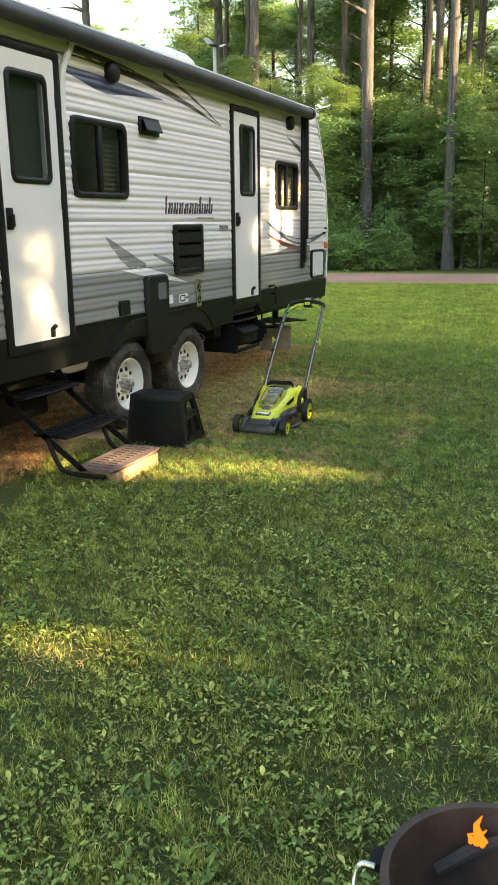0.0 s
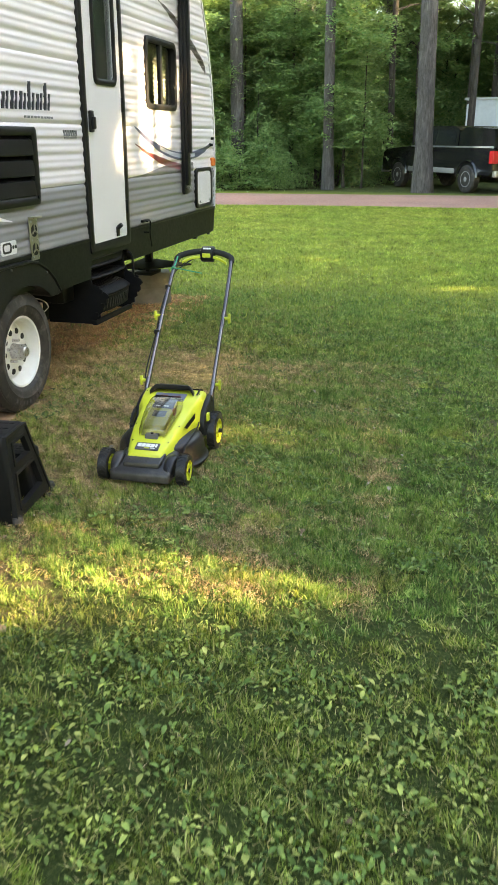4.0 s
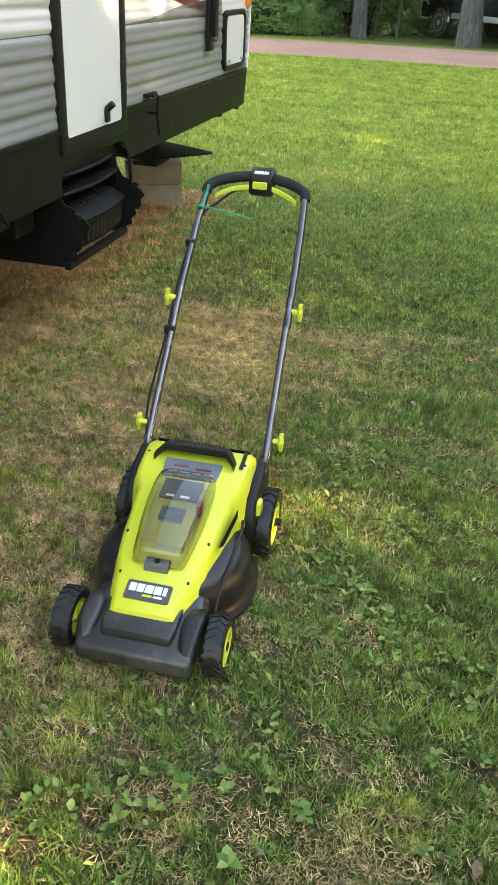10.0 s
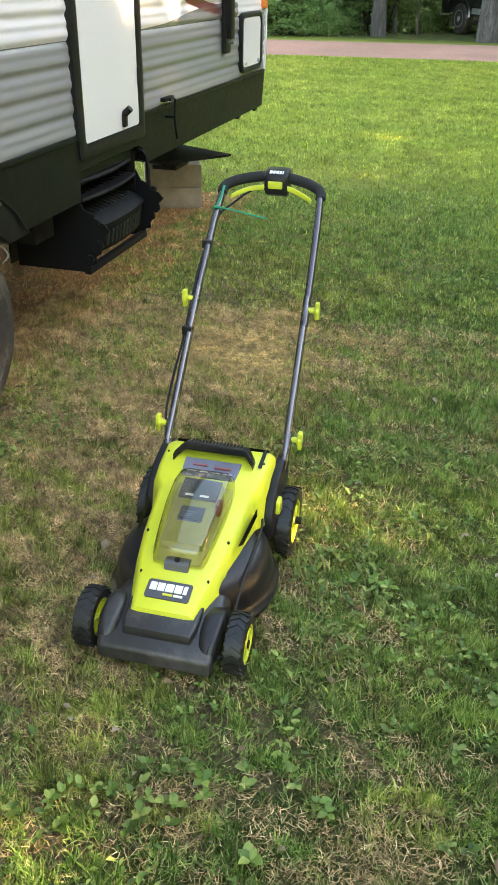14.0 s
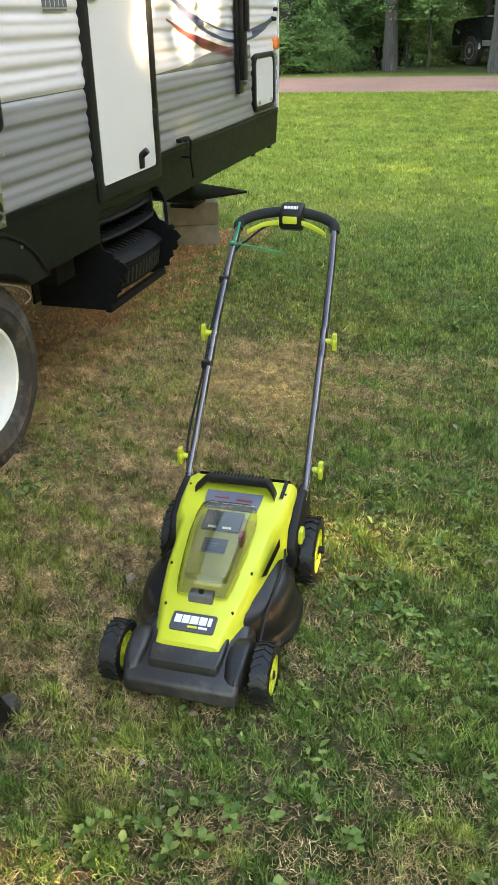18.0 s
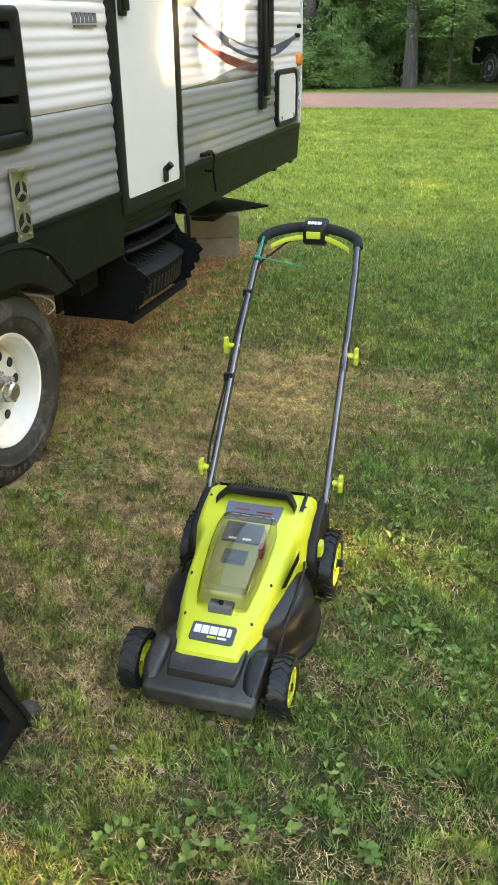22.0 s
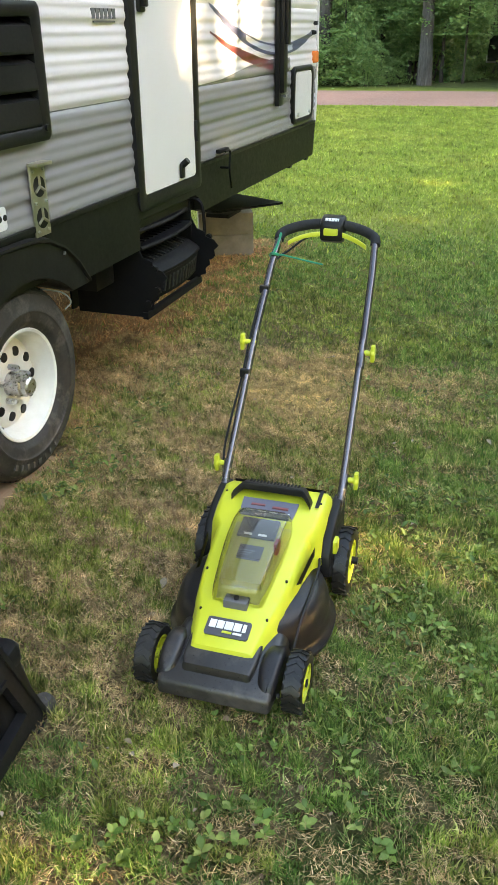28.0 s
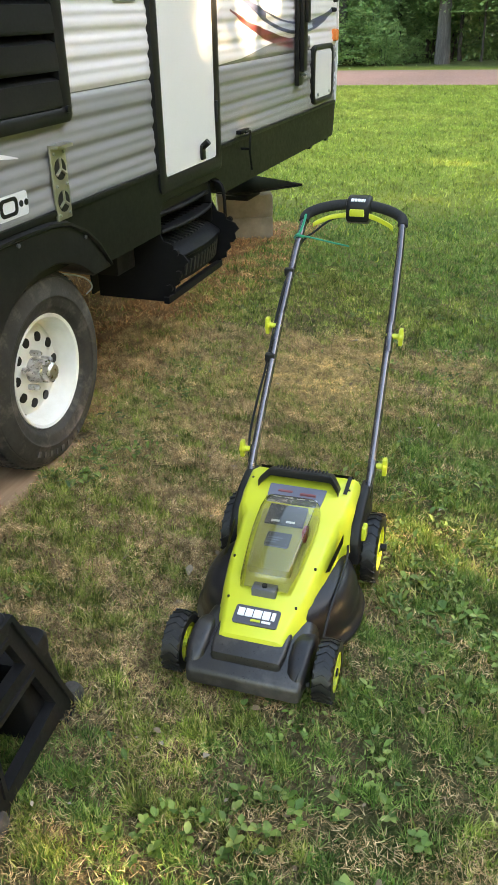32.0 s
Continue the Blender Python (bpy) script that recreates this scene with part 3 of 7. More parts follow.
# tall metal bracket with two holes at the arch
M_BRASS = surface("weathered_galvanised_steel", (0.32, 0.305, 0.235), (0.44, 0.42, 0.33), 0.42, 0.8, scale=14)
bm = bmesh.new()
box(bm, XW + 0.002, XW + 0.012, 7.355, 7.455, 0.925, 1.18, 0.006)
box(bm, XW + 0.002, XW + 0.045, 7.355, 7.455, 1.172, 1.184, 0.003)
bracket = part("rear_bracket", bm, M_BRASS, trailer, "galvanised two-hole bracket on the siding")
for z in (1.10, 0.99):
    bm = bmesh.new()
    cyl(bm, (XW + 0.010, 7.405, z), (XW + 0.0135, 7.405, z), 0.037, seg=20)
    part("hole", bm, M_BLACK, bracket)
    bm = bmesh.new()
    for a in (90, 210, 330):
        d = Vector((0, math.cos(radians(a)), math.sin(radians(a))))
        cyl(bm, Vector((XW + 0.014, 7.405, z)), Vector((XW + 0.014, 7.405, z)) + d * 0.036, 0.006, seg=6)
    parts("spoke", bm, M_BRASS, bracket)
bm = bmesh.new()
for z in (1.155, 1.045, 0.945):
    for yb in (7.372, 7.438):
        cyl(bm, (XW + 0.01, yb, z), (XW + 0.017, yb, z), 0.006, seg=8)
parts("bolt", bm, M_CHROME, bracket)

# front baggage door, its frame, latch and the marker light
o = (10.65, 11.17, 0.985, 1.355)
bm = bmesh.new()
ring(bm, rounded(*o, 0.07), rounded(o[0] + 0.04, o[1] - 0.04, o[2] + 0.03, o[3] - 0.03, 0.05), XW - 0.02, XW + 0.022, 0.006)
hatch = part("baggage_door", bm, M_BLACK, trailer, "white baggage door in a black rounded frame")
bm = bmesh.new()
plate(bm, rounded(o[0] + 0.045, o[1] - 0.045, o[2] + 0.035, o[3] - 0.035, 0.045), XW - 0.015, XW + 0.016, 0.003)
part("hatch_leaf", bm, M_DOOR, hatch)
bm = bmesh.new()
for ky in (10.76, 11.06):
    cyl(bm, (XW + 0.014, ky, 1.045), (XW + 0.028, ky, 1.045), 0.012, seg=10)
parts("hatch_lock", bm, M_CHROME, hatch)
M_AMBER = surface("amber_lens", (0.75, 0.16, 0.03), (0.85, 0.22, 0.05), 0.2)
bm = bmesh.new()
plate(bm, rounded(11.20, 11.29, 1.36, 1.44, 0.02), XW - 0.01, XW + 0.022, 0.008)
part("marker_light", bm, M_AMBER, trailer, "small amber marker light")
bm = bmesh.new()
cyl(bm, (XW - 0.01, 11.17, 1.56), (XW + 0.03, 11.17, 1.56), 0.018, 0.012)
cyl(bm, (XW - 0.01, 11.24, 1.62), (XW + 0.02, 11.24, 1.62), 0.015, 0.012)
parts("door_stop", bm, M_BLACK, trailer)

# speakers under the awning
for yc, zc in ((6.03, 2.80), (9.85, 2.81)):
    bm = bmesh.new()
    lathe(bm, [(-0.02, 0.075), (0.03, 0.08), (0.05, 0.07), (0.06, 0.05), (0.06, 0.0005)], "x", (XW, yc, zc), 24)
    part("speaker", bm, M_BLACK, trailer, "round black exterior speaker")

# awning: roller, rail and its two folding arms
bm = bmesh.new()
AX, AZ = XW + 0.10, 2.955
profile = [(k * 0.2, 0.058 + 0.004 * math.sin(k * 1.9)) for k in range(31)]
lathe(bm, profile, "y", (AX, 4.28, AZ), 20)
roller = part("awning_roll", bm, M_AWNING, trailer, "rolled dark grey awning")
bm = bmesh.new()
quad_rows(bm, [[(x, y, z) for y in (4.3, 10.3)] for x, z in ((XW - 0.005, 3.045), (XW + 0.02, 3.05), (XW + 0.07, 3.018), (XW + 0.105, 3.016), (XW + 0.105, 3.012), (XW + 0.06, 3.010), (XW - 0.005, 3.035))])
part("awning_flap", bm, M_AWNING, roller)
for y0 in (4.22, 10.26):
    bm = bmesh.new()
    lathe(bm, [(0, 0.055), (0.01, 0.068), (0.07, 0.068), (0.085, 0.05)], "y", (AX, y0, AZ), 20)
    part("awning_end", bm, M_BLACK, roller)
for ya in (4.30, 10.26):
    bm = bmesh.new()
    box(bm, XW + 0.004, XW + 0.032, ya, ya + 0.105, 1.14, 2.93, 0.004)
    arm = part("awning_arm", bm, M_BLACK, trailer, "black folded awning arm")
    bm = bmesh.new()
    box(bm, XW + 0.032, XW + 0.062, ya + 0.012, ya + 0.09, 1.22, 2.95, 0.005)
    box(bm, XW + 0.06, XW + 0.085, ya + 0.03, ya + 0.075, 1.5, 2.95, 0.004)
    part("inner_arm", bm, M_BLACK, arm)
    bm = bmesh.new()
    for z in (1.2, 1.62, 2.3):
        cyl(bm, (XW + 0.03, ya + 0.05, z), (XW + 0.066, ya + 0.05, z), 0.008, seg=8)
    parts("arm_bolt", bm, M_CHROME, arm)

# pale plastic rain spout from the awning rail down beside the near door
bm = bmesh.new()
rows = []
w = 0.026
for p in bend([(XW + 0.05, 5.52, 2.94), (XW + 0.045, 5.46, 2.85), (XW + 0.03, 5.395, 2.72), (XW + 0.018, 5.385, 2.55), (XW + 0.014, 5.385, 2.2)], 5):
    rows.append([(p.x - 0.02, p.y - w, p.z), (p.x, p.y - w, p.z), (p.x + 0.006, p.y, p.z), (p.x, p.y + w, p.z), (p.x - 0.02, p.y + w, p.z)])
quad_rows(bm, rows, closed=True, caps=True)
bmesh.ops.recalc_face_normals(bm, faces=bm.faces[:])
part("rain_spout", bm, M_DOOR, trailer, "pale plastic rain spout")

# on the roof: the air conditioner and a small aerial
AC_Y = 8.8
bm = bmesh.new()
rows = []
for s, z in ((0.96, 0.0), (1.0, 0.12), (0.97, 0.24), (0.88, 0.35), (0.70, 0.42), (0.42, 0.45)):
    rows.append([(-4.65 + (a - 0.5) * s, AC_Y + (b - 0.5) * s * 0.95, ROOF + 0.05 + z) for a, b in rounded(0.15, 0.85, 0, 1, 0.2)])
quad_rows(bm, rows, closed=True, caps=True)
part("roof_air_conditioner", bm, M_ROOF, trailer, "white rounded roof air conditioner")
bm = bmesh.new()
cyl(bm, (-4.5, 9.95, ROOF + 0.04), (-4.5, 9.95, ROOF + 0.70), 0.02)
quad_rows(bm, [[(-4.5 + dx, y, ROOF + z) for y, z in ((9.72, 0.76), (9.85, 0.72), (10.05, 0.72), (10.22, 0.78))] for dx in (-0.04, 0.04)] )
bmesh.ops.solidify(bm, geom=bm.faces[:], thickness=0.004)
part("aerial", bm, M_LIGHT_GREY, trailer, "pale winged roof aerial")


# ---- running gear ----
def road_wheel(yc):
    xo, zc, R = -3.59, 0.382, 0.382
    bm = bmesh.new()
    prof = [(0.004, 0.212), (0.015, 0.222), (0.019, 0.232), (0.030, 0.240), (0.034, 0.252), (0.040, 0.275), (0.041, 0.282), (0.044, 0.285), (0.044, 0.292), (0.041, 0.296), (0.038, 0.325), (0.028, 0.350), (0.024, 0.352), (0.023, 0.357), (0.006, 0.371), (-0.02, 0.378), (-0.10, R), (-0.17, 0.378), (-0.2, 0.355), (-0.21, 0.27), (-0.2, 0.2)]
    lathe(bm, prof, "x", (xo, yc, zc), 56, False)
    w = part("wheel", bm, M_RUBBER, trailer, "worn dusty black tyre on a white rim")
    # tread blocks round the shoulder
    bm = bmesh.new()
    for k in range(64):
        a = 2 * math.pi * k / 64
        m = Matrix.Translation((xo, yc, zc)) @ Matrix.Rotation(a, 4, "X")
        box(bm, -0.045, -0.004, -0.011, 0.011, 0.366, 0.3815, turn=m)
        for xr in (-0.075, -0.11, -0.145):
            box(bm, xr, xr + 0.022, -0.013, 0.013, 0.374, 0.3845, turn=m)
    part("tread", bm, M_RUBBER, w, smooth=False, kind="stuff")
    # worn moulded lettering on the sidewall, as raised bars
    bm = bmesh.new()
    for k, wide in enumerate((0.020, 0.012, 0.018, 0.012, 0.022, 0.010, 0.016, 0.012, 0.020)):
        m = Matrix.Translation((xo, yc, zc)) @ Matrix.Rotation(radians(148 + 7.5 * k), 4, "X")
        box(bm, 0.034, 0.0425, -wide / 2, wide / 2, 0.306, 0.328, turn=m)
    parts("sidewall_bar", bm, M_RUBBER_WORN, w, smooth=False)
    # rim with a dished centre
    bm = bmesh.new()
    lathe(bm, [(0.012, 0.222), (0.019, 0.218), (0.015, 0.207), (-0.012, 0.202), (-0.026, 0.194), (-0.062, 0.188), (-0.072, 0.178), (-0.062, 0.164), (-0.046, 0.146), (-0.039, 0.128), (-0.041, 0.104), (-0.050, 0.088), (-0.050, 0.03), (-0.06, 0.0005)], "x", (xo, yc, zc), 56, False)
    part("rim", bm, M_RIM, w, "white steel rim with round holes")
    for k in range(10):
        a = 2 * math.pi * k / 10
        bm = bmesh.new()
        c = Vector((xo - 0.047, yc + 0.126 * math.cos(a), zc + 0.126 * math.sin(a)))
        out = Vector((1, 0.12 * math.cos(a), 0.12 * math.sin(a))).normalized()
        tube(bm, [c, c + out * 0.0105], [0.0190, 0.0190], 14)
        part("hole", bm, M_BLACK, w)
    bm = bmesh.new()
    lathe(bm, [(-0.05, 0.050), (-0.01, 0.046), (0.008, 0.044), (0.012, 0.037), (0.034, 0.036), (0.042, 0.029), (0.044, 0.0005)], "x", (xo, yc, zc), 28)
    part("hub", bm, M_CHROME, w, "steel hub with a bearing cap")
    for k in range(5):
        a = 2 * math.pi * k / 5 + 0.3
        bm = bmesh.new()
        c = Vector((xo - 0.05, yc + 0.068 * math.cos(a), zc + 0.068 * math.sin(a)))
        tube(bm, [c, c + Vector((0.036, 0, 0)), c + Vector((0.046, 0, 0))], [0.0125, 0.0125, 0.007], 6)
        part("lug_nut", bm, M_CHROME, w)
    bm = bmesh.new()
    cyl(bm, (xo - 0.08, yc - 0.10, zc - 0.145), (xo - 0.045, yc - 0.10, zc - 0.148), 0.006, seg=8)
    part("valve", bm, M_BLACK, w)
    return w


for yw in WHEELS:
    road_wheel(yw)
    # far-side wheel
    bm = bmesh.new()
    lathe(bm, [(0.0, 0.1), (0.0, 0.33), (0.03, 0.36), (0.17, 0.36), (0.2, 0.33), (0.2, 0.1)], "x", (XF + 0.07, yw, 0.40), 32)
    part("far_wheel", bm, M_RUBBER, trailer)
    # axle
    bm = bmesh.new()
    cyl(bm, (XF + 0.2, yw, 0.40), (-3.7, yw, 0.40), 0.038)
    box(bm, -3.98, -3.92, yw - 0.4, yw + 0.4, 0.46, 0.5, 0.01)
    part("axle", bm, M_BLACK_STEEL, trailer)

# the moulded arch over both wheels
def arch_opening(y):
    """The lower edge of the arch panel: round over each wheel."""
    z = 0.62 if 6.5 < y < 7.0 else 0.672
    for yw in WHEELS:
        if abs(y - yw) < 0.43:
            z = max(z, 0.40 + 0.385 * math.sqrt(1 - ((y - yw) / 0.43) ** 2))
    return z


bm = bmesh.new()
rows = []
for y in np.linspace(5.78, 7.69, 77):
    outer = float(np.interp(y, *LIP))
    inner = min(arch_opening(float(y)), outer - 0.012)
    rows.append([(XW - 0.25, y, inner + 0.01), (XW + 0.004, y, inner), (XW + 0.012, y, inner + 0.004), (XW + 0.017, y, (inner + outer) / 2), (XW + 0.013, y, outer - 0.014), (XW + 0.026, y, outer - 0.006), (XW + 0.026, y, outer + 0.004), (XW + 0.002, y, outer + 0.010)])
quad_rows(bm, rows)
bmesh.ops.recalc_face_normals(bm, faces=bm.faces[:])
fender = part("wheel_arch", bm, M_BLACK, trailer, "glossy black moulded wheel arch panel")
arch = [(y, z) for y, z in zip(*LIP)]
bm = bmesh.new()
box(bm, XW - 0.20, XW - 0.02, WHEELS[0] + 0.36, WHEELS[1] - 0.36, 0.50, 0.80, 0.02)
part("arch_web", bm, M_BLACK, fender)
bm = bmesh.new()
for y, z in arch[1::3]:
    cyl(bm, (XW + 0.010, y, z - 0.025), (XW + 0.020, y, z - 0.025), 0.008, seg=8)
parts("arch_screw", bm, M_GREY, fender)

# brake wire that hangs behind the wheel
bm = bmesh.new()
tube(bm, bend([(-3.8, 7.5, 0.67), (-3.7, 7.60, 0.655), (-3.64, 7.69, 0.62), (-3.62, 7.72, 0.575), (-3.64, 7.70, 0.545)], 6), 0.0035, 6)
part("brake_wire", bm, M_LIGHT_GREY, trailer)


def tread_plate(parent, xc, y0, y1, z, depth, bow=0.03, thick=0.02, material=None):
    """A step with a bowed front edge and pressed slots."""
    bm = bmesh.new()
    n = 12
    top, under = [], []
    for k in range(n + 1):
        y = y0 + (y1 - y0) * k / n
        f = xc + depth / 2 + bow * (1 - (2 * k / n - 1) ** 2)
        top.append(((xc - depth / 2, y, z), (f, y, z), (f + 0.006, y, z - thick * 0.5), (f, y, z - thick), (xc - depth / 2, y, z - thick)))
    quad_rows(bm, top, closed=True, caps=True)
    bmesh.ops.recalc_face_normals(bm, faces=bm.faces[:])
    t = part("step_tread", bm, material or M_BLACK_STEEL, parent)
    bm = bmesh.new()
    for k in range(11):
        y = y0 + 0.06 + (y1 - y0 - 0.12) * k / 10
        for x in (xc - depth * 0.28, xc + depth * 0.1):
            box(bm, x, x + depth * 0.26, y - 0.009, y + 0.009, z, z + 0.006, 0.003)
    parts("grip_rib", bm, material or M_BLACK_STEEL, t, smooth=False)
    return t


M_GREY_STEEL = surface("worn_grip_steel", (0.012, 0.012, 0.013), (0.024, 0.024, 0.025), 0.45, scale=20, spec=0.3)

# folded step under the far door
bm = bmesh.new()
for y in (8.22, 8.885):
    rows = [[(-3.88, yy, 0.36), (-3.52, yy, 0.36), (-3.505, yy, 0.395), (-3.475, yy, 0.405), (-3.478, yy, 0.435), (-3.45, yy, 0.455), (-3.455, yy, 0.485), (-3.42, yy, 0.505), (-3.425, yy, 0.535), (-3.40, yy, 0.56), (-3.425, yy, 0.59), (-3.47, yy, 0.605), (-3.475, yy, 0.63), (-3.52, yy, 0.645), (-3.56, yy, 0.72), (-3.88, yy, 0.70)] for yy in (y, y + 0.008)]
    quad_rows(bm, rows, closed=True, caps=True)
box_bm = bmesh.new()
box(box_bm, -3.93, -3.92, 8.228, 8.885, 0.36, 0.7)
step = part("folding_step", box_bm, M_BLACK_STEEL, trailer, "folded black steel entry step", smooth=False)
parts("side_plate", bm, M_BLACK_STEEL, step, smooth=False)
# hanger at the far end: a plate with a bent strap in front
bm = bmesh.new()
box(bm, -3.80, -3.545, 8.866, 8.880, 0.60, 0.80, 0.003)
tube(bm, bend([(-3.56, 8.90, 0.80), (-3.505, 8.90, 0.785), (-3.485, 8.90, 0.73), (-3.48, 8.90, 0.60)], 4), 0.010, 6)
part("hanger", bm, M_BLACK_STEEL, step)
bm = bmesh.new()
box(bm, -3.535, -3.505, 8.21, 8.90, 0.352, 0.385, 0.004)
part("front_bar", bm, M_BLACK_STEEL, step)
tread_plate(step, -3.66, 8.25, 8.86, 0.765, 0.20)
tread_plate(step, -3.64, 8.25, 8.86, 0.69, 0.20)
# the lowest tread is folded in, its lip hanging down in front
bm = bmesh.new()
rows = []
for k in range(15):
    y = 8.25 + 0.61 * k / 14
    bow = 0.032 * (1 - (2 * k / 14 - 1) ** 2)
    rows.append([(-3.62 + bow, y, 0.655), (-3.50 + bow, y, 0.622), (-3.455 + bow, y, 0.596), (-3.442 + bow, y, 0.585), (-3.442 + bow, y, 0.572), (-3.452 + bow, y, 0.565), (-3.47 + bow, y, 0.455), (-3.48 + bow, y, 0.45), (-3.49 + bow, y, 0.47), (-3.475 + bow, y, 0.56), (-3.62 + bow, y, 0.635)])
quad_rows(bm, rows, closed=True, caps=True)
bmesh.ops.recalc_face_normals(bm, faces=bm.faces[:])
bmesh.ops.translate(bm, vec=(-0.055, 0, -0.03), verts=bm.verts[:])
t = part("step_tread", bm, M_BLACK_STEEL, step)
bm = bmesh.new()
for k in range(13):
    y = 8.31 + 0.49 * k / 12
    bow = 0.032 * (1 - ((y - 8.555) / 0.305) ** 2)
    box(bm, -0.003, 0.0035, -0.010, 0.010, -0.036, 0.036, 0.002, Matrix.Translation((-3.459 + bow, y, 0.51)) @ Matrix.Rotation(radians(10), 4, "Y"))
    box(bm, -0.045, 0.045, -0.009, 0.009, -0.002, 0.004, 0.002, Matrix.Translation((-3.555 + bow, y, 0.640)) @ Matrix.Rotation(radians(16), 4, "Y"))
bmesh.ops.translate(bm, vec=(-0.055, 0, -0.03), verts=bm.verts[:])
parts("grip_rib", bm, M_GREY_STEEL, t, smooth=False)

bm = bmesh.new()
for y in (8.208, 8.9):
    for x, z in ((-3.45, 0.50), (-3.5, 0.43), (-3.46, 0.6)):
        cyl(bm, (x, y - 0.006, z), (x, y + 0.014, z), 0.018, seg=8)
parts("pivot", bm, M_BLACK_STEEL, step)

# unfolded steps under the near door, the lowest one of bare worn boards
bm = bmesh.new()
for y in (4.66, 5.30):
    for a, b in (((-3.70, 0.70), (-3.55, 0.50)), ((-3.62, 0.53), (-3.30, 0.30)), ((-3.34, 0.31), (-3.02, 0.10))):
        rows = [[(a[0] - 0.03, yy, a[1]), (a[0] + 0.03, yy, a[1] + 0.01), (b[0] + 0.03, yy, b[1]), (b[0] - 0.03, yy, b[1] - 0.01)] for yy in (y, y + 0.008)]
        quad_rows(bm, rows, closed=True, caps=True)
    tube(bm, bend([(-3.3, y, 0.29), (-3.22, y, 0.12), (-3.12, y, 0.07), (-2.86, y, 0.07)], 5), 0.016, 8)
box_bm = bmesh.new()
box(box_bm, -3.78, -3.74, 4.64, 5.33, 0.60, 0.74, 0.004)
unfolded = part("folding_step", box_bm, M_BLACK_STEEL, trailer, "unfolded black steel entry steps", smooth=False)
parts("step_arm", bm, M_BLACK_STEEL, unfolded)
tread_plate(unfolded, -3.60, 4.66, 5.31, 0.56, 0.26)
tread_plate(unfolded, -3.28, 4.66, 5.31, 0.32, 0.26)
M_WORN = surface("worn_brown_step_covering", (0.075, 0.05, 0.042), (0.13, 0.09, 0.075), 0.7, scale=14, stain=(0.25, 0.17, 0.12), stain_amount=0.6, stain_scale=9, bump=0.3)
tread_plate(unfolded, -2.95, 4.66, 5.31, 0.12, 0.27, material=M_WORN)

# corner jack: post, screw, foot plate and crank
bm = bmesh.new()
box(bm, -4.1, -4.03, 10.75, 10.82, 0.42, 0.74, 0.006)
jack = part("stabiliser_jack", bm, M_BLACK_STEEL, trailer, "black stabiliser jack with a pointed foot plate")
bm = bmesh.new()
outline = ((-4.2, 10.35), (-3.95, 10.28), (-3.62, 10.70), (-3.60, 10.74), (-3.66, 10.77), (-4.2, 11.05))
quad_rows(bm, [[(x, y, z) for x, y in outline] for z in (0.435, 0.45)], closed=True, caps=True)
bmesh.ops.recalc_face_normals(bm, faces=bm.faces[:])
part("foot_plate", bm, M_BLACK_STEEL, jack, smooth=False)
bm = bmesh.new()
cyl(bm, (-4.06, 10.72, 0.36), (-4.06, 10.72, 0.7), 0.02)
box(bm, -4.16, -3.98, 10.62, 10.9, 0.33, 0.36, 0.004)
part("jack_screw", bm, M_BLACK_STEEL, jack)
bm = bmesh.new()
cyl(bm, (XW + 0.0, 9.255, 0.905), (XW + 0.055, 9.255, 0.905), 0.007)
tube(bm, bend([(XW + 0.05, 9.21, 0.995), (XW + 0.055, 9.27, 0.99), (XW + 0.058, 9.25, 0.9), (XW + 0.05, 9.30, 0.79)], 5), 0.006, 8)
box(bm, XW + 0.002, XW + 0.03, 9.19, 9.33, 0.985, 1.005, 0.004)
part("crank", bm, M_BLACK_STEEL, trailer, "black steel awning crank clipped to the skirt")
bm = bmesh.new()
box(bm, XW - 0.03, XW - 0.005, 11.10, 11.16, 0.695, 0.73, 0.008)
box(bm, XW - 0.06, XW - 0.02, 10.72, 10.78, 0.69, 0.73, 0.008)
parts("skirt_clip", bm, M_BLACK, trailer)

# planks under the wheels and the block under the jack
M_PLANK = surface("weathered_plank", (0.30, 0.175, 0.10), (0.42, 0.26, 0.155), 0.8, scale=4, stretch=(8, 0.6, 8), stain=(0.16, 0.11, 0.07), stain_amount=0.5, bump=0.3)
for yw in WHEELS:
    bm = bmesh.new()
    box(bm, -3.84, -3.545, yw - 0.44 if yw > 7 else yw - 0.5, yw + 0.13, -0.02, 0.012, 0.005)
    tagged(part("plank", bm, M_PLANK), "weathered pine plank under a trailer wheel", "plank", "planks under the wheels")
M_BLOCK = surface("grey_concrete_block", (0.17, 0.15, 0.12), (0.25, 0.225, 0.185), 0.9, scale=12, stain=(0.12, 0.1, 0.08), stain_amount=0.5, bump=0.5, bump_scale=150)
for i, (x0, z0) in enumerate(((-4.30, 0.0), (-4.29, 0.165))):
    bm = bmesh.new()
    turn = Matrix.Translation((-4.1, 10.9, 0)) @ Matrix.Rotation(radians(24), 4, "Z")
    box(bm, -0.22, 0.20, -0.10, 0.16, z0, z0 + 0.163, 0.008, turn)
    tagged(part("concrete_block", bm, M_BLOCK), "grey-brown solid block stacked under the jack", "block", "blocks under the jack")

bm = bmesh.new()
box(bm, -3.10, -2.80, 4.72, 5.27, 0.0, 0.092, 0.004)
tagged(part("wood_block", bm, M_PLANK), "pale pine block under the lowest trailer step", "block")

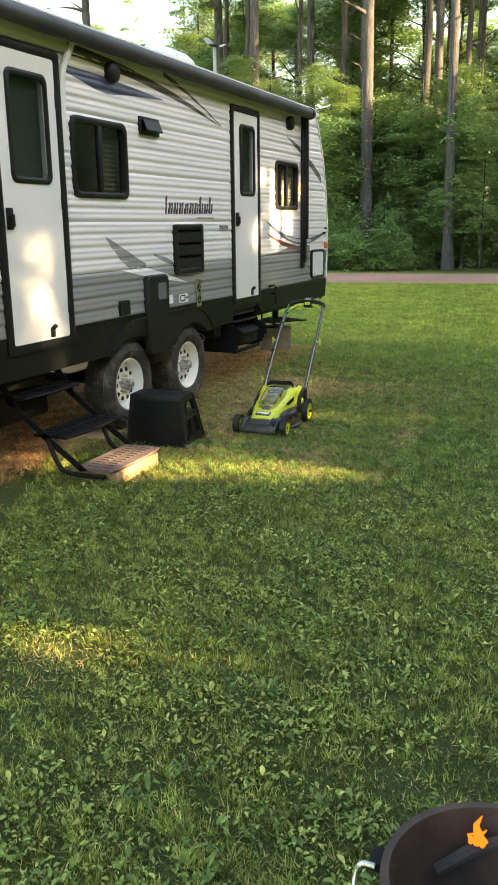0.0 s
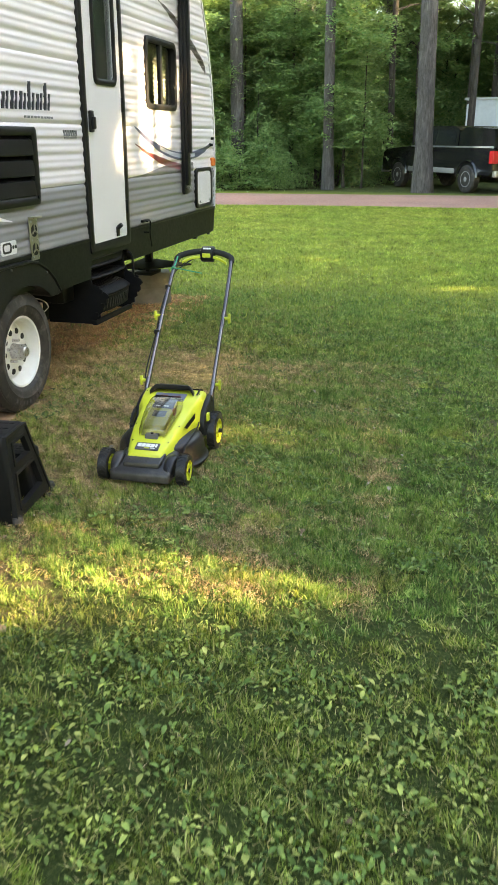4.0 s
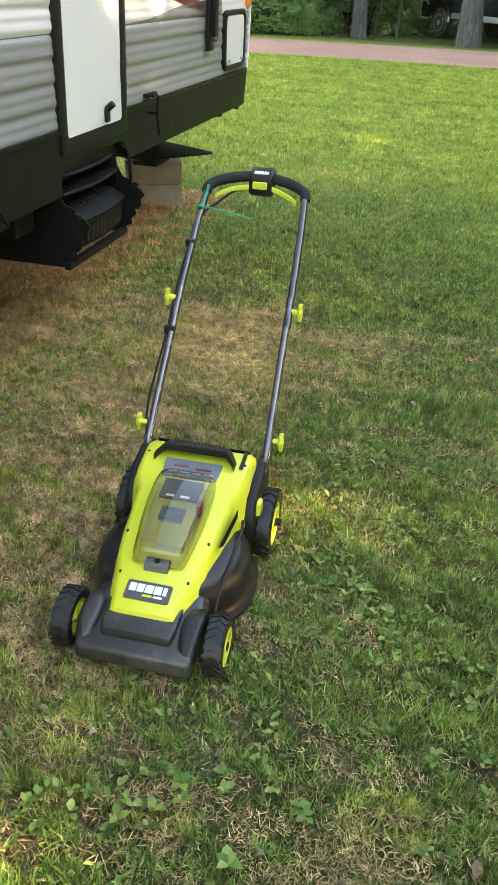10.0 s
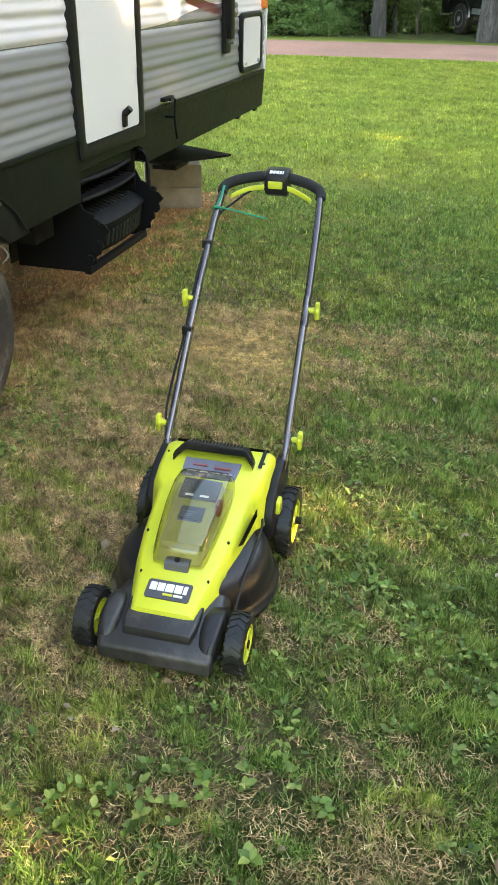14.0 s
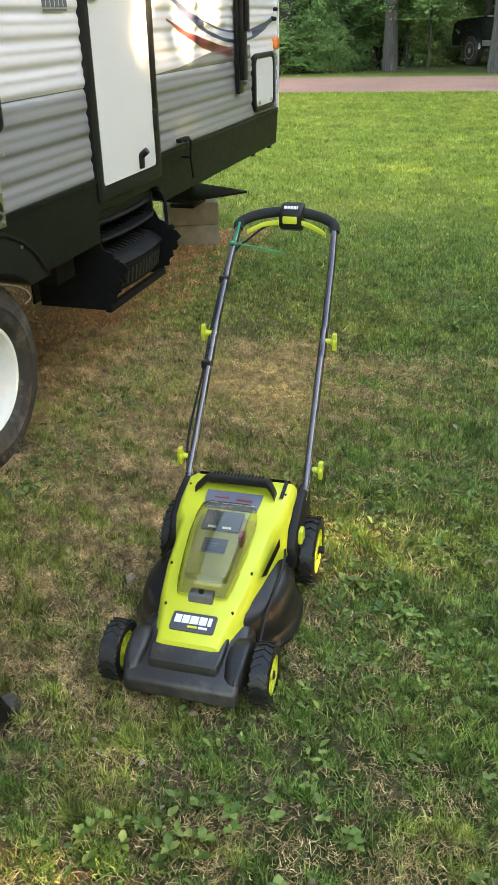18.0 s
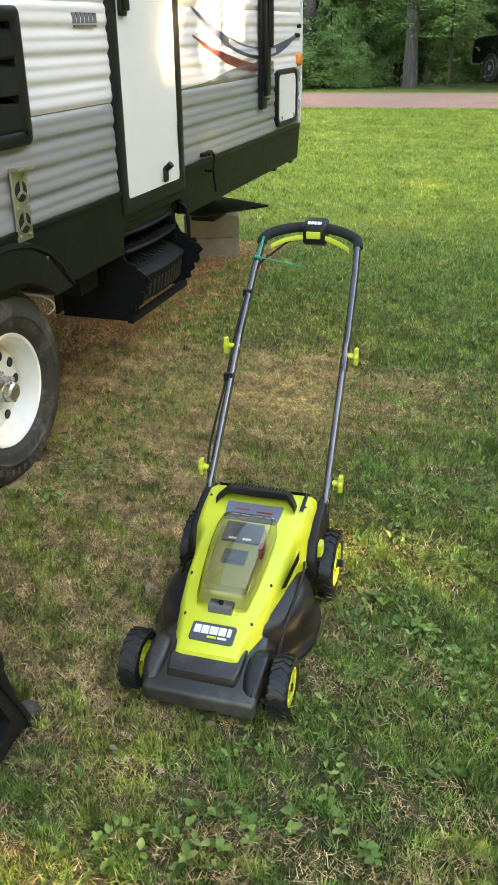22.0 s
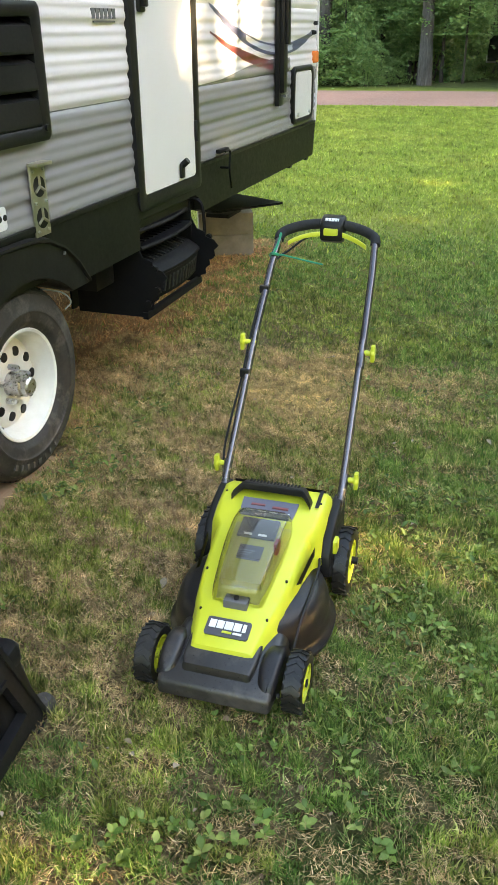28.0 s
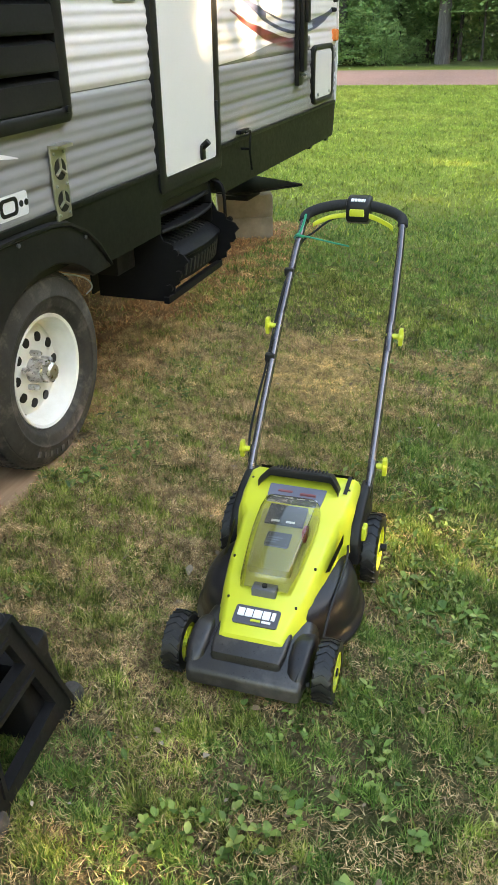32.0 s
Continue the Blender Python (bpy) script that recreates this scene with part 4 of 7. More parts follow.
# ---- the push mower ----
M_LIME = surface("lime_yellow_plastic", (0.55, 0.575, 0.038), (0.61, 0.635, 0.05), 0.36, scale=5, stain=(0.46, 0.45, 0.12), stain_amount=0.2, stain_scale=9, bump=0.03)
M_DECK = surface("charcoal_deck_plastic", (0.009, 0.008, 0.010), (0.016, 0.0145, 0.016), 0.33, spec=0.35, scale=7, stain=(0.06, 0.048, 0.04), stain_amount=0.3, stain_scale=4.5, bump=0.12, bump_scale=260)
M_TUBE = surface("grey_blue_painted_tube", (0.085, 0.084, 0.098), (0.125, 0.12, 0.135), 0.19, 0.75, scale=3, bump_scale=3, coat=0.3)
# the middle bars' silvery highlight, put into a brighter base colour
M_TUBE_BRIGHT = surface("bright_grey_tube", (0.14, 0.135, 0.145), (0.22, 0.205, 0.215), 0.2, 0.85, scale=3, bump_scale=3)
M_HOOD = surface("dusty_charcoal_plastic", (0.014, 0.0132, 0.0136), (0.036, 0.0322, 0.031), 0.33, spec=0.5, scale=6, stain=(0.15, 0.13, 0.115), stain_amount=0.5, stain_scale=6, bump=0.15, bump_scale=200)
M_FOAM = surface("black_foam_grip", (0.008, 0.008, 0.009), (0.016, 0.016, 0.017), 0.85, scale=60, bump=0.3, bump_scale=400)
M_CLEAR = glass("smoked_clear_cover", (0.93, 0.92, 0.83), 0.03)
M_LABEL = surface("grey_blue_label", (0.11, 0.12, 0.165), (0.15, 0.16, 0.21), 0.35)
M_LOGO_WHITE = surface("white_print", (0.75, 0.75, 0.75), (0.8, 0.8, 0.8), 0.4)
M_GREEN_TIE = surface("green_cable_tie", (0.0, 0.24, 0.13), (0.01, 0.32, 0.17), 0.4)
M_WHEEL = surface("black_wheel_plastic", (0.005, 0.005, 0.006), (0.010, 0.010, 0.011), 0.45, scale=14, stain=(0.06, 0.05, 0.035), stain_amount=0.4, stain_scale=8)
M_BAY = surface("dim_olive_plastic", (0.36, 0.35, 0.09), (0.46, 0.45, 0.13), 0.5)
M_BADGE = surface("charcoal_badge", (0.05, 0.05, 0.062), (0.07, 0.07, 0.085), 0.35)
M_PACK = surface("olive_battery_plastic", (0.27, 0.25, 0.06), (0.34, 0.32, 0.08), 0.4)
M_DULL_RED = surface("faded_red_print", (0.22, 0.07, 0.075), (0.28, 0.09, 0.09), 0.4)
M_RED = surface("red_plastic", (0.22, 0.02, 0.03), (0.28, 0.03, 0.035), 0.4)

mower = thing("lawn_mower", "lime-yellow and charcoal cordless push mower standing on the grass", "lawn mower", pose(-2.437, 6.339, 0, 0, 0, 1.8), own_axes=True)


def mower_wheel(x, y, r, width, name, side):
    bm = bmesh.new()
    h = width / 2
    lathe(bm, [(-h, r * 0.66), (-h, r * 0.93), (-h * 0.8, r * 0.985), (h * 0.8, r * 0.985), (h, r * 0.93), (h, r * 0.66)], "x", (x, y, r), 36, False)
    w = part(name, bm, M_WHEEL, mower, "black plastic wheel with a lime hub")
    bm = bmesh.new()
    n = 22
    for k in range(n):
        m = Matrix.Translation((x, y, r)) @ Matrix.Rotation(2 * math.pi * k / n, 4, "X")
        for s in (-1, 1):
            box(bm, -0.0042, 0.0042, -h * 0.95, h * 0.95, r * 0.955, r * 1.018, turn=m @ Matrix.Translation((s * h * 0.45, 0, 0)) @ Matrix.Rotation(radians(90 - s * 35), 4, "Z") @ Matrix.Scale(0.62, 4, (0, 1, 0)))
    part("tread", bm, M_WHEEL, w, smooth=False, kind="stuff")
    for s in (-1, 1):
        bm = bmesh.new()
        lathe(bm, [(s * h * 0.5, r * 0.67), (s * h * 0.95, r * 0.655), (s * h * 0.9, r * 0.58), (s * h * 0.35, r * 0.54), (s * h * 0.3, r * 0.2), (s * h * 0.9, r * 0.17), (s * h * 0.95, 0.0005)], "x", (x, y, r), 28, False)
        bmesh.ops.recalc_face_normals(bm, faces=bm.faces[:])
        hub = part("hub_cap", bm, M_LIME, w, "lime plastic hub")
        bm = bmesh.new()
        for k in range(5):
            m = Matrix.Translation((x, y, r)) @ Matrix.Rotation(2 * math.pi * k / 5, 4, "X")
            box(bm, min(s * h * 0.3, s * h * 0.8), max(s * h * 0.3, s * h * 0.8), -r * 0.05, r * 0.05, r * 0.15, r * 0.58, turn=m)
        parts("spoke", bm, M_LIME, hub, smooth=False)
        bm = bmesh.new()
        cyl(bm, (x, y, r), (x + s * h * (1.05 if s * x > 0 else 1.4), y, r), 0.011, seg=10)
        part("axle_bolt", bm, M_BLACK, hub)
    return w


for s in (-1, 1):
    mower_wheel(s * 0.203, 0.010, 0.080, 0.050, "front_wheel", s)
    mower_wheel(s * 0.221, 0.548, 0.106, 0.044, "rear_wheel", s)


def loft(bm, sections, closed=True, caps=True):
    quad_rows(bm, sections, closed=closed, caps=caps)
    bmesh.ops.recalc_face_normals(bm, faces=bm.faces[:])
    return bm


# deck: a round-shouldered dome on a flat flange
bm = bmesh.new()
rows = []
for s, z in ((1.0, 0.036), (1.075, 0.038), (1.08, 0.050), (1.03, 0.060), (1.0, 0.072), (0.992, 0.095), (0.975, 0.122), (0.935, 0.146), (0.87, 0.164), (0.77, 0.176), (0.62, 0.184)):
    row = []
    for k in range(56):
        a = 2 * math.pi * k / 56
        rx, ry = 0.213, 0.222
        lobe = 1 + 0.05 * math.cos(2 * a)
        row.append((rx * s * lobe * math.copysign(abs(math.cos(a)) ** 0.9, math.cos(a)), 0.285 + ry * s * math.copysign(abs(math.sin(a)) ** 0.85, math.sin(a)), z))
    rows.append(row)
loft(bm, rows)
part("deck", bm, M_DECK, mower, "scuffed charcoal plastic deck")
# front hood between the wheels: a sloped nose with a rounded brow
bm = bmesh.new()
rows = []
for y, hw, z0, z1, r in ((-0.090, 0.140, 0.042, 0.072, 0.006), (-0.086, 0.150, 0.038, 0.082, 0.008), (-0.080, 0.153, 0.037, 0.088, 0.010), (-0.045, 0.157, 0.037, 0.107, 0.018), (-0.005, 0.159, 0.037, 0.125, 0.026), (0.045, 0.158, 0.043, 0.138, 0.034), (0.12, 0.152, 0.05, 0.142, 0.040)):
    rows.append([(a, y, b) for a, b in rounded(-hw, hw, z0, z1, r, 5)])
loft(bm, rows)
hood = part("front_hood", bm, M_HOOD, mower, "scuffed charcoal front hood")
bm = bmesh.new()
rows = []
for y, hw, z1 in ((-0.056, 0.086, 0.112), (-0.052, 0.093, 0.124), (-0.022, 0.100, 0.138), (0.03, 0.101, 0.150), (0.06, 0.098, 0.152)):
    rows.append([(a, y, b) for a, b in rounded(-hw, hw, 0.09, z1, 0.010, 4)])
loft(bm, rows)
part("hood_step", bm, M_HOOD, hood)
for s in (-1, 1):
    bm = bmesh.new()
    rows = []
    for y, x0, x1, z1 in ((-0.072, 0.122, 0.154, 0.090), (-0.052, 0.112, 0.161, 0.118), (-0.02, 0.107, 0.164, 0.139), (0.02, 0.107, 0.165, 0.147), (0.06, 0.110, 0.164, 0.140), (0.095, 0.118, 0.160, 0.118)):
        rows.append([(s * a, y, b) for a, b in rounded(x0, x1, 0.05, z1, 0.018, 5)])
    loft(bm, rows)
    part("wheel_housing", bm, M_HOOD if s < 0 else M_DECK, hood)
    bm = bmesh.new()
    for y, z in ((-0.045, 0.07), (0.055, 0.075)):
        cyl(bm, (s * 0.160, y, z), (s * 0.169, y, z), 0.006, seg=8)
    parts("housing_screw", bm, M_BLACK, hood)

# lime shroud: rises from the nose to the rear, open in the middle for the battery
SH = ((-0.014, 0.078, 0.128), (-0.006, 0.090, 0.152), (0.04, 0.097, 0.168), (0.10, 0.108, 0.186), (0.15, 0.121, 0.210), (0.24, 0.133, 0.238), (0.33, 0.139, 0.263), (0.385, 0.142, 0.280), (0.405, 0.160, 0.300), (0.47, 0.166, 0.319), (0.54, 0.168, 0.333), (0.572, 0.168, 0.322), (0.583, 0.168, 0.28))


def shroud_row(y, hw, top):
    low = 0.12 + max(0, y) * 0.13
    e = 0.018
    return [(-hw - 0.014, y, low), (-hw - 0.004, y, top - 0.03), (-hw + e * 0.3, y, top - 0.008), (-hw + e, y, top), (hw - e, y, top), (hw - e * 0.3, y, top - 0.008), (hw + 0.004, y, top - 0.03), (hw + 0.014, y, low)]


bm = bmesh.new()
loft(bm, [shroud_row(*r) for r in SH], closed=False, caps=False)
# the battery bay is sunk: its floor stands under the clear cover
shroud = part("shroud", bm, M_LIME, mower, "lime-yellow plastic shroud")
bm = bmesh.new()
rows = []
for y, hw, z in ((0.412, 0.080, 0.3035), (0.445, 0.084, 0.3135), (0.478, 0.086, 0.3235)):
    rows.append([(a, y, z + b) for a, b in ((-hw, 0), (-hw, 0.004), (hw, 0.004), (hw, 0))])
loft(bm, rows)
lab = part("warning_label", bm, M_LABEL, shroud, "grey-blue warning label with red marks", smooth=False)
bm = bmesh.new()
for a, b, y in ((-0.055, -0.012, 0.45), (0.012, 0.06, 0.445)):
    box(bm, a, b, y, y + 0.008, 0.3175, 0.3225)
parts("bar", bm, M_DULL_RED, lab, smooth=False)
bm = bmesh.new()
for k in range(4):
    box(bm, -0.065 + 0.036 * k, -0.04 + 0.036 * k, 0.430, 0.434, 0.310, 0.3150)
parts("bar", bm, M_LOGO_WHITE, lab, smooth=False)

# battery bay and cover
bm = bmesh.new()
rows = []
for y, hw, z in ((0.134, 0.062, 0.202), (0.20, 0.073, 0.228), (0.33, 0.083, 0.265), (0.40, 0.084, 0.287), (0.418, 0.078, 0.300)):
    rows.append([(a, y, b) for a, b in rounded(-hw, hw, z - 0.03, z + 0.004, 0.006, 2)])
loft(bm, rows)
part("battery_bay", bm, M_BAY, shroud, "dim olive battery bay floor")
bm = bmesh.new()
turn = Matrix.Translation((0.0, 0.27, 0.270)) @ Matrix.Rotation(radians(16), 4, "X")
box(bm, -0.060, 0.060, -0.110, 0.115, -0.02, 0.012, 0.008, turn)
pack = part("battery", bm, M_PACK, shroud, "lime and grey battery pack under the cover")
bm = bmesh.new()
box(bm, -0.036, 0.034, -0.030, 0.018, 0.012, 0.0145, 0.001, turn)
part("battery_label", bm, M_BADGE, pack)
bm = bmesh.new()
for k in range(3):
    box(bm, -0.030, 0.012 - 0.008 * k, -0.004 - 0.008 * k, -0.0005 - 0.008 * k, 0.0145, 0.0155, turn=turn)
box(bm, -0.034, 0.032, -0.034, -0.031, 0.012, 0.0145, turn=turn)
parts("label_bar", bm, M_LABEL, pack, smooth=False)
bm = bmesh.new()
box(bm, -0.056, 0.056, 0.045, 0.118, 0.008, 0.020, 0.004, turn)
part("terminal_block", bm, M_BADGE, pack)
# white plates in place of the sky's reflection in the cover
bm = bmesh.new()
for a, b in ((-0.036, -0.012), (0.006, 0.032)):
    box(bm, a, b, 0.050, 0.057, 0.020, 0.0225, 0.001, turn)
parts("white_label", bm, M_LOGO_WHITE, pack, smooth=False)
bm = bmesh.new()
box(bm, 0.058, 0.070, 0.29, 0.325, 0.262, 0.298, 0.003)
part("battery_key", bm, M_RED, shroud, "red safety key under the cover")
COV = ((0.126, 0.068, 0.192, 0.212), (0.130, 0.072, 0.194, 0.244), (0.145, 0.077, 0.200, 0.268), (0.20, 0.083, 0.220, 0.294), (0.27, 0.089, 0.245, 0.318), (0.345, 0.091, 0.266, 0.335), (0.395, 0.089, 0.281, 0.338), (0.42, 0.081, 0.298, 0.327))


def cover_row(y, hw, base, top, d=0.0):
    w, t = hw - d, top - d
    return [(-w, y, base), (-w + 0.004, y, (base + t) / 2), (-w * 0.84, y, t - 0.006), (-w * 0.7, y, t), (w * 0.7, y, t), (w * 0.84, y, t - 0.006), (w - 0.004, y, (base + t) / 2), (w, y, base)]


bm = bmesh.new()
loft(bm, [cover_row(*r) for r in COV], closed=False, caps=True)
bmesh.ops.solidify(bm, geom=bm.faces[:], thickness=0.0022)
cover = part("battery_cover", bm, M_CLEAR, mower, "smoky clear hinged battery cover")
cover.visible_shadow = False
bm = bmesh.new()
box(bm, -0.034, 0.034, 0.112, 0.146, 0.184, 0.216, 0.004)
part("cover_latch", bm, M_GREY, cover, "grey latch of the cover")
bm = bmesh.new()
cyl(bm, (0, 0.128, 0.213), (0, 0.128, 0.222), 0.008, seg=10)
part("latch_button", bm, M_BLACK, cover)

# slots in the right and left flanks of the shroud, and screws
for s in (-1, 1):
    bm = bmesh.new()
    rows = [[(s * (0.1345 + 0.115 * (y - 0.14) + 0.003), y, 0.216 + (y - 0.14) * 0.22 + dz) for y in (0.21, 0.25, 0.32, 0.36)] for dz in (-0.03, 0.0)]
    rows[0][0] = rows[1][0]
    quad_rows(bm, rows)
    bmesh.ops.solidify(bm, geom=bm.faces[:], thickness=0.003)
    part("side_slot", bm, M_BLACK, shroud, smooth=False)
    bm = bmesh.new()
    for y, x, z in ((0.10, 0.094, 0.186), (0.22, 0.116, 0.2325), (0.50, 0.148, 0.3255)):
        cyl(bm, (s * x, y, z - 0.004), (s * x, y, z + 0.002), 0.0036, seg=8)
    parts("screw", bm, M_BLACK, shroud)
bm = bmesh.new()
quad_rows(bm, [[(x, y, 0.329 + (y - 0.52) * 0.18 + 0.004) for y in (0.475, 0.555)] for x in (0.134, 0.146)])
part("side_label", bm, M_BLACK, shroud, smooth=False)

# badge: dark plate with plain white bars
bm = bmesh.new()
tilt = Matrix.Translation((0, 0.052, 0.1725)) @ Matrix.Rotation(radians(17.5), 4, "X")
rows = [[tilt @ Vector((a, b, z)) for a, b in rounded(-0.061, 0.061, -0.028, 0.028, 0.007, 3)] for z in (-0.004, 0.0035)]
loft(bm, rows)
badge = part("badge", bm, M_BADGE, shroud, "dark grey badge with white bars", smooth=False)
bm = bmesh.new()
for a, b in ((-0.052, -0.034), (-0.031, -0.012), (-0.009, 0.013), (0.016, 0.036), (0.040, 0.050)):
    box(bm, a, b, -0.006, 0.018, 0.0035, 0.006, turn=tilt)
parts("white_bar", bm, M_LOGO_WHITE, badge, smooth=False)
bm = bmesh.new()
box(bm, -0.012, 0.014, -0.018, -0.012, 0.0035, 0.006, turn=tilt)
part("lime_bar", bm, M_LIME, badge, smooth=False)
bm = bmesh.new()
box(bm, 0.018, 0.042, -0.018, -0.012, 0.0035, 0.006, turn=tilt)
parts("white_bar", bm, M_LOGO_WHITE, badge, smooth=False)

# carrying handle at the rear of the shroud
bm = bmesh.new()
pts = [Vector(p) for p in ((-0.122, 0.478, 0.332), (-0.117, 0.483, 0.342), (-0.098, 0.502, 0.359), (-0.090, 0.505, 0.363), (0.090, 0.505, 0.363), (0.098, 0.502, 0.359), (0.117, 0.483, 0.342), (0.122, 0.478, 0.332))]
rows = []
for p in pts:
    k = 1.0 if abs(p.x) < 0.1 else 0.85
    rows.append([(p.x, p.y + 0.006 + a * k, p.z - 0.012 + b - 0.35 * a) for a, b in rounded(-0.024, 0.024, -0.013, 0.013, 0.006, 3)])
loft(bm, rows)
grip = part("carry_handle", bm, M_BLACK, mower, "ribbed black carrying handle")
bm = bmesh.new()
for k in range(15):
    x = -0.075 + 0.15 * k / 14
    box(bm, x - 0.003, x + 0.003, 0.496, 0.526, 0.356, 0.3655, 0.001)
part("grip_ribs", bm, M_BLACK, grip, smooth=False, kind="stuff")

# brackets that hold the handle bars
for s in (-1, 1):
    bm = bmesh.new()
    rows = []
    for y, z0, z1 in ((0.41, 0.13, 0.20), (0.44, 0.11, 0.25), (0.50, 0.10, 0.285), (0.57, 0.10, 0.305), (0.62, 0.14, 0.30)):
        rows.append([(s * a, y, b) for a, b in rounded(0.166, 0.199, z0, z1, 0.010, 3)])
    loft(bm, rows)
    part("handle_bracket", bm, M_BLACK, mower)
    bm = bmesh.new()
    box(bm, min(s * 0.185, s * 0.2), max(s * 0.185, s * 0.2), 0.46, 0.50, 0.165, 0.215, 0.006)
    cyl(bm, (s * 0.19, 0.555, 0.107), (s * 0.26, 0.555, 0.107), 0.012)
    parts("height_arm", bm, M_BLACK, mower)
bm = bmesh.new()
box(bm, 0.186, 0.212, 0.445, 0.485, 0.19, 0.235, 0.008)
part("height_lever", bm, M_LIME, mower, "lime height lever")
# rear flap
bm = bmesh.new()
quad_rows(bm, [[(x, y, z) for x in (-0.145, 0.145)] for y, z in ((0.575, 0.33), (0.64, 0.22), (0.68, 0.07))])
bmesh.ops.solidify(bm, geom=bm.faces[:], thickness=0.006)
part("rear_flap", bm, M_BLACK, mower)
# wire link along the flank
bm = bmesh.new()
tube(bm, bend([(0.163, 0.43, 0.2), (0.178, 0.34, 0.19), (0.176, 0.15, 0.165), (0.176, 0.05, 0.12)], 5), 0.004, 6)
part("link_rod", bm, M_BLACK, mower)

# handle bars
HB = ((0.185, 0.565, 0.27), (0.192, 0.645, 0.355), (0.186, 0.93, 0.655), (0.176, 1.15, 0.86), (0.168, 1.24, 0.94))
for s in (-1, 1):
    low = bmesh.new()
    tube(low, [(s * HB[0][0], HB[0][1], HB[0][2]), (s * HB[1][0], HB[1][1], HB[1][2])], [0.0135, 0.0135], 14)
    part("lower_bar", low, M_TUBE, mower, "grey painted handle tube")
    mid = bmesh.new()
    tube(mid, [(s * (HB[1][0] - 0.004), HB[1][1] - 0.05, HB[1][2] - 0.05), (s * (HB[2][0] - 0.004), HB[2][1] + 0.03, HB[2][2] + 0.03)], [0.0125, 0.0125], 14)
    part("middle_bar", mid, M_TUBE_BRIGHT, mower, "grey handle tube, coloured brighter for its highlight")
    up = bmesh.new()
    tube(up, [(s * HB[2][0], HB[2][1] - 0.04, HB[2][2] - 0.04), (s * HB[3][0], HB[3][1], HB[3][2]), (s * HB[4][0], HB[4][1], HB[4][2])], [0.0125, 0.0125, 0.0125], 14)
    part("upper_bar", up, M_TUBE, mower, "grey painted handle tube")
    for y, z, x in ((0.635, 0.345, 0.2), (0.93, 0.655, 0.193)):
        bm = bmesh.new()
        cyl(bm, (s * (x - 0.02), y, z), (s * (x + 0.022), y, z), 0.009, seg=10)
        lathe(bm, [(s * (x + 0.018), 0.012), (s * (x + 0.024), 0.017), (s * (x + 0.034), 0.015), (s * (x + 0.036), 0.0005)], "x", (0, y, z), 14)
        box(bm, min(s * (x + 0.02), s * (x + 0.034)), max(s * (x + 0.02), s * (x + 0.034)), y - 0.012, y + 0.012, z - 0.028, z + 0.028, 0.005)
        bmesh.ops.recalc_face_normals(bm, faces=bm.faces[:])
        part("clamp_knob", bm, M_LIME, mower, "lime clamp knob")
top = bend([(-0.170, 1.235, 0.932), (-0.168, 1.250, 0.945), (-0.156, 1.268, 0.955), (-0.118, 1.288, 0.968), (-0.06, 1.302, 0.978), (0, 1.306, 0.981), (0.06, 1.302, 0.978), (0.118, 1.288, 0.968), (0.156, 1.268, 0.955), (0.168, 1.250, 0.945), (0.170, 1.235, 0.932)], 5)
bm = bmesh.new()
tube(bm, top, 0.0175, 14)
part("foam_grip", bm, M_FOAM, mower, "black foam-wrapped hand grip")
bm = bmesh.new()
rows = []
for y, hw, z0, z1 in ((1.262, 0.032, 0.955, 0.984), (1.268, 0.040, 0.93, 0.994), (1.29, 0.043, 0.92, 1.004), (1.325, 0.043, 0.935, 1.010), (1.34, 0.038, 0.955, 1.002)):
    rows.append([(a + 0.01, y, b) for a, b in rounded(-hw, hw, z0, z1, 0.012, 3)])
loft(bm, rows)
switch = part("switch_box", bm, M_BLACK, mower, "black switch box with a lime button")
bm = bmesh.new()
box(bm, -0.016, 0.034, 1.255, 1.270, 0.950, 0.974, 0.004)
part("start_button", bm, M_LIME, switch)
bm = bmesh.new()
for a, b in ((-0.016, -0.006), (-0.004, 0.004), (0.006, 0.016), (0.018, 0.026), (0.028, 0.032)):
    box(bm, a, b, -0.007, 0.007, 0.0, 0.003, turn=Matrix.Translation((0.002, 1.280, 0.9995)) @ Matrix.Rotation(radians(24), 4, "X"))
parts("white_bar", bm, M_LOGO_WHITE, switch, smooth=False)
bm = bmesh.new()
for s in (-1, 1):
    pts = bend([(0.01 + s * 0.04, 1.270, 0.952), (s * 0.08, 1.264, 0.944), (s * 0.12, 1.248, 0.930), (s * 0.138, 1.240, 0.920)], 4)
    rows = [[(p.x, p.y + a, p.z + b) for a, b in rounded(-0.006, 0.006, -0.008, 0.008, 0.003, 2)] for p in pts]
    loft(bm, rows)
parts("bail_lever", bm, M_LIME, mower, "lime bail lever")
# cable along the left bar, with its clips and the green tie
bm = bmesh.new()
tube(bm, bend([(-0.03, 1.285, 0.945), (-0.08, 1.262, 0.935), (-0.13, 1.22, 0.90), (-0.165, 1.17, 0.87), (-0.188, 1.05, 0.775), (-0.196, 0.95, 0.68), (-0.203, 0.85, 0.555), (-0.212, 0.76, 0.46), (-0.216, 0.68, 0.37), (-0.2, 0.62, 0.3), (-0.18, 0.58, 0.26)], 6), 0.004, 6)
part("cable", bm, M_BLACK, mower)
for y, z, x in ((1.08, 0.795, 0.182), (0.85, 0.575, 0.19)):
    bm = bmesh.new()
    box(bm, -x - 0.018, -x + 0.015, y - 0.011, y + 0.011, z - 0.014, z + 0.014, 0.005)
    part("cable_clip", bm, M_BLACK, mower)
bm = bmesh.new()
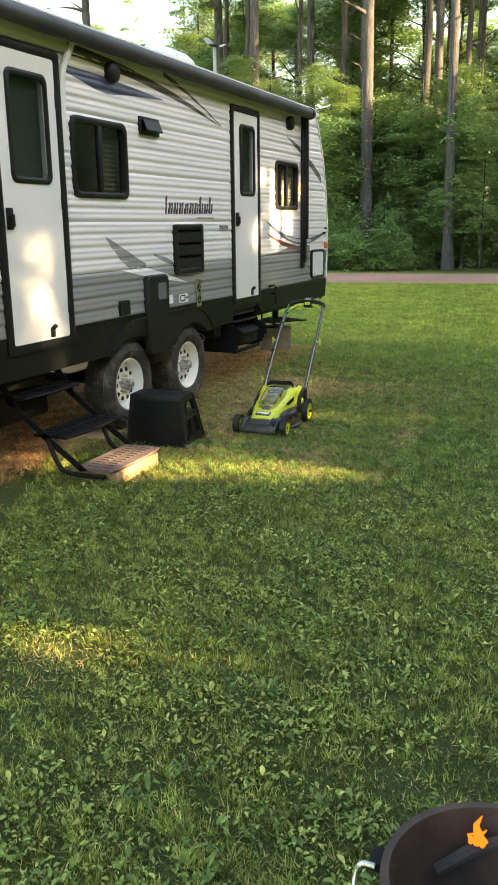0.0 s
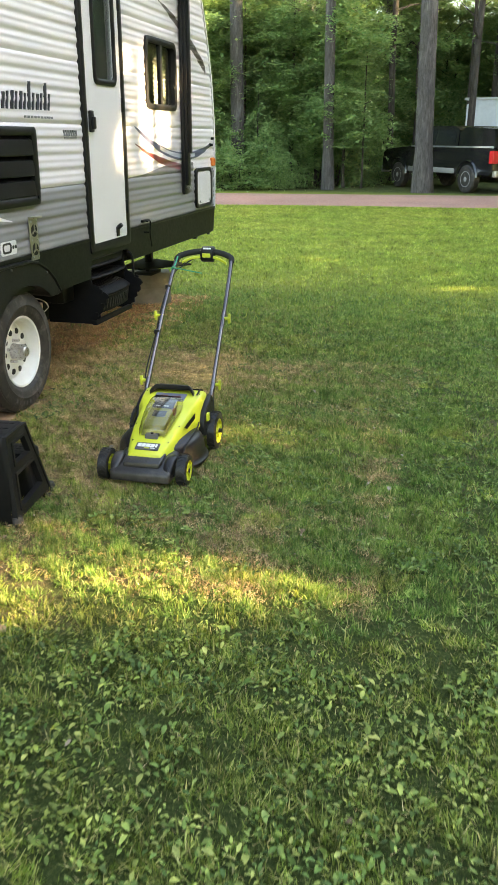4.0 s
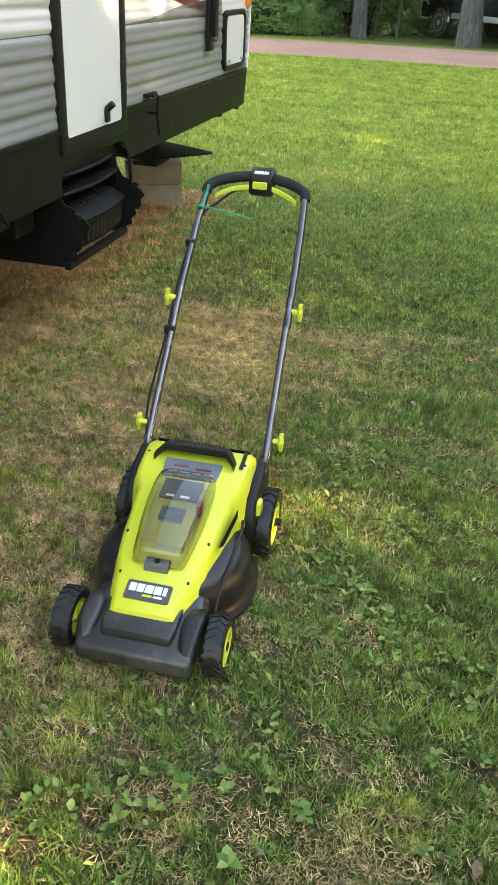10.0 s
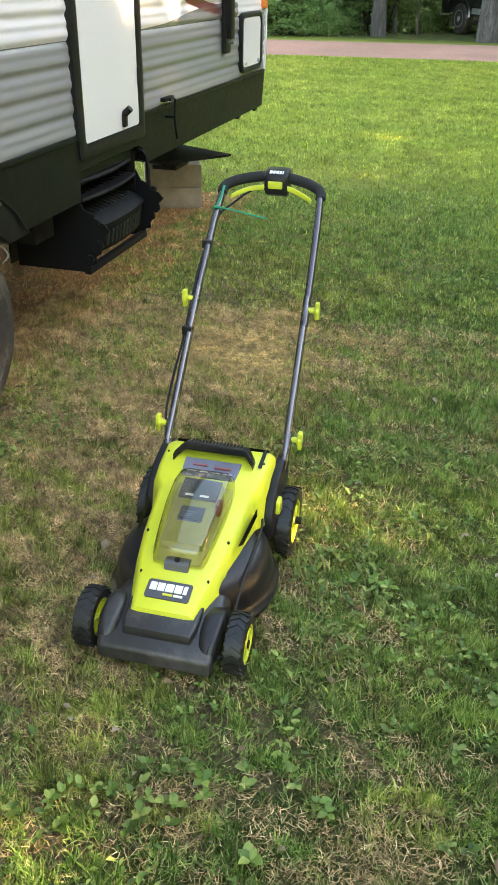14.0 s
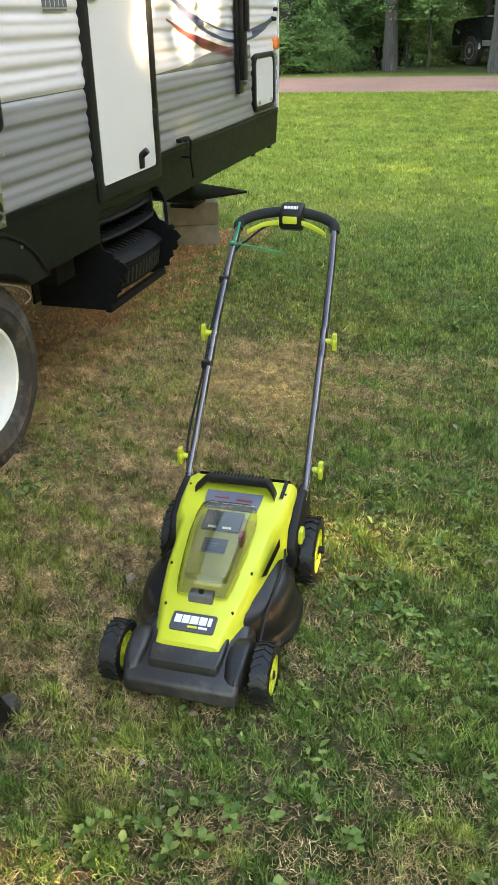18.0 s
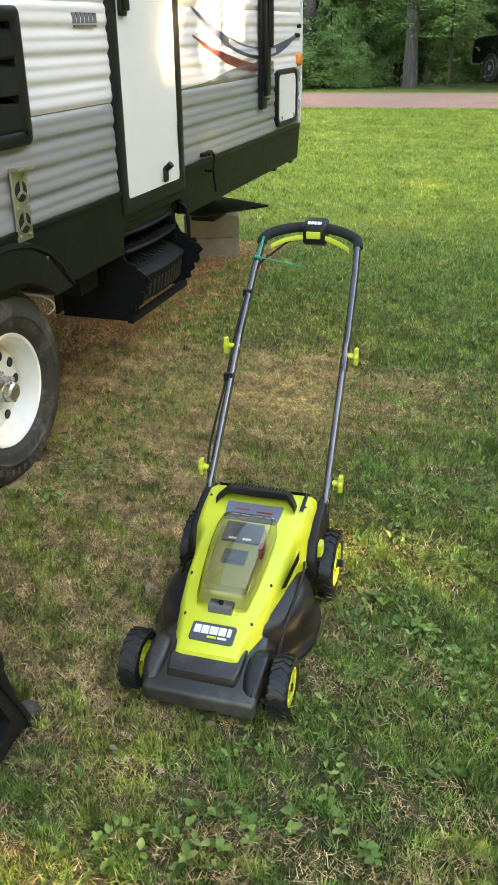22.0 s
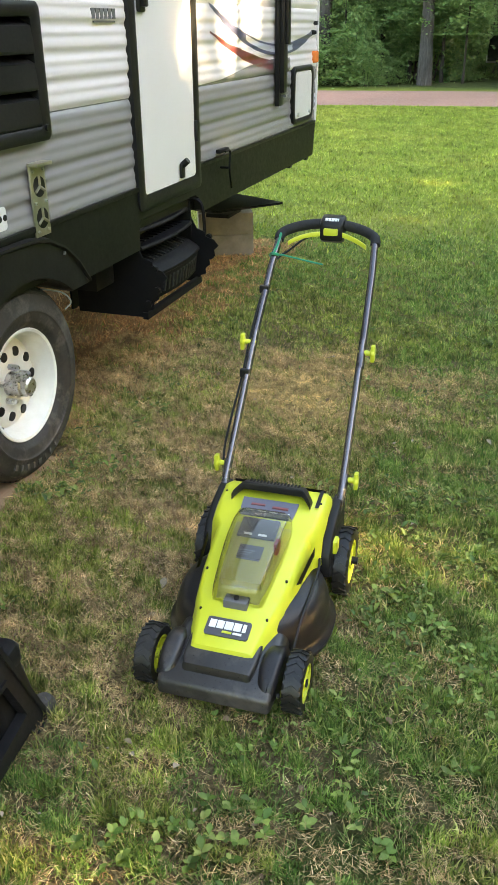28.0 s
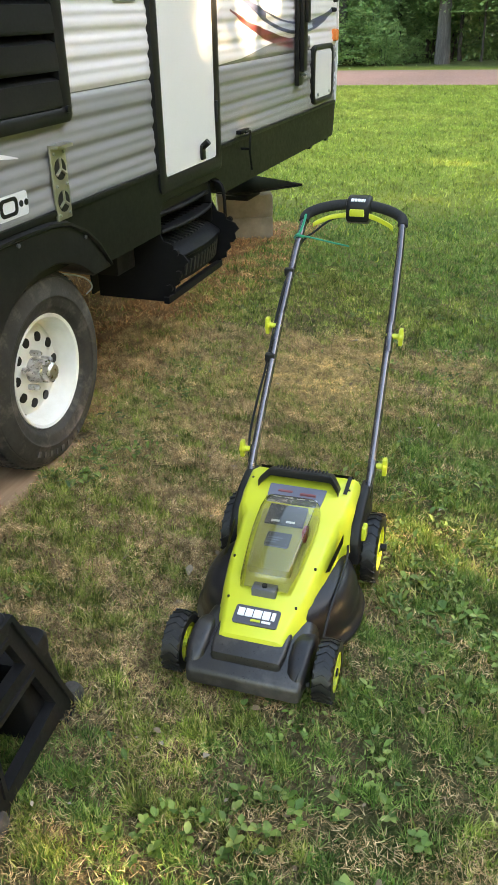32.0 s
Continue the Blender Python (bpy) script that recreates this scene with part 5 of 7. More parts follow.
tube(bm, bend([(-0.192, 1.195, 0.885), (-0.176, 1.18, 0.888), (-0.155, 1.19, 0.89), (-0.12, 1.19, 0.885), (-0.06, 1.185, 0.876), (0.0, 1.18, 0.868)], 4), 0.003, 6)
tube(bm, bend([(-0.186, 1.175, 0.880), (-0.172, 1.185, 0.905), (-0.166, 1.215, 0.932), (-0.163, 1.235, 0.955)], 4), 0.0045, 6)
tube(bm, bend([(-0.160, 1.18, 0.892), (-0.176, 1.165, 0.900), (-0.192, 1.19, 0.885)], 4), 0.0055, 6)
part("cable_tie", bm, M_GREEN_TIE, mower, "bright green cable tie")

# the handle is pushed a little askew of the deck
SKEWED = ("lower_bar", "middle_bar", "upper_bar", "clamp_knob", "foam_grip", "switch_box", "bail_lever", "cable", "start_button", "white_bar")
for ob in (*mower.children, *switch.children):
    if ob.name.startswith(SKEWED):
        for vert in ob.data.vertices:
            vert.co.x -= 0.0296 * (vert.co.y - 0.5) - 0.005

# ---- ground ----
def waves(x, y, scale, seed, octaves=3):
    """A soft uneven field between about -1 and 1."""
    r = np.random.RandomState(seed)
    out = np.zeros_like(x)
    for o in range(octaves):
        for _ in range(4):
            a, ph = r.rand() * 2 * math.pi, r.rand() * 2 * math.pi
            k = 2 * math.pi / scale * 2 ** o * (0.7 + 0.6 * r.rand())
            out += np.sin((x * math.cos(a) + y * math.sin(a)) * k + ph) / 2 ** o
    return out / (4 * sum(0.5 ** (o + 1) for o in range(octaves)))


def blob(x, y, cx, cy, rx, ry):
    """1 in the middle of a patch, falling to 0 at its edge."""
    return np.clip(1.25 - np.hypot((x - cx) / rx, (y - cy) / ry) + 0.35 * waves(x, y, 0.5, 9), 0, 1)


def bareness(x, y):
    """How thin the grass stands: worn earth by the mower, needles under the trailer."""
    b = 0.95 * blob(x, y, -2.76, 8.35, 0.34, 0.55) + 0.35 * blob(x, y, -3.3, 8.35, 0.28, 0.3) + 0.25 * blob(x, y, -3.25, 7.45, 0.25, 0.35)
    b += 0.45 * blob(x, y, -2.26, 8.66, 0.3, 0.16) + 0.3 * blob(x, y, -2.12, 6.06, 0.16, 0.14) + 0.5 * blob(x, y, -1.88, 6.14, 0.12, 0.16)
    b += 0.4 * blob(x, y, -2.05, 6.4, 0.14, 0.14) + 0.3 * blob(x, y, -2.7, 6.15, 0.2, 0.2)
    b += 0.6 * blob(x, y, -0.28, 2.5, 0.3, 0.2) + 0.6 * blob(x, y, -1.75, 2.66, 0.35, 0.22) + 0.35 * blob(x, y, -1.2, 2.5, 0.12, 0.10) + 0.4 * blob(x, y, -0.9, 3.5, 0.3, 0.2) + 0.4 * blob(x, y, -0.5, 4.8, 0.6, 0.25)
    b += 1.3 * np.clip((-3.72 - x + 0.14 * waves(x, y, 0.7, 4)) / 0.3, 0, 1) * (y < 11.4) * (x > -6.2)
    b += np.where((x < -3.45) & (y < 6.9) & (y > 6.35) & (x > -3.9), 0.6, 0)
    return np.clip(b, 0, 1)


def dryness(x, y):
    """1 on the tired turf about the mower, near 0 on the lusher lawn."""
    d = np.clip((y - 5.2 + 0.5 * waves(x, y, 1.5, 51)) / 1.7, 0, 1) * np.clip((10.4 - y + 0.6 * waves(x, y, 1.7, 52)) / 1.5, 0, 1)
    d *= np.clip((-2.12 - x + 0.35 * waves(x, y, 1.2, 53) + 0.75 * np.clip(6.5 - y, 0, 1)) / 0.8, 0.10, 1)
    d *= (1 - 0.65 * blob(x, y, -3.45, 7.45, 0.32, 0.6)) * (1 - 0.85 * blob(x, y, -1.8, 7.15, 0.5, 0.5))
    return np.clip(0.10 + 0.84 * d + 0.22 * waves(x, y, 0.6, 54), 0, 1)


n = Nodes("lawn_soil")
pos = n.add("ShaderNodeNewGeometry")
P = pos.outputs["Position"]
soil = n.ramp(n.noise(60, 9, 0.8, P), (0.36, (0.045, 0.033, 0.017)), (0.5, (0.15, 0.115, 0.062)), (0.64, (0.34, 0.27, 0.15)))
turf = n.ramp(n.noise(70, 8, 0.8, P), (0.34, (0.020, 0.034, 0.009)), (0.5, (0.066, 0.092, 0.024)), (0.66, (0.17, 0.19, 0.06)))
# far turf carries the brighter light of the open lawn in its colour
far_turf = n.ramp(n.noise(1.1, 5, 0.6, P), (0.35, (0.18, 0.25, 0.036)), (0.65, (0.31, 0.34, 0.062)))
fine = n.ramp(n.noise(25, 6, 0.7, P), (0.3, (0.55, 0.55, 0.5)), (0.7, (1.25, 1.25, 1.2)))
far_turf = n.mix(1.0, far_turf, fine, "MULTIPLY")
sep = n.add("ShaderNodeSeparateXYZ")
n.link(P, sep.inputs[0])
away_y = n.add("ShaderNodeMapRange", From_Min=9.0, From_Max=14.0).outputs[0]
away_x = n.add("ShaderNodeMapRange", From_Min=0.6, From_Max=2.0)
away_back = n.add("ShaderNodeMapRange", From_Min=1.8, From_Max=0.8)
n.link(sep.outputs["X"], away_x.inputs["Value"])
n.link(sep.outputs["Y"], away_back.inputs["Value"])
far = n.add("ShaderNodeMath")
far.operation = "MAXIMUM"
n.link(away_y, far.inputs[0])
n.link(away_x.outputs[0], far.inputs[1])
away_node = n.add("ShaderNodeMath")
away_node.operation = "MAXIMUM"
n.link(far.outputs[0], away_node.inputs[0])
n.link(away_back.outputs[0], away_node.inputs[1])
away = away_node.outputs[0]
rng_node = [q for q in n.tree.nodes if q.bl_idname == "ShaderNodeMapRange"][0]
n.link(sep.outputs["Y"], rng_node.inputs["Value"])
lush = n.add("ShaderNodeMapRange", From_Min=4.6, From_Max=6.2, To_Min=-0.12, To_Max=0.12)
n.link(sep.outputs["Y"], lush.inputs["Value"])
lush_x = n.add("ShaderNodeMapRange", From_Min=-2.4, From_Max=-1.8, To_Min=0.0, To_Max=-0.22)
n.link(sep.outputs["X"], lush_x.inputs["Value"])
lush_sum = n.add("ShaderNodeMath")
n.link(lush.outputs[0], lush_sum.inputs[0])
n.link(lush_x.outputs[0], lush_sum.inputs[1])
plus = n.add("ShaderNodeMath")
n.link(lush_sum.outputs[0], plus.inputs[0])
n.link(n.noise(3.2, 6, 0.65, P), plus.inputs[1])
near = n.mix(n.ramp(plus.outputs[0], (0.40, (0, 0, 0)), (0.60, (1, 1, 1))), turf, soil)
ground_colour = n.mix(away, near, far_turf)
# brown needles under the trailer
under = n.add("ShaderNodeMapRange", From_Min=-3.6, From_Max=-3.85)
n.link(sep.outputs["X"], under.inputs["Value"])
under_y = n.add("ShaderNodeMapRange", From_Min=11.6, From_Max=11.2)
n.link(sep.outputs["Y"], under_y.inputs["Value"])
under_far = n.add("ShaderNodeMapRange", From_Min=-6.4, From_Max=-5.9)
n.link(sep.outputs["X"], under_far.inputs["Value"])
under_back = n.add("ShaderNodeMapRange", From_Min=2.4, From_Max=3.0)
n.link(sep.outputs["Y"], under_back.inputs["Value"])
inside = under.outputs[0]
for edge in (under_y, under_far, under_back):
    both = n.add("ShaderNodeMath")
    both.operation = "MULTIPLY"
    n.link(inside, both.inputs[0])
    n.link(edge.outputs[0], both.inputs[1])
    inside = both.outputs[0]
needles = n.ramp(n.noise(90, 8, 0.8, P), (0.3, (0.09, 0.045, 0.02)), (0.7, (0.46, 0.26, 0.12)))
ground_colour = n.mix(both.outputs[0], ground_colour, needles)
# the woodland floor past the road
floor_far = n.add("ShaderNodeMapRange", From_Min=28.5, From_Max=31.0)
n.link(sep.outputs["Y"], floor_far.inputs["Value"])
ground_colour = n.mix(floor_far.outputs[0], ground_colour, n.ramp(n.noise(2.0, 6, 0.7, P), (0.3, (0.03, 0.045, 0.012)), (0.7, (0.09, 0.10, 0.035))))
n.link(ground_colour, n.bsdf.inputs["Base Color"])
n.bsdf.inputs["Roughness"].default_value = 0.95
n.bsdf.inputs["Specular IOR Level"].default_value = 0.15
n.bump(n.noise(80, 9, 0.85, P), 1.0, 0.02)
M_GROUND = n.mat

bm = bmesh.new()
lines = [-400, -120, -40, -14, -8, -5, -3, -1, 1, 4, 10, 30, 120, 400]
rows = [[(x, y, 0) for x in lines] for y in (-400, -100, -30, -8, 0, 2, 4, 6, 8, 10, 12, 16, 20, 24, 29, 35, 50, 80, 150, 500)]
quad_rows(bm, rows)
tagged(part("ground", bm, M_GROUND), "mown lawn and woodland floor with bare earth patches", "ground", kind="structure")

# the reddish gravel road across the end of the lawn
n = Nodes("red_gravel")
P = n.add("ShaderNodeNewGeometry").outputs["Position"]
grav = n.ramp(n.noise(18, 8, 0.8, P), (0.25, (0.24, 0.115, 0.085)), (0.5, (0.35, 0.19, 0.145)), (0.75, (0.46, 0.29, 0.235)))
track = n.ramp(n.noise(0.5, 4, 0.5, P), (0.35, (0.85, 0.85, 0.85)), (0.65, (1.1, 1.05, 1.05)))
n.link(n.mix(1.0, grav, track, "MULTIPLY"), n.bsdf.inputs["Base Color"])
n.bsdf.inputs["Roughness"].default_value = 0.95
n.bump(n.noise(40, 6, 0.8, P), 0.6, 0.02)
M_GRAVEL = n.mat
bm = bmesh.new()
rows = []
for x in np.arange(-150, 151, 1.5):
    y0 = 24.2 + 0.12 * (x + 7) if abs(x) < 60 else 24.2 + 0.12 * (math.copysign(60, x) + 7)
    w = 4.6
    j = float(waves(np.array([x]), np.array([0.0]), 3.0, 21)[0]) * 0.22
    k = float(waves(np.array([x]), np.array([7.0]), 3.0, 22)[0]) * 0.25
    rows.append([(x, y0 + j, 0.002), (x, y0 + 0.3, 0.03), (x, y0 + w / 2, 0.05), (x, y0 + w - 0.3, 0.03), (x, y0 + w + k, 0.002)])
quad_rows(bm, [list(reversed(r)) for r in rows])
tagged(part("road", bm, M_GRAVEL), "reddish gravel campground road", "road", kind="structure")


def stuff_mesh(name, verts, faces_flat, loop, material, label, category):
    """One mesh of many small faces of equal size."""
    me = bpy.data.meshes.new(name)
    nf = len(faces_flat) // loop
    me.vertices.add(len(verts))
    me.vertices.foreach_set("co", verts.astype(np.float32).ravel())
    me.loops.add(len(faces_flat))
    me.loops.foreach_set("vertex_index", faces_flat.astype(np.int32))
    me.polygons.add(nf)
    me.polygons.foreach_set("loop_start", (np.arange(nf) * loop).astype(np.int32))
    me.update(calc_edges=True)
    me.materials.append(material)
    if not label:
        return me
    return tagged(new(name, me), label, category, kind="stuff")


def blades(rs, x, y, height, width, lean, bow=True):
    """Grass blades: a slim two-faced leaf each, bent over to one side."""
    n = len(x)
    h = height * (0.45 + 0.75 * rs.rand(n))
    w = width * (0.6 + 0.8 * rs.rand(n)) / 2
    face, to = rs.rand(n) * 2 * math.pi, rs.rand(n) * 2 * math.pi
    tilt = lean * rs.rand(n) ** 0.7
    sx, sy = np.cos(face) * w, np.sin(face) * w
    dx, dy = np.cos(to), np.sin(to)
    m = 0.55
    v = np.zeros((n, 5, 3))
    v[:, 0] = np.stack([x - sx, y - sy, np.zeros(n)], 1)
    v[:, 1] = np.stack([x + sx, y + sy, np.zeros(n)], 1)
    mx, my, mz = x + dx * h * m * np.sin(tilt * 0.6), y + dy * h * m * np.sin(tilt * 0.6), h * m * np.cos(tilt * 0.6)
    v[:, 2] = np.stack([mx + sx * 0.8, my + sy * 0.8, mz], 1)
    v[:, 3] = np.stack([mx - sx * 0.8, my - sy * 0.8, mz], 1)
    v[:, 4] = np.stack([mx + dx * h * (1 - m) * np.sin(tilt * 1.3), my + dy * h * (1 - m) * np.sin(tilt * 1.3), np.maximum(mz + h * (1 - m) * np.cos(tilt * 1.3), 0.004)], 1)
    base = (np.arange(n) * 5)[:, None]
    tri = np.concatenate([base + np.array([[0, 1, 2]]), base + np.array([[0, 2, 3]]), base + np.array([[3, 2, 4]])], 1).reshape(-1)
    return v.reshape(-1, 3), tri


def slivers(rs, x, y, height, width, lean):
    """Plain pointed blades, one face each."""
    n = len(x)
    h = height * (0.45 + 0.75 * rs.rand(n))
    w = width * (0.6 + 0.8 * rs.rand(n)) / 2
    face, to = rs.rand(n) * 2 * math.pi, rs.rand(n) * 2 * math.pi
    tilt = lean * rs.rand(n) ** 0.7
    sx, sy = np.cos(face) * w, np.sin(face) * w
    z = np.zeros(n)
    v = np.stack([np.stack([x - sx, y - sy, z], 1), np.stack([x + sx, y + sy, z], 1),
                  np.stack([x + np.cos(to) * h * np.sin(tilt), y + np.sin(to) * h * np.sin(tilt), h * np.cos(tilt) + 0.003], 1)], 1)
    return v.reshape(-1, 3), np.arange(3 * n)


def scatter(rs, n, x0, x1, y0, y1):
    return x0 + (x1 - x0) * rs.rand(n), y0 + (y1 - y0) * rs.rand(n)


def clear_of_things(x, y):
    """True off the wheels, planks and steps."""
    ok = ~((x < -3.56) & (x > -3.84) & (((y > 5.7) & (y < 6.42)) | ((y > 6.86) & (y < 7.5))))
    return ok & ~((x < 0.32) & (x > -0.3) & (np.hypot(x - 0.017, y - 1.83) < 0.26))


GREEN = [(0.075, 0.116, 0.023), (0.137, 0.190, 0.038), (0.222, 0.272, 0.059), (0.335, 0.357, 0.094), (0.55, 0.46, 0.20)]
LIME_GREEN = [(0.135, 0.202, 0.030), (0.215, 0.294, 0.045), (0.312, 0.377, 0.068), (0.43, 0.437, 0.115), (0.62, 0.505, 0.23)]
M_GRASS = foliage("mown_grass", GREEN, 0.5, 0.35, patch=LIME_GREEN, patch_scale=2.1, tuft_shade=0.56, tuft_scale=7)
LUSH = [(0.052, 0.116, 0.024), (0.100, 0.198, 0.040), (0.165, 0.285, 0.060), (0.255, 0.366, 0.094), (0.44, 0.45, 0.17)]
M_LUSH = foliage("lush_grass", LUSH, 0.5, 0.35, patch=[(0.090, 0.165, 0.030), (0.158, 0.262, 0.046), (0.238, 0.345, 0.068), (0.35, 0.418, 0.115), (0.52, 0.48, 0.20)], patch_scale=1.6, tuft_shade=0.46, tuft_scale=7)
# higher tone and yellow patches paint the sunlit bands of the far lawn
M_FAR_GRASS = foliage("lawn_grass", [(0.145, 0.222, 0.030), (0.22, 0.302, 0.043), (0.305, 0.362, 0.060), (0.40, 0.412, 0.098)], 0.5, 0.3, patch=[(0.262, 0.310, 0.043), (0.36, 0.386, 0.063), (0.44, 0.42, 0.118)], patch_scale=0.6, tuft_shade=0.5, tuft_scale=2.6)
M_STRAW = foliage("dry_straw", [(0.265, 0.160, 0.072), (0.41, 0.26, 0.118), (0.58, 0.395, 0.195), (0.75, 0.555, 0.305)], 0.8, 0.15, tuft_shade=0.56, tuft_scale=6.5)
M_TAN = foliage("tan_straw", [(0.34, 0.205, 0.07), (0.53, 0.35, 0.125), (0.70, 0.49, 0.19), (0.80, 0.63, 0.30)], 0.7, 0.15, tuft_shade=0.54, tuft_scale=6)
M_WEED = foliage("broad_weed_leaves", [(0.068, 0.128, 0.028), (0.120, 0.196, 0.040), (0.186, 0.266, 0.058), (0.31, 0.37, 0.104)], 0.38, 0.3, tuft_shade=0.34, tuft_scale=4)
M_CLOVER = foliage("clover_leaves", [(0.090, 0.162, 0.036), (0.168, 0.255, 0.054), (0.275, 0.35, 0.078), (0.49, 0.50, 0.135)], 0.40, 0.3, patch=[(0.145, 0.19, 0.034), (0.235, 0.275, 0.05), (0.34, 0.365, 0.074), (0.50, 0.47, 0.14)], patch_scale=1.1, tuft_shade=0.42, tuft_scale=5)
M_NEEDLE = foliage("fallen_needles", [(0.27, 0.105, 0.038), (0.50, 0.225, 0.09), (0.72, 0.385, 0.165), (0.80, 0.53, 0.27)], 0.7, 0.1, tuft_shade=0.4, tuft_scale=8)

def tussock(x, y):
    """High where the grass stands in thick tufts, low in the thin turf between."""
    return 0.75 * waves(x, y, 0.30, 71) + 0.55 * waves(x, y, 1.1, 72)


def clump(x, y):
    """High in small clumps a few fingers wide, low in the gaps between them."""
    return 1.1 * waves(x, y, 0.115, 73, 2) + 0.5 * waves(x, y, 0.26, 74, 2)


rs = np.random.RandomState(3)
# thin short blades between the tufts, thick longer ones in them; thickest by the mower, coarser further off
zx, zy, zw = [], [], []
for count, x0, x1, y0, y1, wide in ((520000, -3.75, -0.9, 5.4, 8.2, 0.0040), (400000, -4.6, 0.2, 8.2, 12.0, 0.0058), (420000, -3.6, 1.6, 1.5, 5.4, 0.0050), (75000, -0.9, 1.9, 5.4, 8.2, 0.0065)):
    x, y = scatter(rs, count, x0, x1, y0, y1)
    zx.append(x)
    zy.append(y)
    zw.append(np.full(count, wide))
x, y, wide = np.concatenate(zx), np.concatenate(zy), np.concatenate(zw)
thick, tight = tussock(x, y), clump(x, y)
dry = dryness(x, y)
keep = rs.rand(len(x)) < np.clip((12.6 - y) / 2.0, 0, 1) * np.clip(0.50 + 0.75 * tight + 0.45 * thick - 0.20 * dry, 0.10, 1) * (1 - 0.93 * bareness(x, y))
keep &= (x > -0.48 * y - 1.2) & clear_of_things(x, y)
x, y, thick, tight, wide, dry = x[keep], y[keep], thick[keep], tight[keep], wide[keep], dry[keep]
tall = (0.017 + 0.016 * np.clip(thick + 0.35, 0, 1) + 0.026 * np.clip(tight + 0.2, 0, 1.2)) * (1 - 0.15 * dry)
lush = (dry < 0.36 + 0.1 * waves(x, y, 0.5, 82)) & (y > 5.3 + 0.6 * waves(x, y, 1.2, 81))
for name, where, material, label in (("grass", ~lush, M_GRASS, "short uneven mown grass around the mower"), ("lush_grass", lush, M_LUSH, "greener mown grass beside the mower")):
    v, f = slivers(rs, x[where], y[where], tall[where], wide[where], 1.30)
    stuff_mesh(name, v, f, 3, material, label, "grass")
# bent longer blades in loose tufts
tx, ty = scatter(rs, 30000, -4.4, 1.4, 1.5, 10.5)
keep = (rs.rand(len(tx)) < np.clip(0.25 + 1.2 * tussock(tx, ty), 0.04, 1) * (1 - 0.9 * bareness(tx, ty))) & (tx > -0.48 * ty - 1.2) & clear_of_things(tx, ty)
tx, ty = tx[keep], ty[keep]
# more of them stand singly in the tired turf round the mower
sx, sy = scatter(rs, 6000, -4.0, -1.3, 6.3, 9.6)
keep = (rs.rand(len(sx)) < 0.75 * (1 - bareness(sx, sy))) & (sx > -0.48 * sy - 1.2) & clear_of_things(sx, sy)
tx, ty = np.r_[tx, sx[keep]], np.r_[ty, sy[keep]]
each = rs.randint(3, 10, len(tx))
spread = np.repeat(0.008 + 0.018 * rs.rand(len(tx)), each)
size = np.repeat(0.7 + 0.7 * rs.rand(len(tx)), each)
a, r = rs.rand(each.sum()) * 2 * math.pi, np.sqrt(rs.rand(each.sum()))
x, y = np.repeat(tx, each) + spread * r * np.cos(a), np.repeat(ty, each) + spread * r * np.sin(a)
v, f = blades(rs, x, y, (0.047 - 0.010 * dryness(x, y)) * size, 0.0040, 1.5)
stuff_mesh("grass_tufts", v, f, 3, M_GRASS, "longer bent blades of grass in loose tufts", "grass")

x, y = scatter(rs, 440000, -15, 6, 9.6, 24.6)
keep = (y < 24.1 + 0.12 * (x + 7)) & (x > -0.62 * y - 0.5) & (x < 0.22 * y) & (rs.rand(len(x)) < np.clip((y - 9.6) / 3.5, 0, 1)) & ((x > -3.5) | (y > 11.5))
x, y = x[keep], y[keep]
v, f = slivers(rs, x, y, 0.05, 0.012, 1.3)
stuff_mesh("lawn_grass", v, f, 3, M_FAR_GRASS, "bright green lawn towards the road", "grass")

# dry blades that lie flat between the green ones
x, y = scatter(rs, 260000, -4.6, 1.2, 1.6, 11.0)
bx, by = scatter(rs, 860000, -4.0, -1.2, 5.3, 8.9)
x, y = np.r_[x, bx], np.r_[y, by]
dry = dryness(x, y)
chance = np.clip(0.44 - 0.45 * tussock(x, y) - 0.35 * clump(x, y), 0.08, 1) * (0.05 + 1.15 * dry) * np.clip(1.3 - 0.12 * np.hypot(x + 2.4, y - 6.0), 0.35, 1) + 0.4 * bareness(x, y) * (y > 6.6)
chance = chance * (1 - 0.85 * blob(x, y, -2.76, 8.35, 0.36, 0.55)) * (1 - 0.8 * blob(x, y, -1.8, 7.15, 0.5, 0.4))
keep = (rs.rand(len(x)) < chance) & clear_of_things(x, y) & (x > -0.48 * y - 1.2)
x, y = x[keep], y[keep]
v, f = slivers(rs, x, y, 0.034, np.where(y < 6.6, 0.0018, 0.0023), 1.6)
v[:, 2] = v[:, 2] * 0.5 + 0.003 + 0.024 * np.repeat(rs.rand(len(x)), 3)
stuff_mesh("dry_grass", v, f, 3, M_STRAW, "dry straw lying flat in the worn patches", "grass")
# the bleached patch behind the mower and lesser ones
x, y = scatter(rs, 150000, -3.7, -0.2, 2.3, 9.2)
bx, by = scatter(rs, 75000, -3.4, -2.1, 7.6, 9.2)
x, y = np.r_[x, bx], np.r_[y, by]
pale = 1.2 * blob(x, y, -2.76, 8.35, 0.36, 0.55) + 0.5 * blob(x, y, -2.26, 8.66, 0.25, 0.12) + 0.45 * blob(x, y, -3.3, 8.2, 0.25, 0.3) + 0.35 * blob(x, y, -3.25, 7.45, 0.25, 0.4) + 0.42 * blob(x, y, -1.75, 2.66, 0.34, 0.2) + 0.25 * blob(x, y, -1.2, 2.5, 0.12, 0.1)
keep = (rs.rand(len(x)) < pale) & clear_of_things(x, y)
x, y = x[keep], y[keep]
v, f = slivers(rs, x, y, 0.045, 0.0036, 1.6)
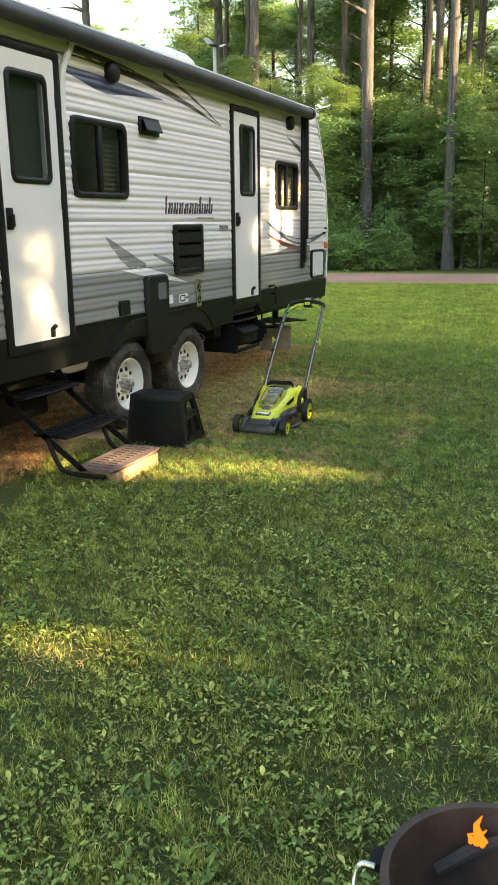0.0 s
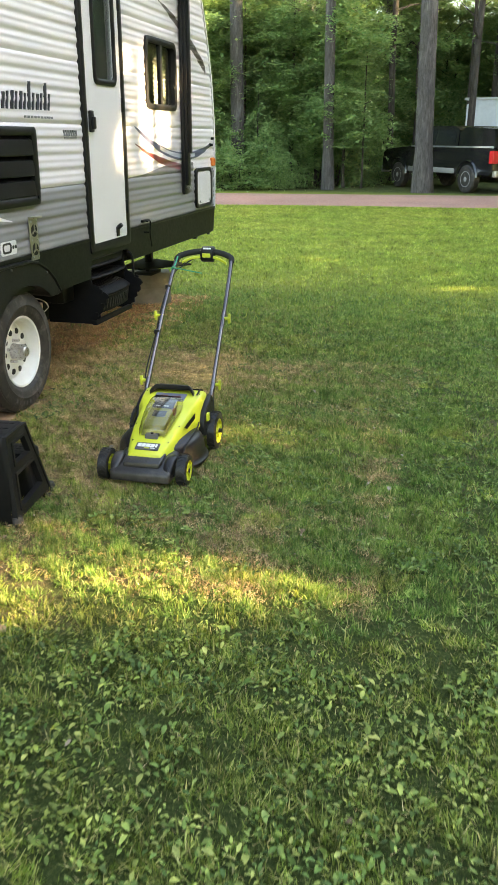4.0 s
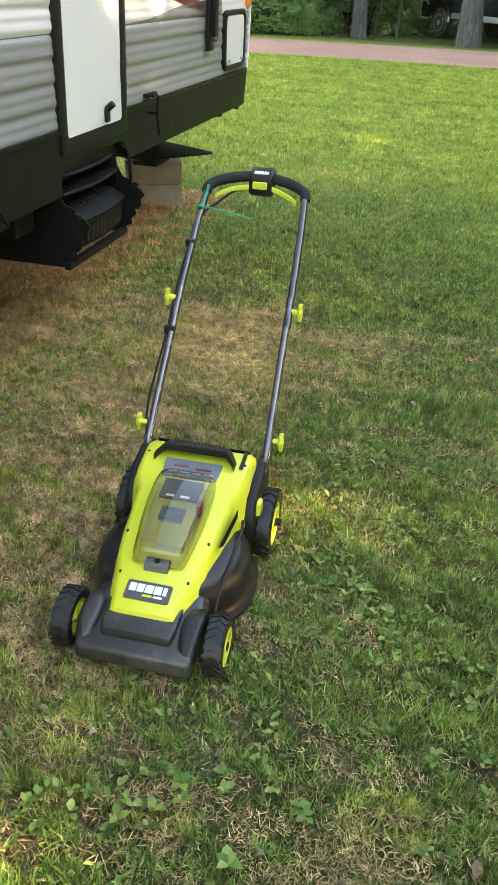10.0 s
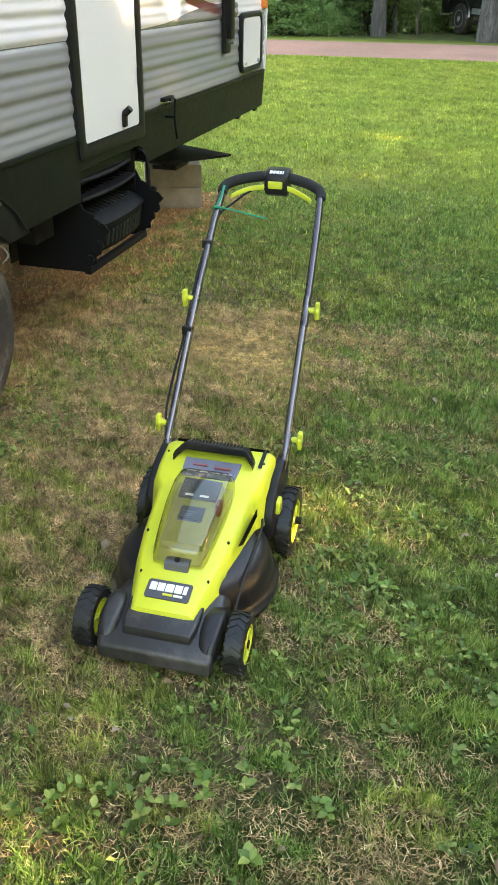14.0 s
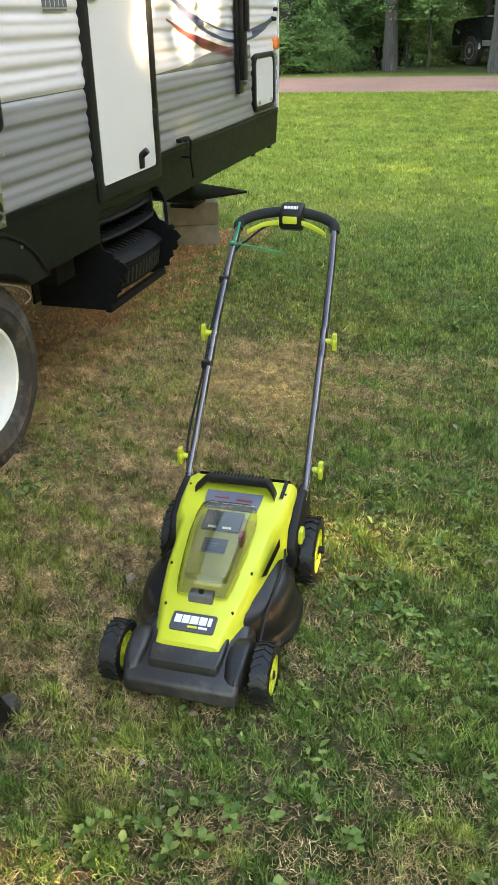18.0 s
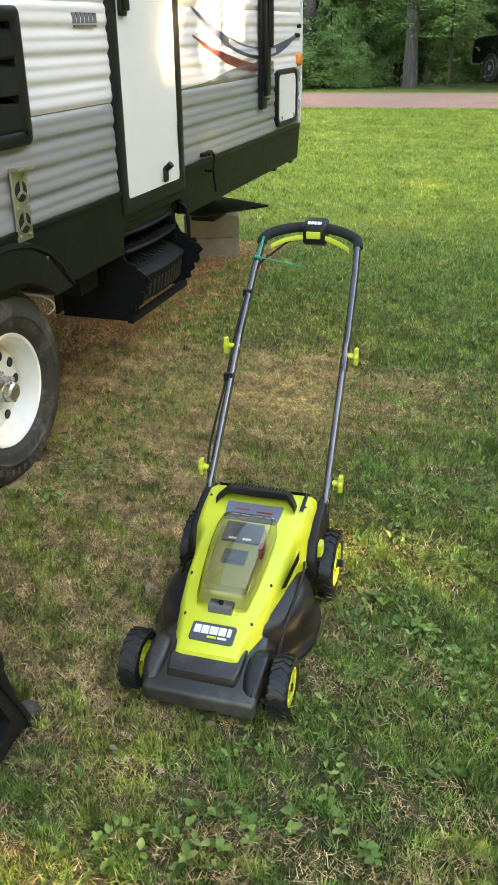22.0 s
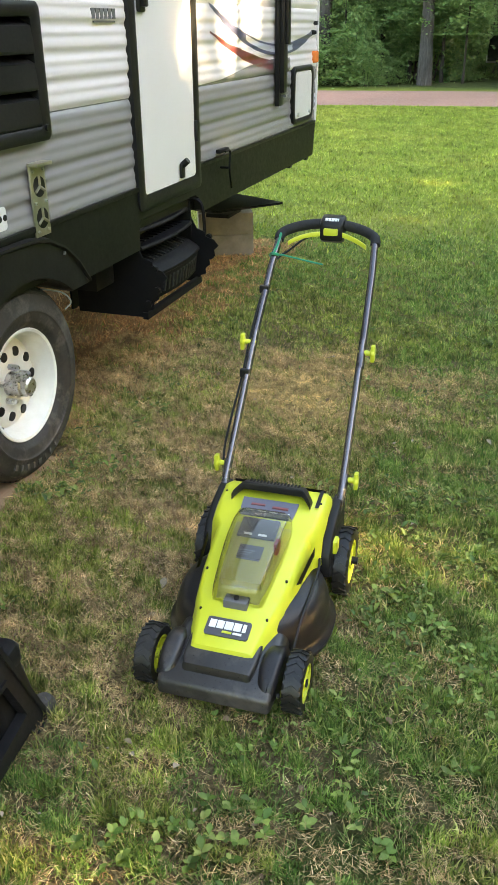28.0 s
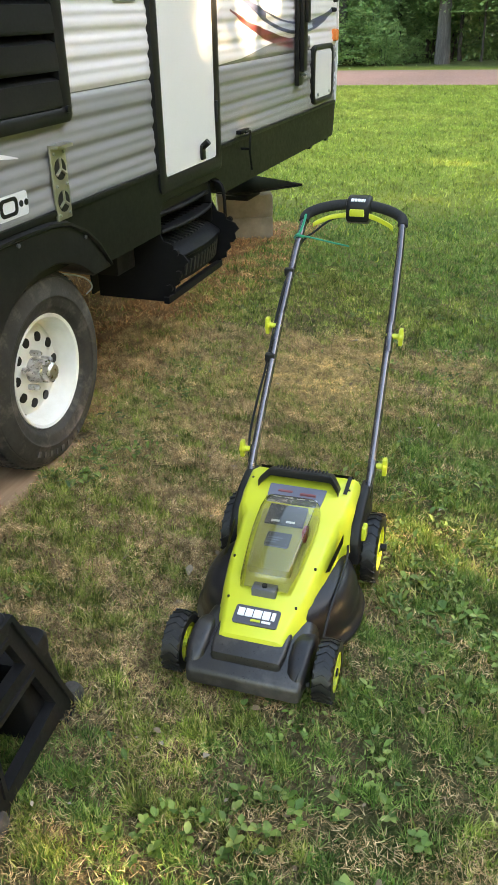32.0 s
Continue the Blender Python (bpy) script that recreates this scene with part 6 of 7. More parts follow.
v[:, 2] = v[:, 2] * 0.3 + 0.004 + 0.010 * np.repeat(rs.rand(len(x)), 3)
stuff_mesh("bleached_grass", v, f, 3, M_TAN, "bleached tan grass in a worn patch", "grass")
x, y = scatter(rs, 120000, -5.4, -3.45, 3.5, 11.4)
keep = clear_of_things(x, y) & (rs.rand(len(x)) < np.clip((-3.48 - x) / 0.2, 0.1, 1) * np.clip((x + 5.4) / 1.2, 0.25, 1))
keep &= rs.rand(len(x)) < np.clip(0.55 + 0.9 * waves(x, y, 0.35, 61), 0.12, 1)
v, f = blades(rs, x[keep], y[keep], 0.075, 0.0040, 1.6)
v[:, 2] = v[:, 2] * 0.45 + 0.004
stuff_mesh("needles", v, f, 3, M_NEEDLE, "rust-brown fallen needles under the trailer", "needles")


def leaves(rs, x, y, z, size, rise, shape=1.0, plain=False, aim=None):
    """Broad leaves: a folded six-sided blade each, on its own slant."""
    n = len(x)
    s = size * (0.6 + 0.8 * rs.rand(n))
    to, up = rs.rand(n) * 2 * math.pi, rise * (rs.rand(n) - 0.25)
    if aim is not None:
        to, up = aim, 0.15 + 0.6 * rs.rand(n)
    d = np.stack([np.cos(to) * np.cos(up), np.sin(to) * np.cos(up), np.sin(up)], 1)
    side = np.stack([-np.sin(to), np.cos(to), 0.25 * (rs.rand(n) - 0.5)], 1)
    nrm = np.cross(d, side)
    c = np.stack([x, y, z], 1)
    if plain:
        v = np.zeros((n, 4, 3))
        for i, (a, b, q) in enumerate(((0, 0, 0), (0.5, 0.42, 0.1), (1.0, 0, -0.06), (0.5, -0.42, 0.1))):
            v[:, i] = c + s[:, None] * (a * d + b * shape * side + q * nrm)
        return v.reshape(-1, 3), np.arange(4 * n)
    v = np.zeros((n, 8, 3))
    for i, (a, b, q) in enumerate(((0, 0, 0), (0.2, 0.20, 0.06), (0.52, 0.38, 0.14), (0.84, 0.24, 0.02), (1.04, 0, -0.14), (0.84, -0.24, 0.02), (0.52, -0.38, 0.14), (0.2, -0.20, 0.06))):
        v[:, i] = c + s[:, None] * (a * d + b * shape * 0.85 * side + q * nrm)
    base = (np.arange(n) * 8)[:, None]
    f = np.concatenate([base + np.array([[0, 1, 2, 3]]), base + np.array([[0, 3, 4, 5]]), base + np.array([[0, 5, 6, 7]])], 1).reshape(-1)
    return v.reshape(-1, 3), f


# low broad-leaved weeds: runners over the nearer lawn, loose rosettes by the mower
cx, cy = scatter(rs, 7000, -3.6, 1.6, 1.5, 10.0)
patchy = waves(cx, cy, 1.1, 31) + 0.4 * waves(cx, cy, 0.4, 32)
by_mower = (cy > 5.15) & (cx < -1.2)
keep = (patchy > 0.05 + 0.36 * dryness(cx, cy) + 0.1 * by_mower) & (bareness(cx, cy) < 0.6) & clear_of_things(cx, cy)
cx, cy = cx[keep], cy[keep]
count = rs.randint(3, 12, len(cx))
px, py = np.repeat(cx, count), np.repeat(cy, count)
a, r = rs.rand(len(px)) * 2 * math.pi, np.repeat(0.02 + 0.05 * rs.rand(len(cx)), count) * np.sqrt(rs.rand(len(px)))
v, f = leaves(rs, px + r * np.cos(a), py + r * np.sin(a), 0.014 + 0.034 * rs.rand(len(px)), (0.013 + 0.017 * np.repeat(rs.rand(len(cx)), count)) * (1 - 0.2 * dryness(px, py)), 1.3, 0.75)
stuff_mesh("weeds", v, f, 4, M_WEED, "low broad-leaved weeds scattered through the grass", "weeds")
# the rosettes one can tell apart in front of and beside the mower: place, spread, leaves, leaf size
ROSETTES = ((-2.36, 6.21, 0.07, 8, 0.03), (-2.31, 5.97, 0.09, 16, 0.04), (-2.23, 5.95, 0.05, 6, 0.045), (-2.12, 5.99, 0.04, 3, 0.045), (-1.94, 5.97, 0.03, 3, 0.05), (-2.05, 5.82, 0.01, 1, 0.055),
            (-2.44, 5.86, 0.08, 12, 0.04), (-2.27, 5.85, 0.08, 9, 0.045), (-1.82, 6.24, 0.05, 6, 0.035), (-1.76, 6.66, 0.12, 34, 0.035), (-1.64, 6.47, 0.10, 24, 0.04), (-1.73, 6.75, 0.10, 26, 0.032),
            (-1.74, 6.54, 0.10, 22, 0.034), (-1.94, 6.80, 0.07, 8, 0.06), (-2.09, 6.84, 0.06, 7, 0.06), (-1.65, 5.96, 0.03, 3, 0.045), (-2.03, 6.02, 0.03, 3, 0.04), (-3.42, 7.12, 0.08, 14, 0.045), (-3.38, 7.3, 0.07, 10, 0.04), (-1.55, 6.2, 0.12, 20, 0.035), (-2.0, 7.15, 0.10, 20, 0.03), (-1.8, 7.2, 0.12, 24, 0.03), (-2.5, 5.8, 0.08, 16, 0.04), (-1.5, 6.75, 0.12, 24, 0.035))
rv, rf, at = [], [], 0
for rx, ry, spread, leafage, size in ROSETTES:
    plants = max(2, int(leafage * 0.55))
    a, r = rs.rand(plants) * 2 * math.pi, spread * np.sqrt(rs.rand(plants))
    px, py = np.repeat(rx + r * np.cos(a), 5), np.repeat(ry + r * np.sin(a), 5)
    aim = np.tile(np.arange(5) * 1.26, plants) + np.repeat(rs.rand(plants) * 6, 5) + 0.5 * rs.rand(5 * plants)
    v, f = leaves(rs, px, py, 0.014 + 0.018 * rs.rand(5 * plants), size * 0.48, 0.5, 1.1, aim=aim)
    rv.append(v)
    rf.append(f + at)
    at += len(v)
stuff_mesh("weed_rosettes", np.concatenate(rv), np.concatenate(rf), 4, M_WEED, "broad-leaved weed rosettes growing in the turf", "weeds")
# clover carpet on the nearer lawn
x, y = scatter(rs, 82000, -3.2, 2.2, 1.3, 6.2)
keep = (waves(x, y, 0.9, 41) + 0.3 * waves(x, y, 0.3, 42) > -0.22 + 0.6 * dryness(x, y)) & (bareness(x, y) < 0.5) & (y < 5.0 + 0.25 * waves(x, y, 0.6, 43) + 0.5 * np.clip(x + 1.2, 0, 2)) & clear_of_things(x, y)
x, y = x[keep], y[keep]
v, f = leaves(rs, x, y, 0.014 + 0.030 * rs.rand(len(x)), 0.009 + 0.020 * rs.rand(len(x)) ** 2, 1.3, 0.85)
stuff_mesh("clover", v, f, 4, M_CLOVER, "small clover leaves in the lawn", "clover")
# fallen brown leaves and pale chips
M_DEAD_LEAF = foliage("dead_leaves", [(0.14, 0.085, 0.045), (0.22, 0.15, 0.09), (0.32, 0.25, 0.17), (0.42, 0.36, 0.28)], 0.8, 0.15)
x, y = scatter(rs, 150, -4.5, 1.5, 2.0, 16.0)
bx, by = scatter(rs, 210, -3.4, -1.1, 5.5, 9.0)
x, y = np.r_[x, bx], np.r_[y, by]
v, f = leaves(rs, x, y, 0.012 + 0.018 * rs.rand(len(x)), 0.012 + 0.018 * rs.rand(len(x)) ** 2, 1.0)
stuff_mesh("fallen_leaves", v, f, 4, M_DEAD_LEAF, "curled brown leaves fallen on the grass", "leaves")

# ---- woods ----
M_BARK = surface("grey_brown_bark", (0.03, 0.023, 0.019), (0.075, 0.06, 0.05), 0.9, scale=5, stretch=(6, 6, 0.9), bump=0.9, bump_scale=9, bump_distance=0.05, stain=(0.22, 0.20, 0.17), stain_amount=0.5)
M_PINE_BARK = surface("grey_pine_bark", (0.032, 0.027, 0.026), (0.108, 0.096, 0.090), 0.9, scale=5, stretch=(6, 6, 1.0), bump=0.9, bump_scale=8, bump_distance=0.06, stain=(0.27, 0.255, 0.235), stain_amount=0.5, stain_scale=1.6)
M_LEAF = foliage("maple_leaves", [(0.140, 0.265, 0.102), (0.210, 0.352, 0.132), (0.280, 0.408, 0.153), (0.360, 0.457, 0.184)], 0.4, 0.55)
M_LEAF_HIGH = foliage("sunlit_canopy_leaves", [(0.115, 0.205, 0.068), (0.168, 0.27, 0.088), (0.225, 0.325, 0.106), (0.30, 0.38, 0.138)], 0.4, 0.6)


def crown_mesh(seed, count, clumps, rx, rz, leaf, flat=0.35, plain=False):
    """Leaves in many flattened sprays inside an uneven egg, about the origin at its base."""
    rs = np.random.RandomState(seed)
    d = rs.normal(size=(clumps, 3))
    d /= np.linalg.norm(d, axis=1)[:, None]
    r = (0.2 + 0.95 * rs.rand(clumps) ** 0.7)[:, None]
    c = d * r * np.array([rx, rx, rz / 2]) + np.array([0, 0, rz / 2])
    which = rs.randint(0, clumps, count)
    size = (0.12 + 0.22 * rs.rand(clumps)) * rx
    off = rs.normal(size=(count, 3)) * size[which][:, None] * np.array([1, 1, flat])
    p = c[which] + off
    p[:, 2] -= 0.25 * (off[:, 0] ** 2 + off[:, 1] ** 2) / size[which]
    p[:, 2] = np.maximum(p[:, 2], 0.02)
    v, f = leaves(rs, p[:, 0], p[:, 1], p[:, 2], leaf, 1.6, 1.25, plain)
    return v, f


def trunk_mesh(seed, height, radius, lean=0.03, top=0.45, limbs=0, limb_from=0.4, reach=1.5):
    """A tapered stem, wider at the root, with limbs."""
    rs = random.Random(seed)
    bm = bmesh.new()
    pts, rad = [], []
    px = py = 0.0
    for k in range(15):
        t = k / 14
        px += rs.uniform(-lean, lean) * height / 14
        py += rs.uniform(-lean, lean) * height / 14
        pts.append((px, py, -0.05 + t * height))
        rad.append(radius * (1 - (1 - top) * t) * (1 + 0.32 * math.exp(-t * height / 0.3)))
    tube(bm, pts, rad, 14)
    for _ in range(limbs):
        t = rs.uniform(limb_from, 0.95)
        i = int(t * 14)
        a, up = rs.uniform(0, 2 * math.pi), rs.uniform(0.1, 0.8)
        p = Vector(pts[i])
        e = p + Vector((math.cos(a), math.sin(a), up)) * reach * rs.uniform(0.5, 1)
        m = (p + e) / 2 + Vector((rs.uniform(-.1, .1), rs.uniform(-.1, .1), rs.uniform(-.15, .1)))
        r0 = rad[i] * 0.4
        tube(bm, [p, m, e], [r0, r0 * 0.6, r0 * 0.2], 6)
    return bm


CROWNS = []
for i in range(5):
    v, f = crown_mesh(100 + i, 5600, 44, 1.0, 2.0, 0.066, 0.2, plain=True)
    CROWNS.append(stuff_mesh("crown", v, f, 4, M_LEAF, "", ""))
HIGH = []
for i in range(4):
    v, f = crown_mesh(200 + i, 6500, 40, 1.0, 1.7, 0.06, 0.3, True)
    HIGH.append(stuff_mesh("crown", v, f, 4, M_LEAF_HIGH, "", ""))
SHADE = []
for i in range(4):
    v, f = crown_mesh(200 + i, 1700, 40, 1.0, 1.7, 0.135, 0.45, True)
    SHADE.append(stuff_mesh("crown", v, f, 4, M_LEAF_HIGH, "", ""))
SHRUB_STEMS = []
for i in range(3):
    bm = bmesh.new()
    r = random.Random(40 + i)
    for k in range(5):
        a = r.uniform(0, 6.28)
        tube(bm, [(0.1 * math.cos(a), 0.1 * math.sin(a), -0.03), (0.25 * math.cos(a), 0.25 * math.sin(a), 0.5), (0.5 * math.cos(a), 0.5 * math.sin(a), 1.3)], [0.02, 0.014, 0.006], 6)
    SHRUB_STEMS.append(mesh_of("stem", bm, M_BARK, True))
STEMS = [mesh_of("trunk", trunk_mesh(60 + i, 1.0 * 14, 0.14, 0.05, 0.35, 12, 0.3, 1.8), M_BARK, True) for i in range(4)]
PINES = [mesh_of("trunk", trunk_mesh(80 + i, 18, 0.30, 0.004, 0.62, 7, 0.55, 1.6), M_PINE_BARK, True) for i in range(3)]


def child(name, me, parent, m):
    ob = new(name, me)
    ob.parent = parent
    ob.matrix_basis = m
    return ob


def placed(x, y, z, turn, sx, sz):
    return Matrix.LocRotScale((x, y, z), Euler((0, 0, turn)), (sx, sx, sz))


def shrub(x, y, w, h, rnd):
    e = thing("shrub", "green broad-leaved shrub at the edge of the woods", "shrub", (x, y, 0), "woodland shrubs", own_axes=True)
    child("stem", rnd.choice(SHRUB_STEMS), e, placed(0, 0, 0, rnd.uniform(0, 6), w, h * 0.45))
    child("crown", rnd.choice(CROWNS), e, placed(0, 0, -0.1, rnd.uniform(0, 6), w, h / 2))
    return e


def broadleaf(x, y, h, rnd, low=0.25, wide=2.2, label="slender broad-leaved tree in the woods"):
    e = thing("tree", label, "tree", (x, y, 0), "woodland trees", own_axes=True)
    k = h / 14
    child("trunk", rnd.choice(STEMS), e, placed(0, 0, 0, rnd.uniform(0, 6), k * rnd.uniform(0.7, 1.2), k))
    z = h * low
    while z < h * 0.95:
        w = wide * rnd.uniform(0.7, 1.15)
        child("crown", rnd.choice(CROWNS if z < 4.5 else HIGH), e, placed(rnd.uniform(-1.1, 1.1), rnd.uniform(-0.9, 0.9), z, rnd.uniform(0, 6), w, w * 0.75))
        z += w * 1.0
    return e


def pine(x, y, girth, lean, rnd, h=18, label="tall straight pine with grey bark"):
    e = thing("pine_tree", label, "tree", (x, y, 0), "tall pines", own_axes=True)
    child("trunk", rnd.choice(PINES), e, Matrix.Rotation(radians(lean), 4, "Y") @ placed(0, 0, 0, rnd.uniform(0, 6), girth / 0.6, h / 18))
    for k in range(2):
        child("crown", rnd.choice(HIGH), e, placed(rnd.uniform(-1.2, 1.2), rnd.uniform(-1.2, 1.2), h * 0.78 + k * 2.0, rnd.uniform(0, 6), 2.4, 1.4))
    return e


rnd = random.Random(11)
# pines by the road
for x, y, g in ((-2.4, 30.8, 0.56), (-8.8, 32.2, 0.48), (-5.55, 31.6, 0.36), (-7.05, 36.0, 0.40), (-6.1, 40.0, 0.32), (-0.15, 42.0, 0.52), (-13.1, 38.0, 0.40), (-12.4, 42.0, 0.3), (-5.0, 44.0, 0.34), (-14.1, 34.0, 0.42), (0.85, 43.0, 0.42), (-18.5, 40, 0.5), (4.5, 34, 0.5), (-24, 37, 0.5)):
    pine(x, y, g, {-2.4: -1.65, -5.55: -0.8, -8.8: -0.5}.get(x, 0.0), rnd)
# thin dark stems deeper in
for k in range(26):
    x, y = -30 + 36 * ((k * 0.618) % 1), 37 + 20 * ((k * 0.382) % 1)
    e = thing("tree", "thin dark-stemmed tree in the woods", "tree", (x, y, 0), "woodland trees", own_axes=True)
    child("trunk", rnd.choice(STEMS), e, placed(0, 0, 0, rnd.uniform(0, 6), rnd.uniform(0.7, 1.3), 1.25))
    child("crown", rnd.choice(HIGH), e, placed(0.4, 0, 11 + rnd.uniform(0, 2), rnd.uniform(0, 6), 2.0, 1.4))
# bare stems of middling trees just inside the edge
for x, y, k in ((-7.39, 35.4, 1.5), (-7.22, 36.6, 1.1), (-6.07, 37.6, 1.25), (-5.85, 39.0, 0.8), (-4.22, 38.6, 1.0), (-1.09, 36.6, 1.0), (-11.25, 36.4, 1.4), (-9.9, 35.2, 1.0), (-12.9, 36.0, 1.1), (-10.6, 38.0, 0.8), (-15.4, 36.2, 1.3), (-3.3, 40.0, 0.9), (-17.2, 38.0, 1.2)):
    e = thing("tree", "thin dark-stemmed tree in the woods", "tree", (x, y, 0), "woodland trees", own_axes=True)
    child("trunk", rnd.choice(STEMS), e, placed(0, 0, 0, rnd.uniform(0, 6), k, 1.25))
    child("crown", rnd.choice(HIGH), e, placed(0.4, 0, 12 + rnd.uniform(0, 2), rnd.uniform(0, 6), 1.9, 1.3))
# slender young maples fill the edge of the woods
for k in range(78):
    x = -26 + 30 * ((k * 0.618) % 1) + rnd.uniform(-0.4, 0.4)
    y = 32.6 + rnd.uniform(0, 4.4) + 0.12 * (x + 7)
    if -5.0 < x < 4.5 and y < 42:
        y += 10
    broadleaf(x, y, rnd.uniform(3.2, 8.0), rnd, rnd.uniform(0.05, 0.3), rnd.uniform(0.8, 1.45), "young maple with layered green leaves")
for k in range(34):
    x = -24 + 30 * k / 33 + rnd.uniform(-0.4, 0.4)
    y = 31.2 + rnd.uniform(-0.3, 1.2) + 0.12 * (x + 7)
    if -6.2 < x < 3.2:
        continue
    shrub(x, y, rnd.uniform(0.5, 1.3), rnd.uniform(0.6, 3.0), rnd)
for k in range(24):
    x = -26 + 34 * k / 23 + rnd.uniform(-0.6, 0.6)
    y = 34.5 + rnd.uniform(-0.8, 1.8) + 0.12 * (x + 7)
    if -4.9 < x < 4.5 and y < 42:
        y += 7
    shrub(x, y, rnd.uniform(1.3, 2.2), rnd.uniform(2.5, 5.0), rnd)
for k in range(46):
    x = -34 + 50 * ((k * 0.618) % 1) + rnd.uniform(-0.5, 0.5)
    y = 40 + 24 * (k / 45) + rnd.uniform(-1, 1)
    broadleaf(x * (0.6 + y / 90), y, rnd.uniform(10, 16), rnd, rnd.uniform(0.15, 0.4), rnd.uniform(1.5, 2.3))
# a small maple between the pines, open below, and low growth round it
broadleaf(-4.55, 32.6, 4.2, rnd, 0.30, 0.85, "young maple with layered green leaves")
broadleaf(-6.3, 33.4, 5.0, rnd, 0.12, 1.0, "young maple with layered green leaves")
for x, y, w, h in ((-4.75, 33.9, 0.6, 0.7), (-6.6, 31.9, 0.5, 0.9), (-4.1, 36.4, 0.9, 1.4), (-5.0, 36.8, 1.2, 2.6)):
    shrub(x, y, w, h, rnd)
# distant woods close the view
rs = np.random.RandomState(77)
n = 64000
a = rs.rand(n) * 2 * math.pi
dist = 62 + 28 * rs.rand(n)
px, py = -5 + dist * np.cos(a), 8 + dist * np.sin(a)
pz = 20.0 * rs.rand(n) ** 1.1 * (1 + 0.25 * np.sin(a * 23) + 0.2 * np.sin(a * 57 + 1))
keep = rs.rand(n) < (0.6 + 0.4 * np.sin(px * 0.9 + pz * 0.7) * np.sin(py * 0.8 - pz)) * np.clip(1.3 - pz / 20, 0.2, 1)
v, f = leaves(rs, px[keep], py[keep], pz[keep], 0.75, 1.6, 1.2)
stuff_mesh("far_woods", v, f, 4, M_LEAF_HIGH, "distant green woods all round the clearing", "woods")

# unseen trees added to shade the clearing, crowns left out along these sun beams
BEAMS = ((-3.2, 5.08, 0.0, 0.20), (-2.85, 5.12, 0.0, 0.27), (-2.46, 5.23, 0.0, 0.265), (-2.13, 5.42, 0.0, 0.15),
         (-3.52, 9.43, 1.70, 0.17), (-3.52, 9.78, 1.98, 0.26), (-3.52, 9.34, 2.15, 0.12), (-3.52, 8.74, 1.50, 0.035),
         (-3.52, 4.95, 1.50, 0.07), (-3.52, 5.0, 1.08, 0.06), (-1.82, 2.78, 0.0, 0.16), (-1.55, 2.64, 0.0, 0.09),
         (-2.15, 7.12, 0.0, 0.045), (-1.92, 7.22, 0.0, 0.045), (-1.70, 7.32, 0.0, 0.05),
         (-0.6, 11.0, 0.0, 0.04), (-1.0, 12.6, 0.0, 0.08), (-3.0, 14.8, 0.0, 0.02), (-5.5, 17.4, 0.0, 0.02), (-2.0, 19.4, 0.0, 0.02), (-6.0, 21.4, 0.0, 0.02))


def beam_gap(x, y, z):
    """How far a place lies outside the nearest beam."""
    best = 9.0
    for bx, by, bz, br in BEAMS:
        t = (x - bx) / SUN_TO.x
        best = min(best, math.hypot(by + SUN_TO.y * t - y, bz + SUN_TO.z * t - z) - br)
    return best


rnd = random.Random(17)
for k in range(58):
    first = k < 32
    y = -9 + 1.6 * k if first else -12 + 2.2 * (k - 32) + rnd.uniform(-0.3, 0.3)
    x = 8.5 + 0.8 * (k % 2) if first else 12.5 + 1.2 * (k % 2)
    fine_row = first and 2.5 < y < 13.5
    size, step, cols = (0.46, 0.46, 4) if fine_row else (0.85, 0.95, 3) if first else (1.25, 1.25, 3)
    h = rnd.uniform(9.5, 11.0) if first else rnd.uniform(11.5, 13)
    e = thing("tree", "unseen leafy tree added to shade the clearing from the low sun", "tree", (x, y, 0), "woodland trees", own_axes=True)
    child("trunk", rnd.choice(STEMS), e, placed(0, 0, 0, rnd.uniform(0, 6), 0.8, h / 14))
    thick = 1.0 if y < 12 else 0.80 if y < 22 else 0.65 if y < 27 else 0.65
    for row in range(int((h - 1.2) / step)):
        for col in range(cols):
            w = size * rnd.uniform(0.9, 1.12)
            dx, dy, z = rnd.uniform(-0.8, 0.8), (col - (cols - 1) / 2) * size * 0.87 + rnd.uniform(-0.3, 0.3) * size, 1.0 + (row + rnd.uniform(-0.25, 0.25)) * step
            gap = beam_gap(x + dx, y + dy, z + w * 0.7)
            if gap < (0.12 if fine_row else 0.35) or rnd.random() > thick:
                continue
            w = min(w, max(0.16, gap))
            child("crown", rnd.choice(SHADE), e, placed(dx, dy, z + (size - w) * 0.7, rnd.uniform(0, 6), w, w * 0.85))

# ---- the step stool ----
stool = thing("step_stool", "black moulded plastic two-step stool on the grass", "step stool", pose(-3.075, 5.935, 0, 0, 0, 6), own_axes=True)
HW, SH_TOP, SH_LOW = 0.205, 0.415, 0.25
STOOL_OUT = ((-0.25, 0.0), (-0.212, SH_TOP - 0.012), (-0.004, SH_TOP - 0.012), (0.14, 0.03), (0.14, 0.0), (0.09, 0.0), (0.075, 0.028), (-0.185, 0.028), (-0.205, 0.0))
STOOL_HOLES = (((-0.175, 0.265), (-0.165, 0.365), (-0.035, 0.365), (0.004, 0.265)), ((-0.195, 0.065), (-0.18, 0.225), (0.020, 0.225), (0.072, 0.085)))
